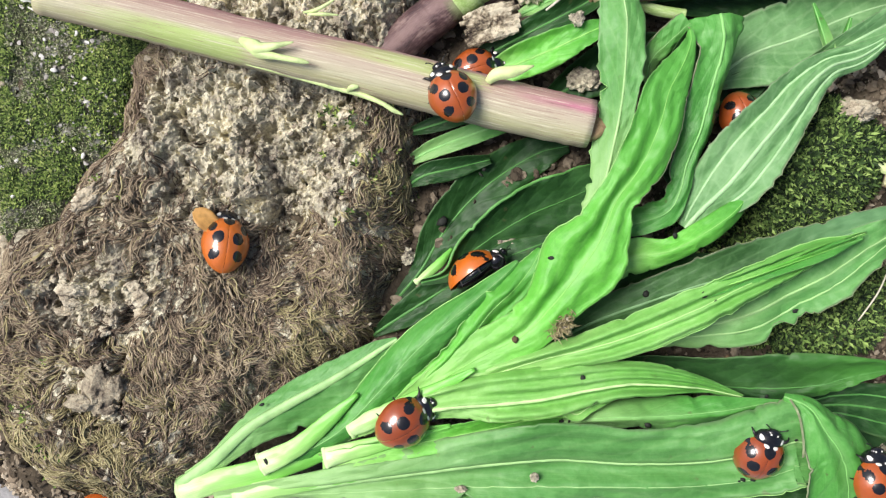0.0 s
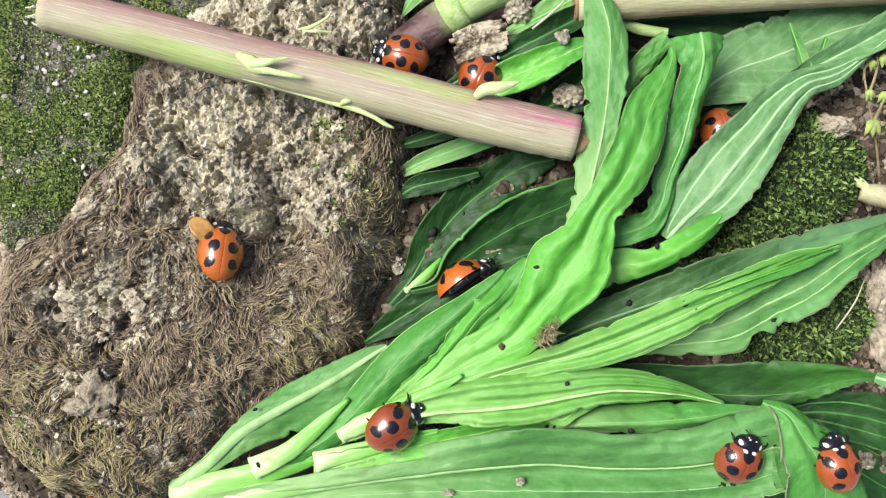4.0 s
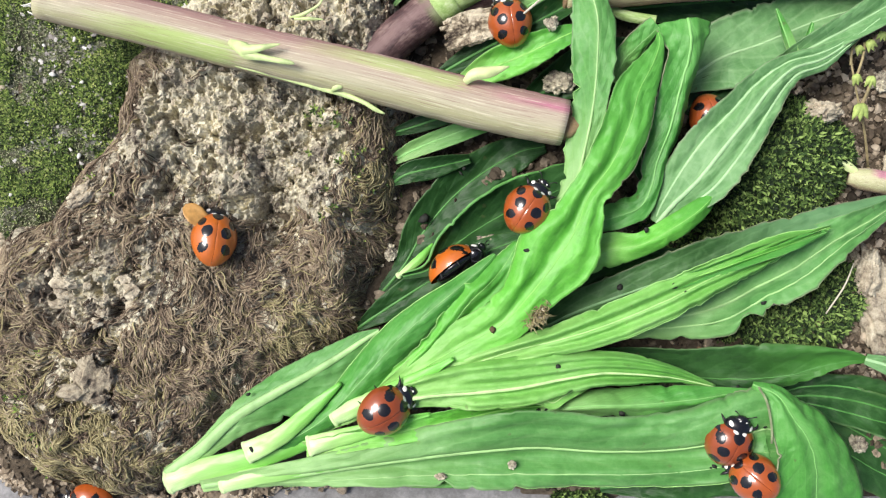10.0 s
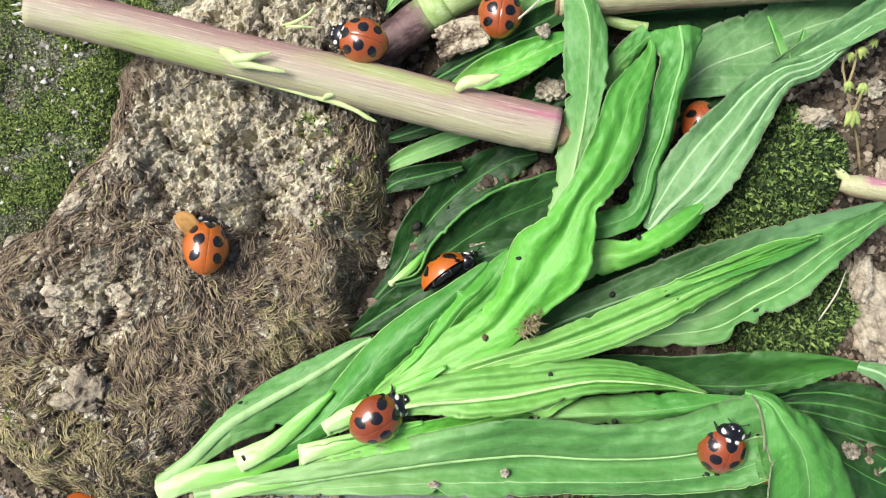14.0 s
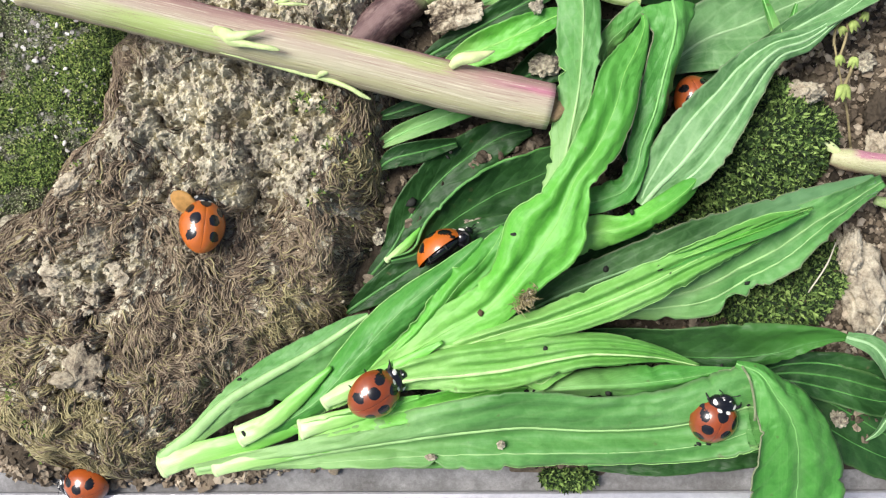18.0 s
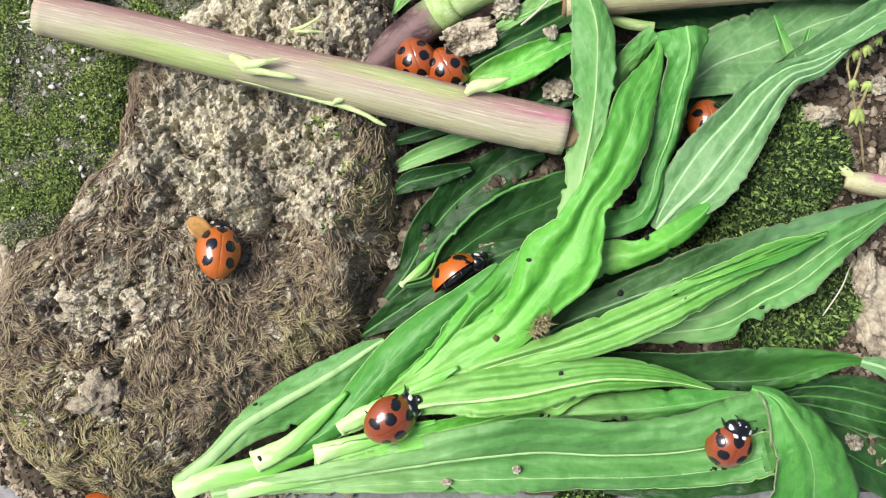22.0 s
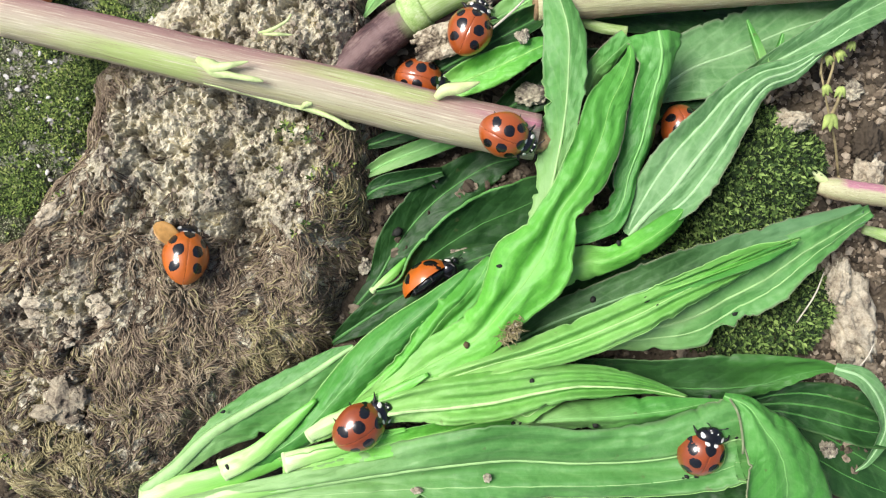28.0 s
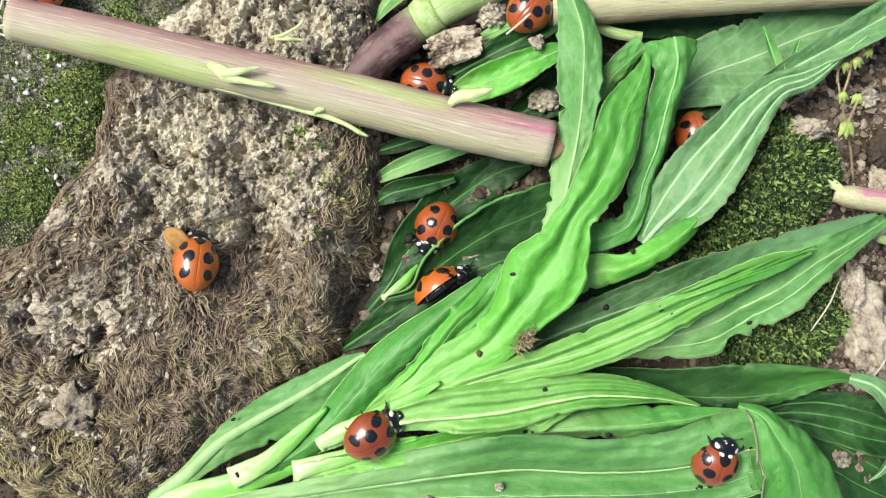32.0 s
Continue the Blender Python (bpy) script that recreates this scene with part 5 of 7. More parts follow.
leaf("narrow dark leaf close to the clod", [(-8.4, 15.2, 3.5, 0.45), (-4.6, 16.2, 4.4, 1.04), (-0.1, 17.6, 5.0, 1.04), (5.8, 19.5, 5.0, 0.59)], SHADE_LEAF, seed=4)
leaf("small leaf tip beside the clod", [(-8.4, 8.4, 3.5, 0.30), (-6.1, 9.7, 4.4, 1.34), (-2.3, 10.6, 4.6, 1.34), (2.2, 11.8, 4.0, 0.60)], SHADE_LEAF, seed=5)
leaf("dark low leaf under the bundle", [(-12.8, -10.9, 2.5, 0.45), (-8.2, -7.8, 4.0, 1.80), (-2.2, -4.0, 5.0, 2.22), (4.4, -0.6, 6.0, 1.91), (10.3, 1.7, 6.0, 0.74)], SHADE_LEAF, seed=6)
leaf("green leaf behind the stem with a bright margin", [(-0.2, 21.2, 6.0, 0.44), (4.2, 22.8, 7.5, 1.89), (9.2, 24.7, 8.4, 2.16), (13.5, 26.6, 9.0, 1.57), (17.0, 28.2, 9.0, 0.57)], FRESH, seed=7, cup=0.35)
leaf("dark green leaf beside the wood chip", [(-2.4, 22.5, 5.0, 0.44), (2.0, 24.8, 6.4, 1.46), (7.8, 27.7, 7.5, 1.60), (12.8, 30.2, 8.2, 1.58), (18.6, 33.6, 8.0, 0.72)], SHADE_LEAF, seed=8, cup=0.4)
leaf("green leaf beyond the wood chip", [(5.7, 29.9, 5.5, 0.59), (11.5, 32.6, 6.5, 1.90), (17.3, 36.1, 7.0, 2.33), (23.1, 40.6, 7.0, 1.46)], LEAF, seed=9)
leaf("dark leaf in the hollow behind the tall leaf", [(8.9, 19.2, 3.0, 0.91), (14.1, 22.0, 4.0, 2.54), (19.2, 24.2, 4.5, 3.28), (25.9, 25.0, 4.5, 2.68)], SHADE_LEAF, seed=10)
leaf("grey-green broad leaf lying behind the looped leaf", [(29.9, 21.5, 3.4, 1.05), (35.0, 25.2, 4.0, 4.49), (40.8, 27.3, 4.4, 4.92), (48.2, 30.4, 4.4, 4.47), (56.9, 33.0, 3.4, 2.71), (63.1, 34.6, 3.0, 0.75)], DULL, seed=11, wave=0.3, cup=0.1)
leaf("dark leaf far behind the looped leaf", [(22.6, 32.3, 2.6, 1.52), (31.6, 33.1, 2.6, 2.73), (42.4, 34.1, 2.2, 3.04), (53.0, 34.9, 2.0, 2.28)], SHADE_LEAF, seed=12, wave=0.3)
leaf("leaf coloured dark for the shaded gap under the looped leaf", [(29.6, 17.6, 2.0, 1.07), (32.1, 19.5, 2.2, 2.28), (34.9, 21.1, 2.4, 2.28), (37.8, 22.5, 2.4, 0.61)], SHADE_LEAF, seed=13)
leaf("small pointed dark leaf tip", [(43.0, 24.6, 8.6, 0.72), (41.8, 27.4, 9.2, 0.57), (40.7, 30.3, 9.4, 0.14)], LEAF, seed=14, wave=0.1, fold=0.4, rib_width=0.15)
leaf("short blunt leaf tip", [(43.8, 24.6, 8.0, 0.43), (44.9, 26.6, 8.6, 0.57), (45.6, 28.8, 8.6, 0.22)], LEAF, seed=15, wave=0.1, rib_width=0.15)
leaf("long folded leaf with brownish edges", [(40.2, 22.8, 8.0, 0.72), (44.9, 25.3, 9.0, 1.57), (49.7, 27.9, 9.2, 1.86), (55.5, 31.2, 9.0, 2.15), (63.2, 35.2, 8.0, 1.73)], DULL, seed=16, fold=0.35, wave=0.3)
leaf("broad leaf in the shade under the bundle", [(15.7, -5.7, 4.0, 1.05), (21.5, -4.1, 5.0, 2.22), (27.3, -2.6, 5.4, 2.66), (33.9, -1.8, 5.4, 1.48)], SHADE_LEAF, seed=17)
leaf("dark leaf at the lower edge of the bundle", [(19.6, -31.5, 3.5, 0.60), (26.0, -30.6, 5.0, 1.78), (33.1, -30.0, 5.6, 2.21), (40.3, -29.4, 5.6, 1.92), (46.4, -28.8, 5.0, 0.59)], SHADE_LEAF, seed=18, wave=0.2)
leaf("broad dark leaf under the folded leaf", [(39.2, -19.0, 2.6, 1.21), (45.1, -20.0, 2.8, 3.33), (52.4, -23.3, 3.0, 5.59), (59.8, -27.6, 3.0, 6.04), (67.1, -32.0, 3.0, 3.02)], SHADE_LEAF, seed=19, wave=0.4, veins=(-0.5, 0.5))
leaf("dull green leaf over dark soil", [(39.4, -20.3, 4.0, 0.75), (45.8, -19.0, 4.6, 2.38), (52.3, -19.6, 4.8, 3.42), (59.0, -21.4, 4.6, 3.27), (66.3, -22.8, 4.4, 1.49)], SHADE_LEAF, seed=20, veins=(-0.45, 0.45))

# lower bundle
leaf("green leaf coloured dark for shade, with a paler margin", [(19.5, -13.4, 4.8, 0.47), (24.9, -14.1, 5.4, 1.63), (30.6, -15.1, 6, 2.77), (36.2, -15.1, 6.8, 3.33), (41.5, -14.7, 7.9, 3.07), (46.3, -13.8, 8.9, 1.95), (49.9, -13.6, 9.2, 0.95), (52.8, -14.1, 9.1, 0.18)], SHADE_FRESH, seed=21, roll=-14, cup=0.12, wave=0.2, curl=0.2, fold=0.12, mid=0.5, rib_width=0.11, folds=((-0.75, 0.32, 0.34, 0.1, 0.95),))
leaf("drooping pale leaf tip", [(51.5, -13.7, 9.6, 0.71), (55.0, -15.0, 9.6, 1.28), (57.9, -18.6, 8.6, 1.29), (59.1, -22.4, 7.0, 1.02), (58.0, -26.5, 5.0, 0.52), (56.7, -28.2, 4.0, 0.11)], DULL, seed=22, cup=0.3, wave=0.1)
# Its dark base is shade from the leaves above, put into the colour.
leaf("grey-green serrated leaf under the ribbed one", [(7.6, -13.2, 4.4, 1.15), (14.4, -9.1, 5.6, 2.34), (21.2, -6.3, 6.8, 2.74), (27.9, -3.9, 7.8, 3.22), (32.2, -2.6, 8.4, 3.64), (37.2, -0.7, 8.8, 3.16), (43.4, 1.8, 9, 2.45), (49.5, 3.9, 9, 1.87), (55.7, 5.9, 8.8, 1.24)], DULL_SHADE, seed=23, n=150, teeth=0.45, cup=0.05, fold=-0.15, rib_width=0.19, hem=((-1, 0.044, 0.2, 0.98, DRY_RIM),))
leaf("wide dull leaf with a bitten edge", [(15, -11.1, 6.6, 0.89), (21, -9.8, 7.8, 1.9), (28.3, -8.4, 8.6, 3.47), (33.5, -6.9, 9, 4.33), (38.2, -4.4, 9.2, 3.96), (43, -1.9, 9.4, 3.57), (47.7, 1.2, 9.4, 2.63), (51.8, 3.4, 9.2, 1.84), (56.6, 6.2, 8.8, 0.9)], LEAF_SILVER, seed=24, n=150, teeth=0.35, roll=-4, cup=0.03, veins=(0.45,), fold=-0.1, rib_width=0.22, mid=0.1, nicks=((1, 0.47, 1.4, 0.03), (1, 0.3, 0.5, 0.02)), hem=((1, 0.044, 0.3, 0.98, DRY_RIM),))
leaf("long ribbed pale green leaf", [(-5, -17.9, 10.2, 0.84), (0.4, -15.5, 10.8, 1.66), (7, -13.1, 11.2, 1.58), (13.5, -11.4, 11.5, 1.94), (19.8, -9.2, 11.8, 2.36), (26.3, -6.4, 11.9, 2.32), (31.1, -4, 11.9, 2.05), (36, -1.8, 11.7, 1.79), (40.4, 0.3, 11.4, 1.39), (44, 1.7, 11, 0.6), (46.8, 2.7, 10.6, 0.16)], PALE_LEAF, seed=25, cup=0.05, n=130, m=25, wave=0.25, curl=0.3, rib_width=0.08, folds=((-0.5, 0.75, 0.27, 0.1, 0.98), (0.15, 0.65, 0.2, 0.3, 0.98), (0.7, 0.6, 0.22, 0.1, 0.95)), frill=((-1, 0.5, 0.98, 0.22), (1, 0.55, 0.98, 0.25)), hem=((-1, 0.0715, 0.3, 0.97, LEAF_EDGE), (1, 0.055, 0.4, 0.95, LEAF_EDGE)))
leaf("slender rolled leaf in the bundle", [(9.4, -21.2, 8.6, 0.41), (12.9, -20.3, 9.4, 0.82), (17.3, -19.7, 10, 1.62), (23, -19.5, 10.2, 1.96), (28.7, -19, 10.2, 1.82), (33.6, -18.3, 10, 0.99), (37.1, -17.6, 10, 0.16)], LEAF, seed=26, cup=-0.85, wave=0.15, rib_width=0.08, folds=((0.2, 0.32, 0.27, 0.1, 0.9),))
leaf("pleated pale leaf in the middle of the bundle", [(-14.9, -22, 9.5, 0.97), (-8.8, -19.5, 10.2, 1.51), (-3.1, -18, 10.8, 2.12), (2.6, -17.3, 11.2, 3), (8.2, -16.6, 11.3, 3.06), (13.2, -15.7, 11.2, 2.61), (18.1, -15, 10.8, 2.21), (22.8, -15.2, 10.2, 1.87), (27.5, -15.9, 9.4, 1.15), (33.1, -17.4, 8.6, 0.22)], PALE_LEAF, seed=27, cup=0.0, n=130, m=29, curl=0.3, wave=0.3, rib_width=0.3, mid=0.25, folds=((-0.7, 0.75, 0.2, 0.1, 0.98), (-0.25, 0.7, 0.18, 0.3, 0.98), (0.25, 0.6, 0.17, 0.05, 0.95), (0.75, 0.7, 0.2, 0.3, 0.95)), step=0.25)
leaf("narrow leaf with a pale cut base", [(-18.4, -25.9, 8.5, 1.22), (-12.5, -24.4, 9.4, 1.35), (-5.4, -23.0, 9.8, 1.56), (1.6, -21.6, 9.6, 1.56), (7.3, -20.4, 9.0, 1.00), (13.7, -20.0, 8.6, 0.29)], FRESH, seed=28, cup=0.3, wave=0.2, fold=0.4)
leaf("broad flat green leaf along the front", [(-31.9, -30.9, 7.6, 0.82), (-24.8, -29.6, 8.6, 1.33), (-17.3, -28.6, 9.2, 2.06), (-10, -27.4, 9.6, 2.84), (-2.6, -26.3, 9.8, 3.86), (4, -25.5, 10, 4.72), (10.3, -25, 10.1, 5.19), (17.2, -25.3, 10.2, 4.73), (24.1, -25.2, 10.6, 4.71), (30, -24.5, 11.2, 4.92), (34.9, -23.2, 11.8, 5.33), (37.7, -22.1, 12.2, 5.1), (39, -22.1, 12, 4.58), (42.6, -22.6, 10.8, 3.78)], LEAF_SILVER, seed=29, cup=0.03, n=150, m=29, wave=0.35, rib_width=0.34, veins=(0.62,), vein_width=0.075, fold=0.04, curl=0.25, mid=0.0, step=0.75, folds=((-0.8, 0.7, 0.2, 0.35, 0.98), (-0.42, 0.4, 0.19, 0.4, 0.95), (0.62, 0.4, 0.16, 0.5, 0.95), (0.25, -0.4, 0.2, 0.2, 0.9)), hem=((-1, 0.088, 0.8, 0.98, DRY_RIM), (1, 0.0495, 0.4, 0.95, LEAF_EDGE)))
leaf("folded-over end of the broad leaf", [(36.5, -16.6, 12.6, 0.42, 4), (39.1, -17.8, 13.2, 1.42, 8), (41, -20.5, 13.3, 2.99, 12), (42.9, -23.2, 13, 4.61, 14), (44, -26.5, 12.4, 5.85, 14), (44.5, -30.2, 11.6, 6.66, 12), (44.6, -34, 10.8, 6.57, 10), (44.7, -37.6, 9.8, 4.74, 6), (45.3, -40.5, 8.8, 1.44)], LEAF_MID, seed=30, cup=-0.12, wave=0.25, rib_width=0.11, folds=((0.3, 0.3, 0.2, 0.05, 0.9), (-0.3, 0.3, 0.2, 0.05, 0.9)), hem=((1, 0.12, 0.05, 0.8, DRY_RIM),))
lip = thing("dry_leaf_margin", "thin greyish dry rim along the folded leaf", "leaf margin", at=(37.6, -23.5, 13.6))
v, f, u, top_ = blade([(36.9, -16.8, 13.4, 0.04), (37.6, -18.2, 13.9, 0.09), (38.0, -20.0, 14.1, 0.12), (38.2, -22.0, 14.2, 0.10), (38.2, -23.4, 14.1, 0.03)], 30, 5, 0.1, wave=0.08, thick=0.08, seed=3)
v = v - np.array((37.6, -23.5, 13.6))
link_mesh("rim", v, f, DRY_RIM, lip, uv=u)
leaf("outer arching leaf of the bundle", [(-36.4, -29.9, 6.8, 1.37), (-31.8, -26.3, 7.8, 1.27), (-27.3, -22.4, 8.4, 2.07), (-21.8, -19.3, 8.7, 3.07), (-17.3, -16.8, 8.8, 3.05), (-13.6, -14.3, 8.8, 2.38), (-11.1, -12.4, 9, 1.67), (-9.1, -10.8, 9.2, 0.46)], LEAF_SILVER, seed=31, rib_width=0.85, cup=0.0, wave=0.1, fold=-0.35, mid=-0.25, curl=0.05, crisp=0.05)
leaf("long narrow leaf rising out of the bundle", [(-23.5, -25.9, 8.8, 0.91), (-18.3, -23.4, 9.8, 1.76), (-14.5, -20.4, 10.5, 2), (-10.9, -16.5, 11.1, 2.41), (-7.1, -12.2, 11.5, 2.44), (-3.2, -8.5, 11.6, 2), (0.7, -5.3, 11.5, 1.35), (3.9, -2.5, 11.2, 0.8), (5.3, -1, 11, 0.28)], LEAF_MID, seed=32, rib_width=0.08, cup=-0.75, wave=0.1, mid=0.0, curl=0.05, hem=((-1, 0.066, 0.05, 0.98, LEAF_EDGE),))
for lbl, pts in (("pale cut stalk end at the tip of the bundle", [(-36.8, -30.7, 7.4, 1.52), (-32.8, -29.1, 8.2, 1.51), (-27.0, -27.6, 8.6, 1.51), (-21.2, -25.9, 8.8, 1.29), (-16.2, -24.1, 9.0, 0.72)]),
                 ("pale cut stalk end below the bundle", [(-29.6, -30.7, 8.2, 1.08), (-25.4, -29.5, 8.9, 1.15), (-19.7, -28.5, 9.2, 1.00), (-13.9, -27.5, 9.5, 0.64), (-8.2, -26.7, 9.6, 0.21)]),
                 ("pale hollow leaf base", [(-26.0, -26.3, 9.6, 1.35), (-23.7, -25.2, 10.0, 1.28), (-20.9, -23.6, 10.4, 1.13), (-17.3, -20.4, 10.8, 0.91), (-13.8, -17.2, 11.0, 0.28)]),
                 ("pale withered leaf tip under the bundle", [(-7.1, -3.8, 6.6, 0.22), (-5.8, -2.9, 6.6, 0.51), (-4.1, -1.4, 6.4, 0.59), (-2.6, 0.4, 5.6, 0.22)]),
                 ("pale torn leaf base", [(-18.1, -25.3, 9.8, 1.21), (-15.3, -24.5, 10.1, 1.13), (-11.0, -23.3, 10.4, 0.99), (-6.1, -21.8, 10.6, 0.63), (-2.6, -20.9, 10.6, 0.21)]),
                 ("pale leaf base beside the beetle", [(-15.0, -21.8, 10.6, 0.85), (-12.4, -20.4, 11.0, 1.12), (-8.2, -18.4, 11.4, 1.05), (-3.3, -15.9, 11.7, 0.70), (0.2, -13.9, 11.8, 0.21)])):
    t = thing("cut_stalk", lbl, "stem", "cut stalks", pts[0][:3])
    o = np.array(pts[0][:3], float)
    v, f, u, top_ = blade(pts, 40, 13, -0.35, wave=0.1, thick=1.1, seed=len(lbl), curl=0.1)
    link_mesh("strap", v - o, f, CUT_STEM, t, uv=u)
    v, f, u = tube(np.c_[top_[1, :] - o + (0, 0, -0.3), np.full(13, 0.34)], 7)
    link_mesh("cut_face", v, f, PALE_CUT, t, "pale cut end")

leaf("crumpled pale strip beside the large leaf", [(-13.5, -21.2, 9, 0.82), (-8.4, -17.8, 9.6, 1.37), (-3.8, -14.1, 10.2, 1.46), (-0.4, -10.4, 10.7, 1.71), (2.2, -7, 11.2, 1.98), (4.9, -4.3, 11.6, 1.82), (6.8, -1.8, 11.8, 1.38), (8, 0.5, 11.6, 0.45)], FRESH, seed=44, curl=0.3, wave=0.3, fold=0.1, cup=-0.25, rib_width=0.08, frill=((-1, 0.35, 0.98, 0.3),), folds=((-0.3, 0.5, 0.3, 0.1, 0.9), (0.5, -0.4, 0.2, 0.1, 0.9)), hem=((-1, 0.0715, 0.25, 0.98, LEAF_EDGE),))
leaf("slender green leaf between the stalks", [(-17.1, -23.8, 8.0, 0.36), (-9.8, -20.1, 8.4, 0.86), (-2.0, -17.9, 8.4, 1.15), (5.9, -17.9, 8.0, 0.87), (11.0, -18.6, 7.6, 0.29)], LEAF, seed=45)
leaf("narrow leaf under the flat one", [(-21.6, -30.6, 6.4, 0.44), (-11.3, -29.4, 7.4, 1.02), (0.3, -29.3, 7.8, 1.30), (11.0, -29.3, 7.6, 1.01), (20.5, -29.1, 7.0, 0.29)], LEAF, seed=47)
leaf("pointed lower tip of the pale leaf", [(3.4, -18.2, 10.6, 1.15), (7.8, -18, 11, 1.03), (10.9, -18.6, 11.1, 0.94), (12.5, -19.3, 11, 0.79), (14.1, -18.4, 10.8, 0.66), (17.2, -16.9, 10.4, 0.52), (19.5, -16, 10, 0.15)], PALE_LEAF, seed=49, fold=-0.2, curl=0.2, wave=0.15, rib_width=0.08)
leaf("dark inner side of the ribbed leaf", [(25.8, -5.2, 12.2, 0.38), (28.2, -4.2, 12.5, 0.72), (32.2, -2.7, 12.7, 0.87), (36.5, -1.1, 12.6, 0.94), (41.5, 0.5, 12.2, 0.8), (46, 2, 11.4, 0.32)], LEAF_MID, seed=50, cup=0.25, rib_width=0.08)
leaf("curled bright lip of the ribbed leaf", [(27.3, -4.4, 12.4, 0.22), (31.9, -2.8, 13.1, 0.4), (36.1, -1.3, 13.1, 0.44), (41.1, 0.4, 12.6, 0.42), (45.2, 2, 11.8, 0.2)], FRESH, seed=51, cup=-0.3, rib_width=0.08, frill=((-1, 0.1, 0.9, 0.2),))
# upper leaves
leaf("bright folded strip along the lower side of the broad leaf", [(15.4, -2.7, 8.8, 1.51), (19.3, -0.5, 9.8, 2.27), (23.4, 0.3, 10.4, 1.57), (27, 2.2, 10.6, 1.56), (30.4, 4.5, 10.4, 1.37), (32.6, 6.6, 10.2, 0.69), (33.9, 8, 10, 0.18)], FRESH, seed=33, cup=-0.45, wave=0.25, fold=0.1, rib_width=0.08, folds=((0.1, 0.28, 0.41, 0.05, 0.95),))
leaf("broad grey-green leaf with pale parallel veins", [(25.8, 3.1, 8.6, 0.82), (27.4, 5.5, 9.4, 2.34), (30.3, 8.8, 10.2, 4.11, 6), (33.1, 12.5, 10.8, 4.13, 8), (36.2, 16.3, 11, 3.41, 8), (39, 19.9, 11, 2.78, 6), (42.2, 22.6, 10.8, 1.86, 4), (46.1, 23.9, 10.4, 1.48), (49.5, 26, 10, 0.71), (53.6, 29.1, 9.6, 0.32)], DULL, seed=34, n=150, m=25, cup=0.08, teeth=0.3, wave=0.25, rib_width=0.32, veins=(-0.5, 0.55), vein_width=0.2, fold=-0.12, curl=0.3, mid=0.12, folds=((-0.5, -0.24, 0.14, 0.1, 0.8), (0.55, -0.24, 0.14, 0.1, 0.7)), hem=((1, 0.055, 0.2, 0.7, DRY_RIM),))
# Dark colour here stands for the shade inside the loop.
leaf("inner side of the looped leaf, its shade in the colour", [(20.7, 23.0, 6.5, 1.46), (23.9, 25.1, 7.0, 2.48), (27.2, 24.4, 7.0, 2.48), (29.1, 20.1, 6.5, 1.17)], SHADE_LEAF, seed=43)
leaf("pointed leaf standing inside the loop", [(25.0, 8.3, 7.0, 0.73), (23.7, 13.9, 8.2, 2.45), (23.9, 18.8, 9.0, 2.57), (25.1, 23.7, 9.6, 1.71), (26.1, 27.2, 10.0, 0.43)], SHADE_LEAF, seed=35, cup=0.3)
leaf("near limb of the looped leaf", [(20.8, 21, 8.4, 1.13), (21.4, 23.4, 9.4, 1.48, -20), (22.8, 25, 10.2, 1.8, -25), (24.5, 26.6, 10.8, 1.71, -25), (25.5, 27.4, 11.2, 1.46, -20)], LEAF, seed=36, cup=-0.2, wave=0.1, rib_width=0.08, hem=((-1, 0.077, 0.1, 1.0, DRY_RIM),))
leaf("hanging half of the looped leaf", [(28.7, 28.5, 11.4, 3.73, 0), (28.9, 26.6, 11.9, 3.23, 6), (29, 24.1, 11.7, 2.47, 14), (28.2, 21.1, 11.4, 2.41, 14), (27.5, 17.8, 11, 2.22, 12), (26.7, 14.6, 10.6, 1.98, 10), (25.4, 10.7, 10, 1.47, 8), (24.8, 7.8, 9.8, 1.3, 4), (23.4, 5.2, 9.6, 1.62), (20.5, 4, 9.4, 1.74), (18.2, 3.4, 9, 1.53)], LEAF_MID, seed=37, cup=-0.15, wave=0.2, fold=-0.2, mid=-0.1, teeth=0.15, hem=((1, 0.088, 0.0, 0.75, DRY_RIM),), frill=((1, 0.55, 0.95, 0.3),), folds=((-0.5, 0.32, 0.27, 0.1, 0.8),))
leaf("large bright curving leaf", [(-13.5, -22.1, 9.6, 0.61), (-6.3, -16.8, 10.6, 1.33), (0.5, -12.5, 11.4, 2.7), (5.9, -9.5, 12, 2.93, -4), (9.3, -5.7, 12.6, 3.24, -6), (12.7, -0.9, 13.2, 4.84, -8), (14.8, 2.6, 13.6, 3.53, -8), (16.4, 6.4, 13.8, 2.37, -6), (19.1, 10.3, 13.8, 2.89, -4), (21.2, 15.1, 13.6, 2.97, 0), (22.4, 19.1, 13.2, 2.65, 0), (24.2, 22.4, 12.6, 1.74, 0), (25.3, 25.1, 12, 0.72, 0), (25.3, 26.6, 11.6, 0.16)], FRESH, seed=38, n=150, m=25, cup=0.05, wave=0.3, teeth=0.22, rib_width=0.1, fold=-0.12, curl=0.25, mid=0.1, frill=((-1, 0.3, 0.46, 0.35), (1, 0.5, 0.72, 0.25)), folds=((-0.5, 0.45, 0.3, 0.3, 0.9), (0.45, 0.4, 0.3, 0.3, 0.85), (0.0, -0.3, 0.2, 0.2, 0.8)), hem=((-1, 0.066, 0.3, 0.7, LEAF_EDGE), (1, 0.0495, 0.55, 0.8, DRY_RIM)))
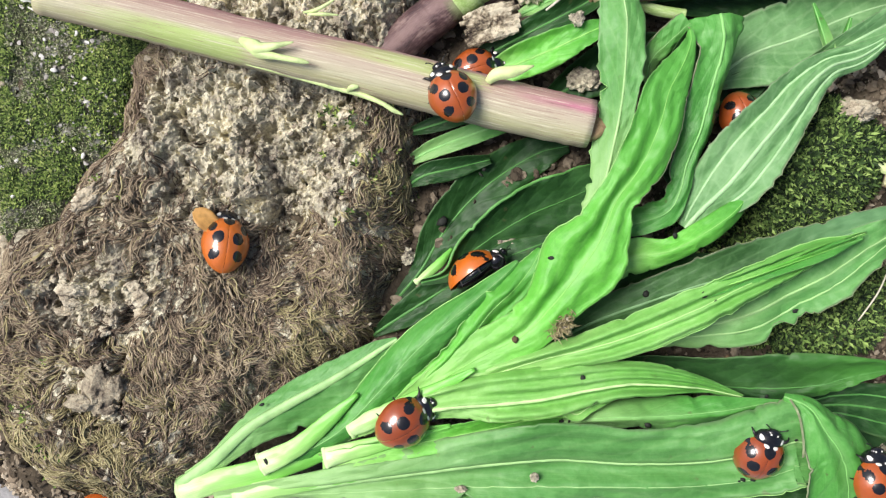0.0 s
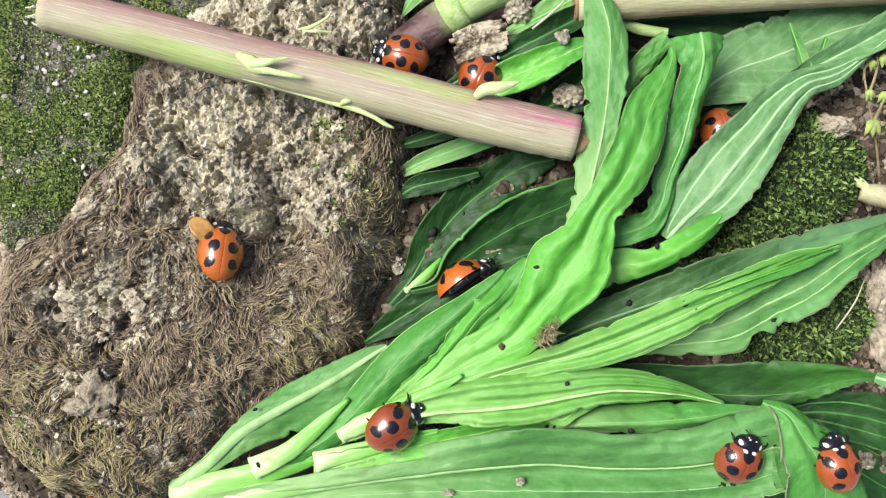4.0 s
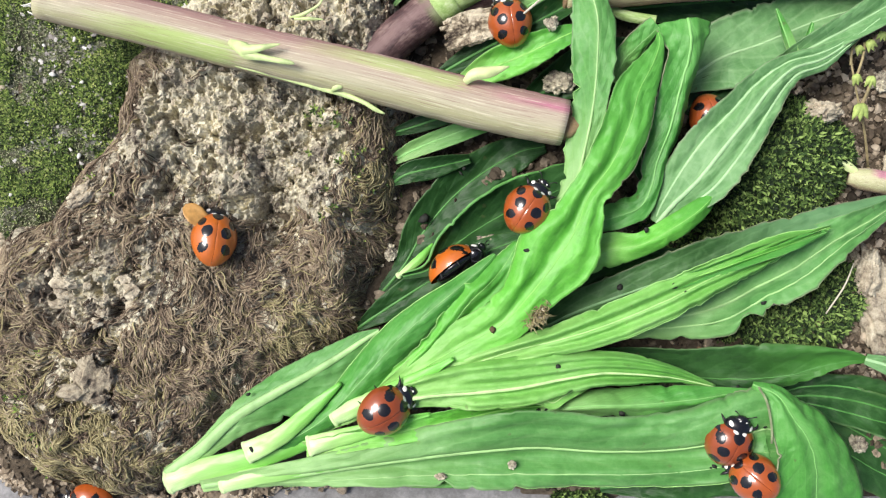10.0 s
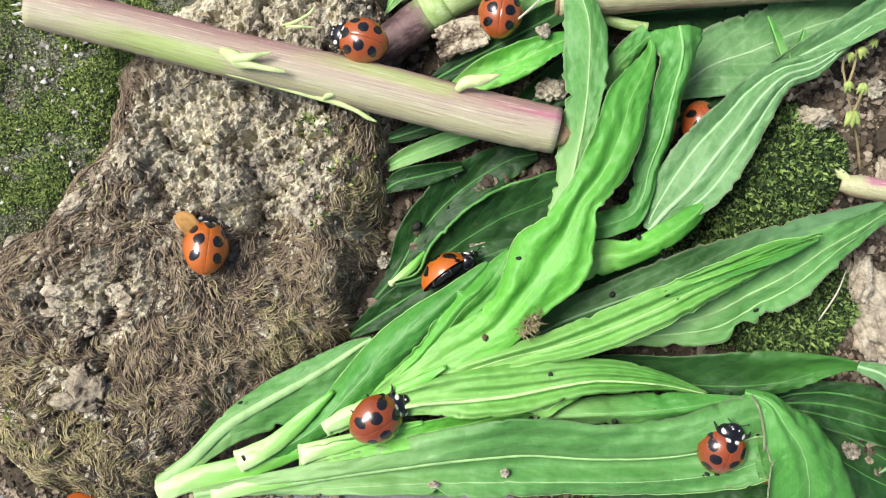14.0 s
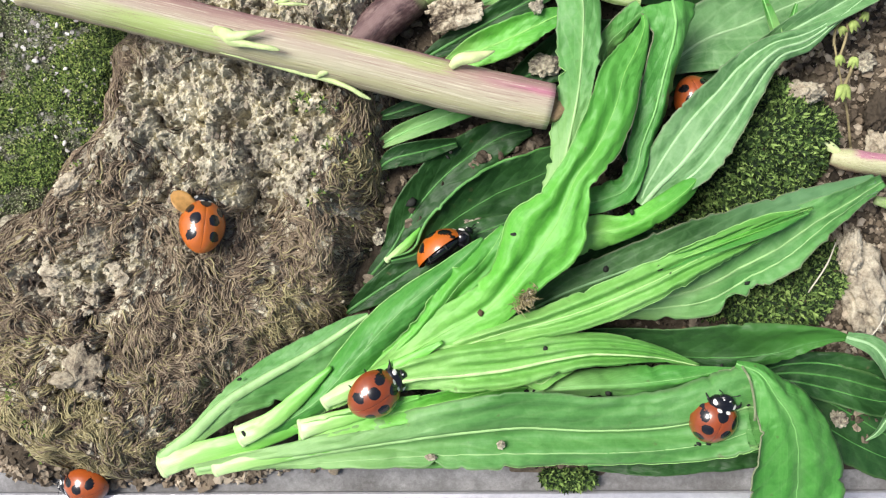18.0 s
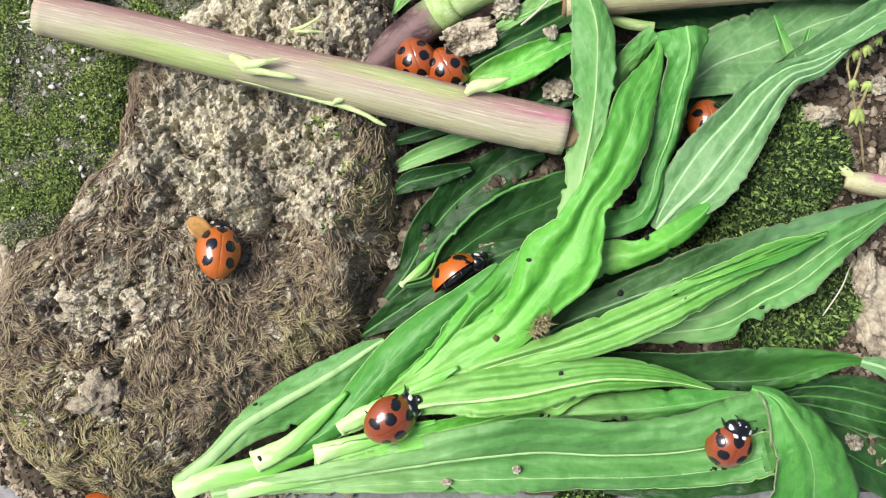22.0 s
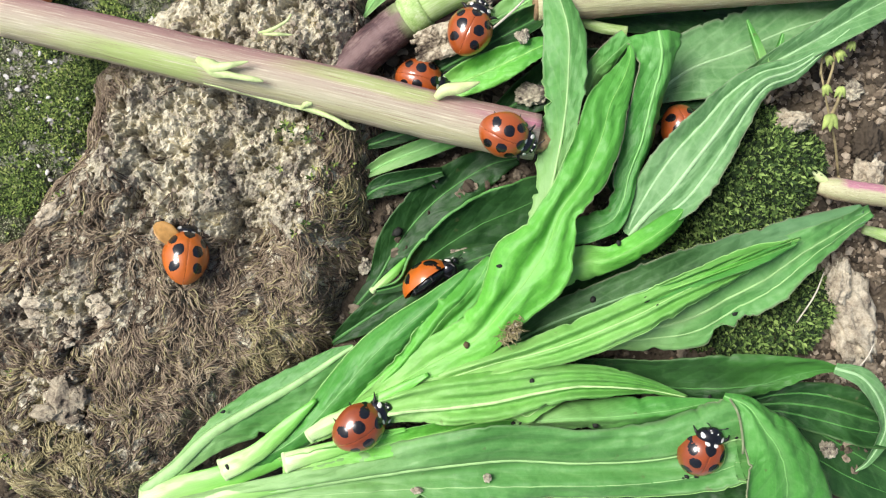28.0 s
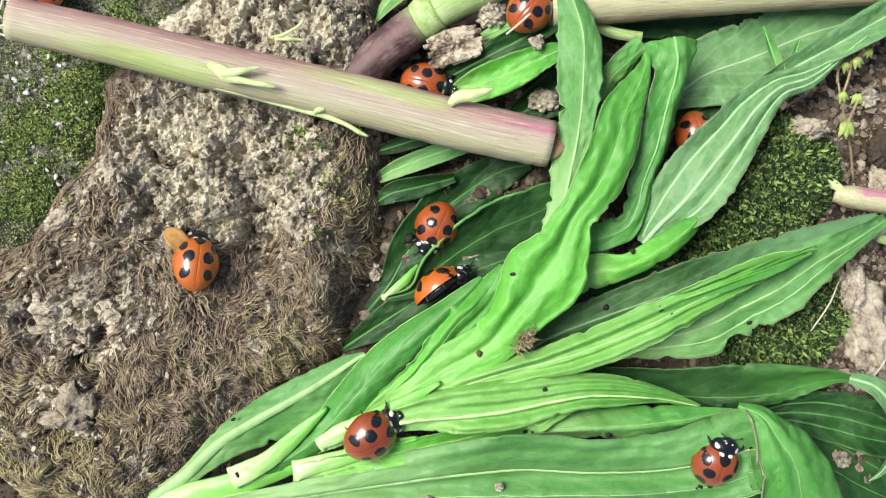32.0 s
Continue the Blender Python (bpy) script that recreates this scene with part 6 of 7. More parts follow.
leaf("upright pale green leaf in front of the stem end", [(12.2, 1.5, 11.4, 0.82), (14, 5, 12, 1.28, 8), (15.1, 8.7, 12.4, 1.56, 10), (15.8, 12.6, 12.8, 2.12, 12), (16.5, 16.2, 13, 2.03, 14), (16.9, 19.8, 13, 2.36, 14), (17.1, 23.9, 12.8, 2.71, 12), (17.2, 27.6, 12.5, 2.66, 8), (16.6, 31.2, 12.2, 2.01, 4), (15.6, 34.5, 11.8, 1.07), (14.9, 36.7, 11.4, 0.25)], LEAF_SILVER, seed=39, cup=0.1, teeth=0.5, wave=0.3, fold=-0.45, mid=0.2, rib_width=0.2, nicks=((-1, 0.52, 0.9, 0.012), (-1, 0.36, 0.7, 0.01), (-1, 0.2, 0.5, 0.012)), hem=((-1, 0.055, 0.1, 0.6, LEAF_EDGE),))

# ---- dirt on the leaves ----
for k, (x, y, z, r) in enumerate([
    (9.1, -0.6, 13.25, 0.5),
    (24.1, 2.2, 10.5, 0.5),
    (27, -4.7, 12.87, 0.42),
    (13.1, -14.9, 11.95, 0.62),
    (21.2, -20.7, 10, 0.45),
    (11, -20.6, 8.96, 0.33),
    (11.9, -20.4, 9.25, 0.36),
    (32.2, -26.8, 11.33, 0.3),
    (33.4, -26.7, 11.38, 0.34),
    (36.9, -18.2, 12.96, 0.28),
    (38, -21.7, 12.34, 0.3),
    (5, -10.3, 11.85, 0.42),
    (31.5, -13.1, 7.18, 0.75),
    (32.2, -13.5, 7.2, 0.5),
    (39.1, -6.8, 8.86, 0.42),
    (-25.7, -18.9, 8.95, 0.36),
    (-25, -25.7, 9.73, 0.4),
    (21.5, -5, 6.92, 0.45),
    (1, 9.9, 3.9, 0.34),
    (1.4, 10.5, 3.99, 0.34),
    (-3.9, 3.8, 3.46, 0.7),
    (28.3, -5.5, 12.79, 0.24),
    (36.5, -17.6, 7.12, 0.3),
    (10.4, -21, 8.9, 0.24),
    (31.8, -27, 11.3, 0.22),
]):
    v, f = lumps([(0, 0, 0)], [r * 0.75], 300 + k, 0.35, 0.25)
    speck = link_mesh("dirt_speck", v * (1, 0.6 + 0.5 * (k % 3) / 2, 1), f, LIVER if k in (11, 12) else SPECK)
    speck.rotation_euler = (0, 0, 1.7 * k)
    speck.location = Vector((x, y, z + 0.03)) * MM
    tagged(speck, "tiny dark speck of dirt on a leaf", "dirt", "dirt specks on the leaves")
tuft = thing("moss_tuft", "small dry brown moss tuft stuck to a leaf", "moss", at=(10.4, -8.6, 12.5))
e = np.random.default_rng(77)
k = np.linspace(0, 1, 6)
n = 150
ang = e.uniform(0, 6.28, n)[:, None] + e.normal(0, 2.2, n)[:, None] * k
st = e.uniform(0.5, 1.3, n)[:, None] / 5
lean = e.normal(0, 0.75, n)[:, None]
q = np.stack([0.7 * lean + e.normal(0, 0.3, n)[:, None] + np.cumsum(np.cos(ang) * st, 1), 0.8 * lean + e.normal(0, 0.3, n)[:, None] + np.cumsum(np.sin(ang) * st, 1), 0.1 + e.uniform(0.2, 1.1, n)[:, None] * np.sin(k * 2.4)], -1)
t_ = link_mesh("moss_fibres", *strands(q, e.uniform(0.05, 0.09, n)), OLIVE_FIBRE, tuft)
tagged(t_, kind="stuff")
t_ = link_mesh("crumbs", *lumps(e.normal(0, 0.6, (14, 3)) * (1, 0.7, 0.3) + (0, 0, 0.3), e.uniform(0.12, 0.3, 14), 5), CRUMB, tuft, smooth=False)
tagged(t_, kind="stuff")



# ---- beetles ----
def dome(x, y):
    """Height of a wing case over the base, in mm."""
    yy = (y + 0.75) / (3.05 if y > -0.75 else 3.2)
    xx = x / (2.85 - 0.12 * max(0.0, -(y + 0.75)))
    return 0.75 + 2.45 * max(0.0, 1 - xx * xx - yy * yy) ** 0.55


def elytron(sign):
    verts, faces = [], []
    rings, n = 12, 22
    for i in range(rings + 1):
        r = math.sin(i / rings * math.pi / 2)
        for j in range(n + 1):
            a = -math.pi / 2 + math.pi * j / n
            y = -0.75 + (3.05 if math.sin(a) > 0 else 3.2) * r * math.sin(a)
            x = (2.85 - 0.12 * max(0.0, -(y + 0.75))) * r * math.cos(a)
            verts.append((sign * (x + 0.012), y, dome(x, y) - 0.05 * math.exp(-(x / 0.09) ** 2)))
    for i in range(rings):
        for j in range(n):
            q = (i * (n + 1) + j, (i + 1) * (n + 1) + j, (i + 1) * (n + 1) + j + 1, i * (n + 1) + j + 1)
            faces.append(q if sign > 0 else q[::-1])
    return verts, faces


def patch(cx, cy, rx, ry, height, lift=0.035, rings=3, n=14, seed=0):
    """A rounded mark that follows a surface."""
    e = np.random.default_rng(seed)
    k = 1 + 0.04 * e.normal(size=n)
    verts, faces = [(cx, cy, height(cx, cy) + lift)], []
    for i in range(1, rings + 1):
        for j in range(n):
            a = 2 * math.pi * j / n
            s = i / rings * k[j]
            x, y = cx + rx * s * math.cos(a), cy + ry * s * math.sin(a)
            verts.append((x, y, height(x, y) + lift * (1 if i < rings else 0.2)))
    faces += [(0, 1 + j, 1 + (j + 1) % n) for j in range(n)]
    for i in range(rings - 1):
        for j in range(n):
            a, b = 1 + i * n + j, 1 + i * n + (j + 1) % n
            faces.append((a, a + n, b + n, b))
    return verts, faces


def ball(c, r, nu=14, nv=9, power=1.0):
    verts, faces = [], []
    for i in range(nv + 1):
        t = math.pi * i / nv
        for j in range(nu):
            a = 2 * math.pi * j / nu
            verts.append((c[0] + r[0] * math.sin(t) ** power * math.cos(a), c[1] + r[1] * math.sin(t) ** power * math.sin(a), c[2] + r[2] * math.cos(t)))
    for i in range(nv):
        for j in range(nu):
            faces.append((i * nu + j, (i + 1) * nu + j, (i + 1) * nu + (j + 1) % nu, i * nu + (j + 1) % nu))
    return verts, faces


def collar(x, y):
    return 0.55 + 1.3 * max(0.0, 1 - (x / 1.72) ** 2 - ((y - 1.95) / 1.2) ** 2) ** 0.5


LEGS = [(1.0, 1.5, 42), (1.2, -0.1, -5), (1.0, -1.5, -42)]


def build_beetle(label, shell, spots, wing=False):
    t = thing("ladybird", label, "ladybird", "red spotted ladybirds on the leaves and soil")
    link_mesh("body", *ball((0, -0.6, 0.6), (2.4, 2.75, 0.85)), BLACK, t, "black underside")
    for s in (1, -1):
        link_mesh("wing_case", *elytron(s), shell, t)
    for k, (x, y, rx, ry) in enumerate(spots):
        link_mesh("spot", *patch(x, y, rx * 1.1, ry * 1.1, dome, seed=k), BLACK, t, "black spot")
    for s in (1, -1):
        link_mesh("pale_mark", *patch(s * 0.52, 1.82, 0.3, 0.15, lambda x, y: dome(x, y) + 0.04, seed=9), WHITE, t, "white mark")
    v, f = ball((0, 1.95, 0.55), (1.72, 1.2, 1.3), 24, 14)
    pro = link_mesh("pronotum", v, f, BLACK, t, "glossy black neck shield")
    for s in (1, -1):
        link_mesh("cheek_mark", *patch(s * 1.2, 2.4, 0.24, 0.26, collar, 0.05, seed=3), WHITE, pro, "white corner mark")
    v, f = ball((0, 3.0, 0.8), (0.82, 0.55, 0.55))
    head = link_mesh("head", v, f, BLACK, t, "small black head")
    for s in (1, -1):
        link_mesh("eye", *ball((s * 0.7, 3.1, 0.9), (0.18, 0.2, 0.2), 10, 6), BLACK, head)
        link_mesh("brow_mark", *ball((s * 0.36, 3.05, 1.26), (0.13, 0.12, 0.08), 10, 6), WHITE, head, "white dot")
        v, f, u = tube(spline([(s * 0.5, 3.4, 0.75, 0.06), (s * 0.85, 3.75, 0.9, 0.05), (s * 1.2, 3.95, 0.85, 0.08), (s * 1.35, 3.96, 0.8, 0.05)], 10), 6)
        link_mesh("antenna", v, f, LEG, head)
    for s in (1, -1):
        for x, y, a in LEGS:
            d = (math.cos(radians(a)) * s, math.sin(radians(a)))
            pts = [(0, 0, 0, 0.18), (d[0] * 1.0, d[1] * 1.0, 0.15, 0.2), (d[0] * 1.45, d[1] * 1.45, -0.05, 0.12), (d[0] * 1.6, d[1] * 1.6, -0.45, 0.07), (d[0] * 1.72, d[1] * 1.72, -0.6, 0.04)]
            v, f, u = tube(spline(pts, 14), 7)
            leg = link_mesh("leg", v, f, LEG, t)
            leg.location = Vector((s * x, y, 0.65)) * MM
    if wing:
        p = [(-1.5, 0.7, 1.6, 0.9), (-2.6, 1.2, 1.9, 1.1), (-3.5, 1.7, 1.9, 0.95), (-4.2, 2.1, 1.8, 0.3)]
        v, f, u, top = blade(p, 16, 7, 0.1, wave=0.05, thick=0.06)
        link_mesh("hind_wing", v, f, WING, t, "unfolded amber hind wing", uv=u)
    return t


SEVEN = [(0, 1.4, 0.62, 0.6), (1.9, 0.7, 0.5, 0.66), (-1.9, 0.7, 0.5, 0.66), (1.15, -0.7, 0.62, 0.62), (-1.15, -0.7, 0.62, 0.62), (1.45, -2.45, 0.6, 0.5), (-1.45, -2.45, 0.6, 0.5)]
red = build_beetle("glossy red ladybird with black spots, walking", SHELL, SEVEN)
beetles = {"wanderer": red}
for key, label in (("stem", "red spotted ladybird walking behind the thick stalk"), ("hidden", "red spotted ladybird half hidden behind the stalk"),
                   ("right", "red spotted ladybird walking on the folded leaf"), 
                   ("behind the stalk end", "brownish red ladybird tucked behind the torn stalk end"), ("behind the broad leaf", "red ladybird half hidden behind the veined leaf"),
                   ("at the slab edge", "red ladybird at the edge of the concrete slab")):
    beetles[key] = tagged(copy_thing(red, pose(0, 0, 0)), label)
beetles["resting on the clod"] = build_beetle("orange ladybird with an unfolded wing resting on the clod", SHELL_PALE, SEVEN, True)


def resize(beetle, size):
    """The whole beetle larger or smaller, part by part."""
    k = Matrix.Diagonal((*size, 1.0))
    for o in beetle.children_recursive:
        o.data.transform(k)
        o.location = k @ o.location


beetles["on the wide leaf"] = build_beetle("brownish red ladybird resting with its head raised on the wide leaf", SHELL_DARK, SEVEN)
beetles["on the cut leaf bases"] = build_beetle("brownish red spotted ladybird resting on the leaf bases", SHELL_DARK, SEVEN)
beetles["tilted under the leaf"] = build_beetle("orange-red ladybird tipped on its side under the leaf", SHELL_PALE, SEVEN)
resize(beetles["on the cut leaf bases"], (1.12, 1.12, 1.1))
resize(beetles["tilted under the leaf"], (1.12, 1.14, 1.1))
resize(beetles["on the wide leaf"], (1.06, 1.0, 1.02))
resize(beetles["resting on the clod"], (1.02, 1.16, 1.06))


def stride(beetle, spans):
    """Legs swing in two alternating threes while the beetle walks."""
    legs = [o for o in beetle.children if o.name.startswith("leg")]
    for k, leg in enumerate(legs):
        at = leg.location
        rows, sign = [(0, pose(*at))], 1 if k % 2 == 0 else -1
        for a, b in spans:
            for i in range(int((b - a) / 0.2)):
                if a + i * 0.2 > rows[-1][0] + 0.05:
                    rows.append((a + i * 0.2, pose(*at, 0, 0, 14 * sign * (1 if i % 2 else -1))))
        rows = [r for r in rows if r[0] < 31.9] + [(32, pose(*at))]
        walk(leg, rows)


def motions():
    beetles['resting on the clod'].matrix_basis = pose(-0.03060, 0.00121, 0.00830, -24.0, 21.0, -9.0)
    beetles['tilted under the leaf'].matrix_basis = pose(0.00142, -0.00279, 0.00800, -172.2, -80.2, 118.0)
    beetles['on the cut leaf bases'].matrix_basis = pose(-0.00786, -0.01972, 0.01071, -9.4, 22.2, -62.0)
    beetles['on the wide leaf'].matrix_basis = pose(0.03405, -0.02275, 0.01160, 29.8, 5.6, -16.0)
    beetles['behind the broad leaf'].matrix_basis = pose(0.03405, 0.01668, 0.00380, 0.0, -0.0, -160.0)
    beetles['behind the stalk end'].matrix_basis = pose(-0.05130, 0.03383, 0.00600, 3.4, 21.8, 115.0)
    beetles['at the slab edge'].matrix_basis = pose(-0.04911, -0.03418, 0.00100, -10.2, -25.8, 100.0)
    walk(beetles['stem'], [
        (0, pose(-0.00294, 0.01863, 0.01409, -2.0, 4.7, 25.0)),
        (0.4, pose(-0.00299, 0.01924, 0.01407, -1.6, 3.0, 20.0)),
        (0.8, pose(-0.00395, 0.02095, 0.01360, -5.0, 2.8, 8.0)),
        (1.2, pose(-0.00220, 0.02221, 0.01280, -7.7, 2.7, 5.0)),
        (1.6, pose(-0.00261, 0.02286, 0.01200, -23.8, 6.3, -0.0)),
        (2, pose(-0.00254, 0.02433, 0.01050, -23.6, -7.2, -30.0)),
        (2.4, pose(-0.00195, 0.02618, 0.00800, -3.3, -7.4, -80.0)),
        (2.8, pose(0.00003, 0.02570, 0.00700, 0.0, -0.0, -80.0)),
        (3.2, pose(0.00092, 0.02281, 0.00600, 0.0, -0.0, -60.0)),
        (3.5, pose(0.00132, 0.02300, 0.00600, 0.0, -0.0, -30.0)),
        (4.5, pose(0.00356, 0.02538, 0.00700, 0.0, -0.0, -20.0)),
        (5.5, pose(0.00506, 0.02535, 0.00800, 0.0, 0.0, 8.0)),
        (6, pose(0.00659, 0.02585, 0.00771, 9.9, -22.5, -40.0)),
        (7, pose(0.00846, 0.02686, 0.00816, 7.5, -23.4, -30.0)),
        (8, pose(0.00888, 0.02839, 0.00810, 4.5, 13.9, -58.0)),
        (9, pose(0.00796, 0.02729, 0.00777, -9.1, -3.6, -10.0)),
        (10, pose(0.00701, 0.02921, 0.00850, 0.0, 0.0, 10.0)),
        (10.5, pose(0.00742, 0.02920, 0.00870, 0.0, 0.0, 5.0)),
        (11.1, pose(0.00713, 0.02930, 0.00880, 0.0, -0.0, -0.0)),
        (12, pose(0.00699, 0.02908, 0.00900, 0.0, 0.0, 5.0)),
        (13, pose(0.00788, 0.02924, 0.00900, 0.0, -0.0, -0.0)),
        (13.6, pose(0.00628, 0.02946, 0.00900, 0.0, -0.0, -5.0)),
        (14, pose(0.00697, 0.03103, 0.00940, 0.0, -0.0, -10.0)),
        (14.5, pose(0.00733, 0.03267, 0.00724, 24.0, -5.1, -10.0)),
        (15.2, pose(0.00565, 0.03476, 0.00881, 24.2, -3.9, 20.0)),
        (17, pose(-0.00038, 0.03994, 0.00145, 24.1, 4.5, 90.0)),
        (18.5, pose(-0.00179, 0.03195, 0.00833, 4.5, 20.8, 140.0)),
        (19.5, pose(-0.00614, 0.03354, 0.00800, 0.0, -0.0, 175.0)),
        (20, pose(-0.00275, 0.03010, 0.00800, 0.0, -0.0, 175.0)),
        (20.5, pose(-0.00217, 0.02753, 0.00800, 0.0, -0.0, 178.0)),
        (21, pose(-0.00157, 0.02698, 0.00700, 0.0, -0.0, 180.0)),
        (21.5, pose(-0.00124, 0.02382, 0.00600, 0.0, -0.0, -175.0)),
        (22, pose(-0.00048, 0.02351, 0.00600, 0.0, -0.0, -150.0)),
        (23, pose(-0.00009, 0.02330, 0.00600, 0.0, -0.0, -110.0)),
        (24, pose(0.00085, 0.02323, 0.00600, 0.0, -0.0, -105.0)),
        (25, pose(0.00179, 0.02366, 0.00600, 0.0, -0.0, -105.0)),
        (25.5, pose(0.00109, 0.02341, 0.00600, 0.0, -0.0, -105.0)),
        (27.5, pose(0.00003, 0.02339, 0.00600, 0.0, -0.0, -105.0)),
        (28, pose(-0.00004, 0.02329, 0.00600, 0.0, -0.0, -105.0)),
        (29, pose(-0.00038, 0.02329, 0.00600, 0.0, -0.0, -105.0)),
        (30, pose(-0.00041, 0.02309, 0.00600, 0.0, -0.0, -105.0)),
        (31, pose(-0.00081, 0.02326, 0.00600, 0.0, -0.0, -105.0)),
        (32, pose(-0.00096, 0.02333, 0.00600, 0.0, -0.0, -105.0))])
    stride(beetles['stem'], [(0, 3), (5.5, 9.5), (19.5, 22)])
    walk(beetles['hidden'], [
        (0, pose(0.00074, 0.02273, 0.00600, 0.0, -0.0, -70.0)),
        (1.2, pose(0.00224, 0.02307, 0.00600, 0.0, -0.0, -70.0)),
        (2, pose(0.00119, 0.02271, 0.00600, 0.0, -0.0, -70.0)),
        (2.4, pose(-0.00018, 0.02208, 0.00600, 0.0, -0.0, -30.0)),
        (2.8, pose(-0.00252, 0.02201, 0.00600, 0.0, 0.0, 20.0)),
        (3, pose(-0.00458, 0.02228, 0.00600, 0.0, 0.0, 60.0)),
        (3.2, pose(-0.00556, 0.02211, 0.00600, 0.0, 0.0, 90.0)),
        (3.5, pose(-0.00576, 0.02352, 0.00600, 0.0, 0.0, 90.0)),
        (4.2, pose(-0.00972, 0.02718, 0.00800, 0.0, 0.0, 70.0)),
        (5.5, pose(-0.01473, 0.03525, 0.00900, 0.0, 0.0, 30.0)),
        (12, pose(-0.00594, 0.03806, 0.00900, 0.0, -0.0, -30.0)),
        (20, pose(-0.00086, 0.03830, 0.00800, 0.0, -0.0, 180.0)),
        (21, pose(-0.00091, 0.03489, 0.00800, 0.0, -0.0, 175.0)),
        (21.5, pose(-0.00379, 0.02991, 0.00800, 0.0, -0.0, 172.0)),
        (22, pose(-0.00466, 0.02465, 0.00600, 0.0, -0.0, -160.0)),
        (22.5, pose(-0.00380, 0.02351, 0.00600, 0.0, -0.0, -120.0)),
        (23, pose(-0.00230, 0.02317, 0.00600, 0.0, -0.0, -100.0)),
        (24, pose(-0.00106, 0.02302, 0.00600, 0.0, -0.0, -100.0)),
        (25, pose(-0.00025, 0.02353, 0.00600, 0.0, -0.0, -100.0)),
        (25.5, pose(-0.00094, 0.02336, 0.00600, 0.0, -0.0, -100.0)),
        (26.5, pose(0.00151, 0.02694, 0.00800, 0.0, -0.0, -30.0)),
        (27.5, pose(0.00535, 0.02908, 0.01000, 0.0, -0.0, -20.0)),
        (28, pose(0.00594, 0.02933, 0.01000, 0.0, -0.0, -25.0)),
        (28.5, pose(0.00754, 0.02997, 0.00900, 0.0, -0.0, -50.0)),
        (29, pose(0.00902, 0.03066, 0.00860, 0.0, -0.0, -60.0)),
        (29.6, pose(0.01002, 0.03076, 0.00860, 0.0, -0.0, -50.0)),
        (30, pose(0.01033, 0.03113, 0.00860, 0.0, -0.0, -40.0)),
        (30.6, pose(0.01010, 0.03176, 0.00860, 0.0, -0.0, -50.0)),
        (31.3, pose(0.01117, 0.03180, 0.00860, 0.0, -0.0, -50.0)),
        (32, pose(0.01193, 0.03287, 0.00860, 0.0, -0.0, -45.0))])
    stride(beetles['hidden'], [(2, 4.5), (20.5, 23), (25.6, 30)])
    walk(beetles['right'], [
        (0, pose(0.04698, -0.02573, 0.01208, 3.9, 11.1, 2.0)),
        (0.5, pose(0.04741, -0.02528, 0.01193, -1.1, 14.9, 2.0)),
        (1, pose(0.04858, -0.02553, 0.01168, 2.5, 13.2, 5.0)),
        (1.5, pose(0.04846, -0.02603, 0.01173, 4.0, 10.9, 5.0)),
        (2, pose(0.04823, -0.02612, 0.01176, 5.2, 10.5, 8.0)),
        (2.5, pose(0.04799, -0.02544, 0.01182, 1.3, 14.0, 10.0)),
        (3, pose(0.04701, -0.02403, 0.01207, -3.6, 15.7, 10.0)),
        (3.5, pose(0.04541, -0.02343, 0.01245, 0.9, 11.4, 15.0)),
        (5.5, pose(0.04439, -0.02301, 0.01266, 5.0, 12.1, 15.0)),
        (5.8, pose(0.04409, -0.02283, 0.01272, 5.5, 12.3, 18.0)),
        (6.1, pose(0.04399, -0.02355, 0.01272, 3.1, 11.9, 10.0)),
        (6.4, pose(0.04138, -0.02394, 0.01321, 4.4, 6.6, 30.0)),
        (6.7, pose(0.03777, -0.02455, 0.01250, 2.5, 1.9, 50.0)),
        (7, pose(0.03757, -0.02473, 0.01250, 0.0, 0.0, 55.0)),
        (7.5, pose(0.03707, -0.02505, 0.01250, 0.0, 0.0, 50.0)),
        (8, pose(0.03821, -0.02667, 0.01200, -30.6, -3.8, 45.0)),
        (8.5, pose(0.03811, -0.02712, 0.01200, -30.7, -2.0, 48.0)),
        (9, pose(0.03783, -0.02774, 0.01200, -30.8, -0.8, 50.0)),
        (10, pose(0.03633, -0.02754, 0.01200, -30.8, -0.8, 50.0)),
        (10.9, pose(0.03619, -0.02817, 0.01220, -30.8, 0.4, 52.0)),
        (11.3, pose(0.03693, -0.02774, 0.01200, -41.9, -21.3, 60.0)),
        (11.6, pose(0.03785, -0.02772, 0.01180, -48.2, -26.0, 65.0)),
        (12, pose(0.03768, -0.02754, 0.01140, -51.1, -29.4, 65.0)),
        (12.5, pose(0.03955, -0.02764, 0.00990, -51.1, -29.4, 65.0)),
        (13, pose(0.04157, -0.02844, 0.00760, -51.1, -29.4, 65.0)),
        (13.4, pose(0.04238, -0.02823, 0.00800, -41.4, -19.7, 65.0)),
        (14, pose(0.04282, -0.02671, 0.00600, -22.1, -9.9, 60.0)),
        (15, pose(0.04300, -0.02635, 0.00250, 0.0, 0.0, 60.0)),
        (32, pose(0.04649, -0.02396, 0.00250, 0.0, 0.0, 60.0))])
    stride(beetles['right'], [(0, 8.5), (11, 13.6)])
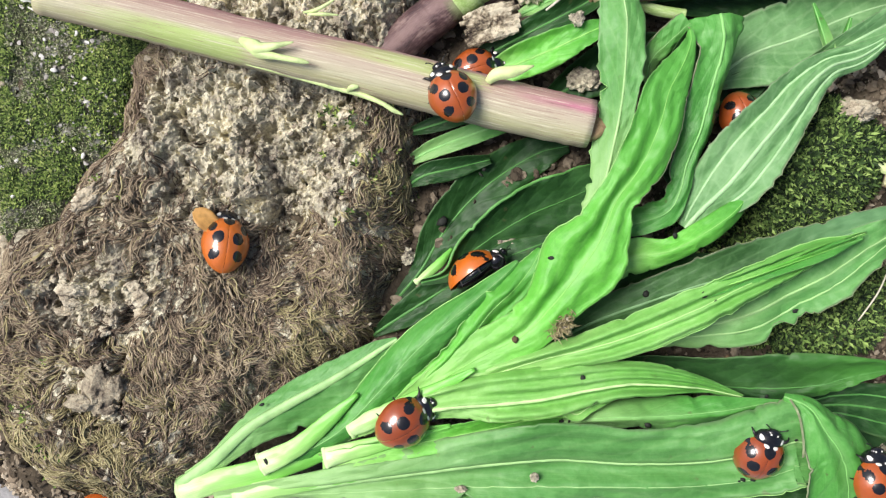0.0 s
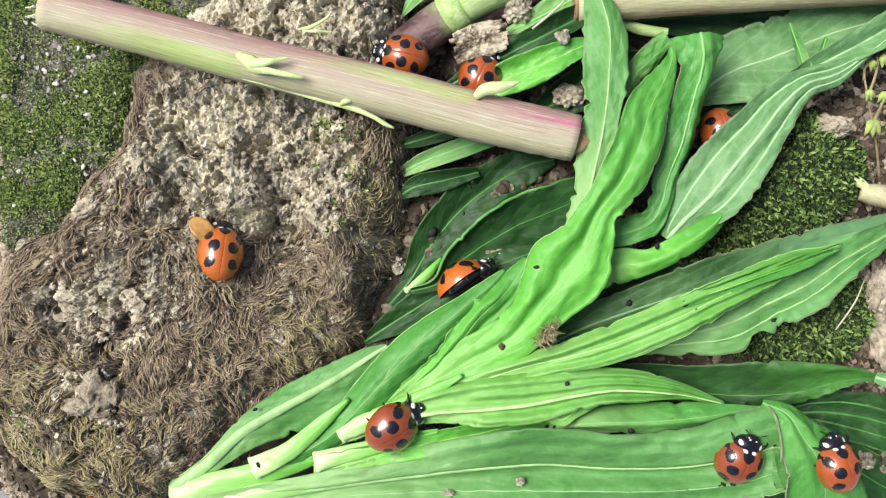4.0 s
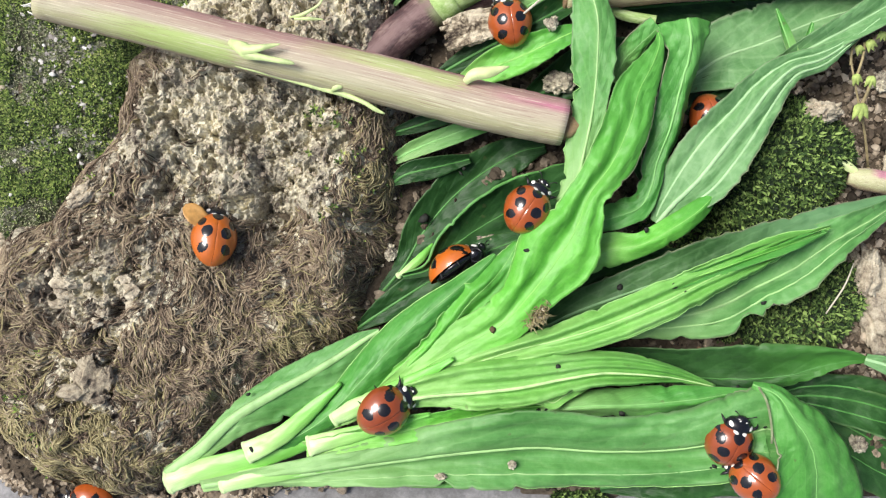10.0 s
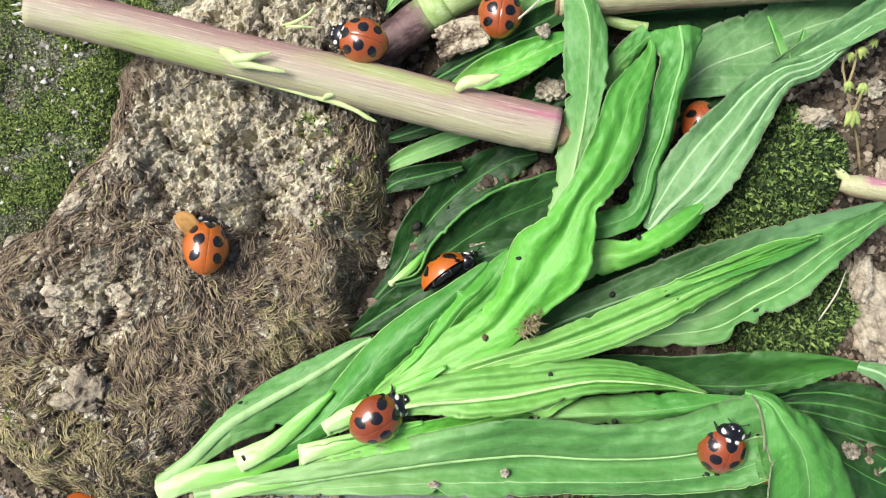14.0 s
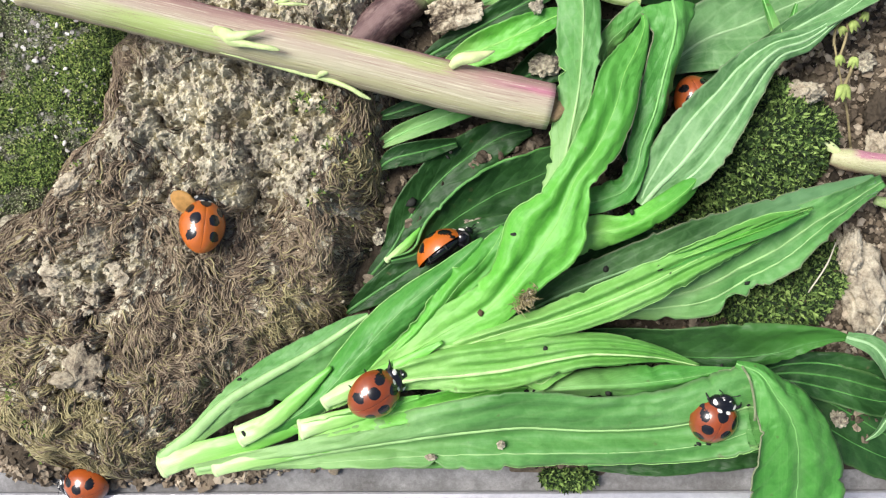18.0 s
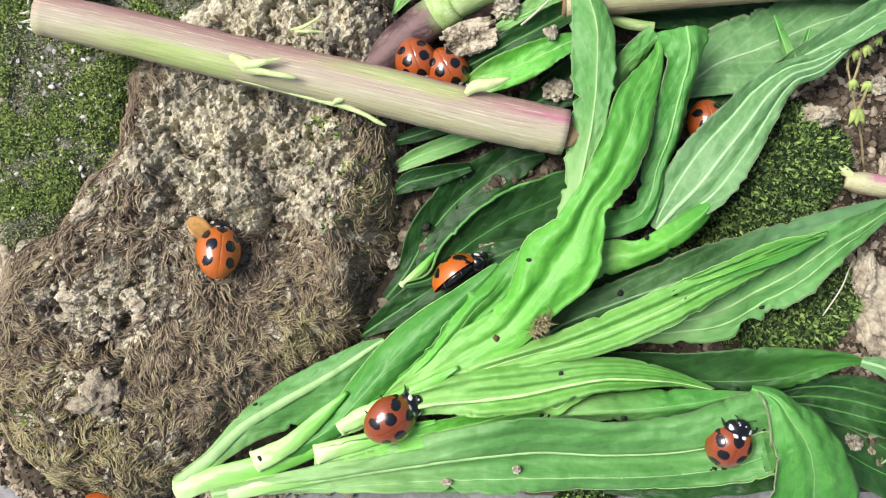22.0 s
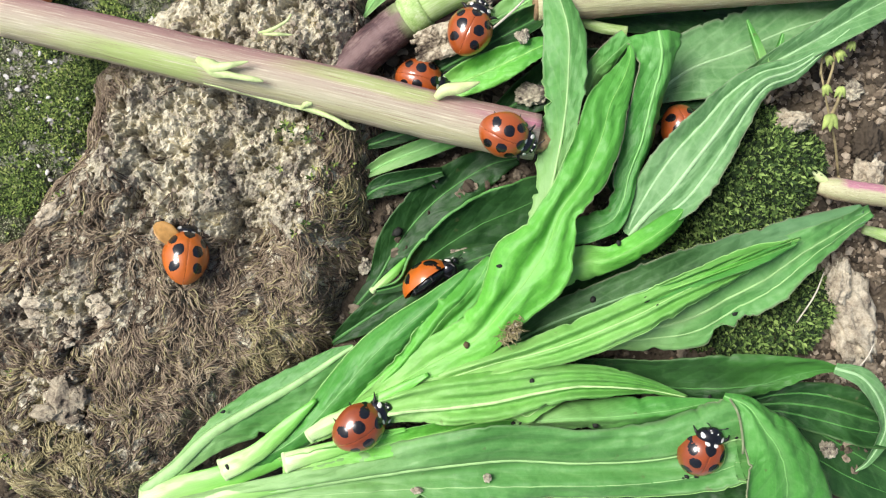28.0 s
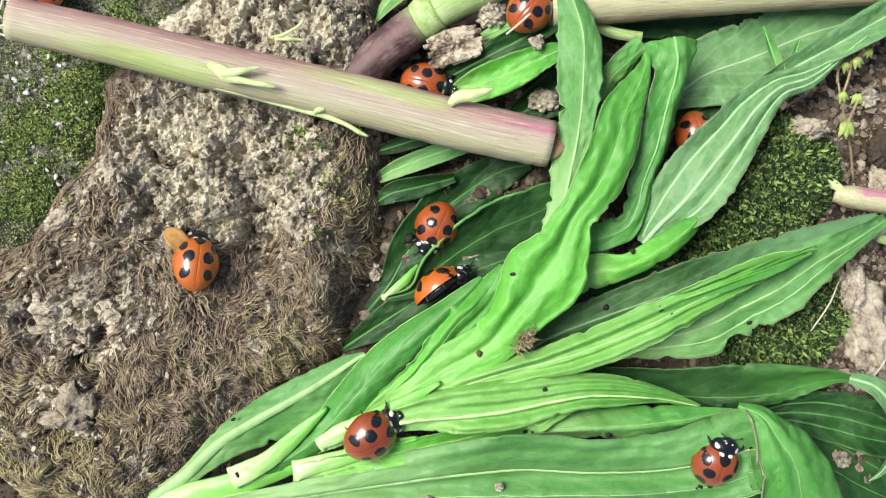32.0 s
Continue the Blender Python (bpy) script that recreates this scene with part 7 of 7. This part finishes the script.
    walk(beetles['wanderer'], [
        (0, pose(0.05883, -0.02067, 0.00757, 23.1, 8.4, 30.0)),
        (4.5, pose(0.05677, -0.01803, 0.00815, 21.2, 12.5, 30.0)),
        (5.8, pose(0.05122, -0.01747, 0.00800, 0.0, 0.0, 22.0)),
        (6.1, pose(0.05033, -0.01682, 0.00860, 0.0, 0.0, 40.0)),
        (6.4, pose(0.04768, -0.01466, 0.00940, -1.6, -3.8, 75.0)),
        (6.7, pose(0.04436, -0.01281, 0.00876, -5.8, -8.1, 85.0)),
        (7, pose(0.04084, -0.01332, 0.00800, -8.9, -12.0, 86.0)),
        (7.5, pose(0.03160, -0.01328, 0.00620, -10.4, -5.1, 84.0)),
        (8, pose(0.02104, -0.01025, 0.01100, 0.0, 0.0, 88.0)),
        (8.5, pose(0.01523, -0.00976, 0.01163, -15.5, -3.6, 78.0)),
        (9, pose(0.01048, -0.00620, 0.01256, 5.7, 2.4, 38.0)),
        (9.3, pose(0.00874, -0.00211, 0.01286, 2.6, 3.2, 10.0)),
        (9.6, pose(0.00821, 0.00159, 0.01240, 1.9, 4.6, -12.0)),
        (9.9, pose(0.00878, 0.00406, 0.01220, 0.0, -0.0, -34.0)),
        (10.2, pose(0.01100, 0.00755, 0.01200, 0.0, -0.0, -30.0)),
        (10.5, pose(0.01199, 0.01121, 0.01220, 8.1, -0.1, -14.0)),
        (10.8, pose(0.01182, 0.01397, 0.01287, 6.1, -1.6, 2.0)),
        (11.1, pose(0.01124, 0.01564, 0.01362, 1.9, -6.1, 60.0)),
        (11.5, pose(0.01015, 0.01904, 0.01400, -1.9, 1.9, 22.0)),
        (12, pose(0.00981, 0.02103, 0.01360, 0.0, 0.0, 10.0)),
        (12.5, pose(0.00866, 0.02292, 0.01340, 0.0, 0.0, 30.0)),
        (13, pose(0.00651, 0.02395, 0.01300, 0.0, -0.0, 95.0)),
        (13.3, pose(0.00359, 0.02408, 0.01300, 0.0, -0.0, 95.0)),
        (13.6, pose(-0.00318, 0.02500, 0.01250, 0.0, -0.0, 92.0)),
        (14, pose(-0.01086, 0.02621, 0.01250, 0.0, 0.0, 75.0)),
        (14.5, pose(-0.01596, 0.02876, 0.00870, -13.3, 6.0, 30.0)),
        (15, pose(-0.01710, 0.03109, 0.00788, -18.1, 12.0, 10.0)),
        (15.6, pose(-0.01688, 0.03719, 0.00500, 0.0, -0.0, -0.0)),
        (19, pose(-0.01549, 0.03996, 0.00412, -14.4, 7.0, 90.0)),
        (23, pose(-0.01364, 0.03666, 0.00500, 0.0, -0.0, -160.0)),
        (24, pose(-0.01203, 0.03470, 0.00679, 17.5, -14.5, -135.0)),
        (24.4, pose(-0.01165, 0.03491, 0.00685, 6.0, -16.7, -132.0)),
        (24.8, pose(-0.01085, 0.03464, 0.00656, -0.0, -14.0, -140.0)),
        (25.2, pose(-0.00728, 0.03155, 0.00600, -3.6, -7.3, -146.0)),
        (25.5, pose(-0.00725, 0.02998, 0.00650, 0.0, -0.0, -158.0)),
        (26.2, pose(-0.00283, 0.02341, 0.01300, 0.0, -0.0, -160.0)),
        (27.5, pose(0.00895, 0.01574, 0.01361, -4.7, 18.2, -112.0)),
        (28, pose(0.01032, 0.01537, 0.01345, -8.9, 22.6, -115.0)),
        (28.5, pose(0.01045, 0.01541, 0.01351, -12.6, 16.2, -132.0)),
        (29, pose(0.01005, 0.01469, 0.01200, -24.6, -0.9, -168.0)),
        (29.3, pose(0.00871, 0.01272, 0.01150, -7.9, -2.0, 180.0)),
        (29.6, pose(0.00981, 0.01266, 0.01100, 0.0, -0.0, 172.0)),
        (30, pose(0.00920, 0.01251, 0.01060, 0.0, -0.0, 168.0)),
        (30.3, pose(0.00895, 0.01092, 0.00700, -1.6, -5.0, 145.0)),
        (30.6, pose(0.00708, 0.00970, 0.00530, 2.8, -9.4, 115.0)),
        (31, pose(0.00489, 0.00896, 0.00530, 4.0, -8.9, 122.0)),
        (31.3, pose(0.00370, 0.00637, 0.00540, 3.9, -5.5, 132.0)),
        (31.6, pose(0.00130, 0.00541, 0.00560, 4.2, -6.5, 142.0)),
        (32, pose(-0.00059, 0.00486, 0.00600, 0.5, -10.1, 154.0))])
    stride(beetles['wanderer'], [(4.5, 15.6), (23, 27.4), (28, 32)])


motions()
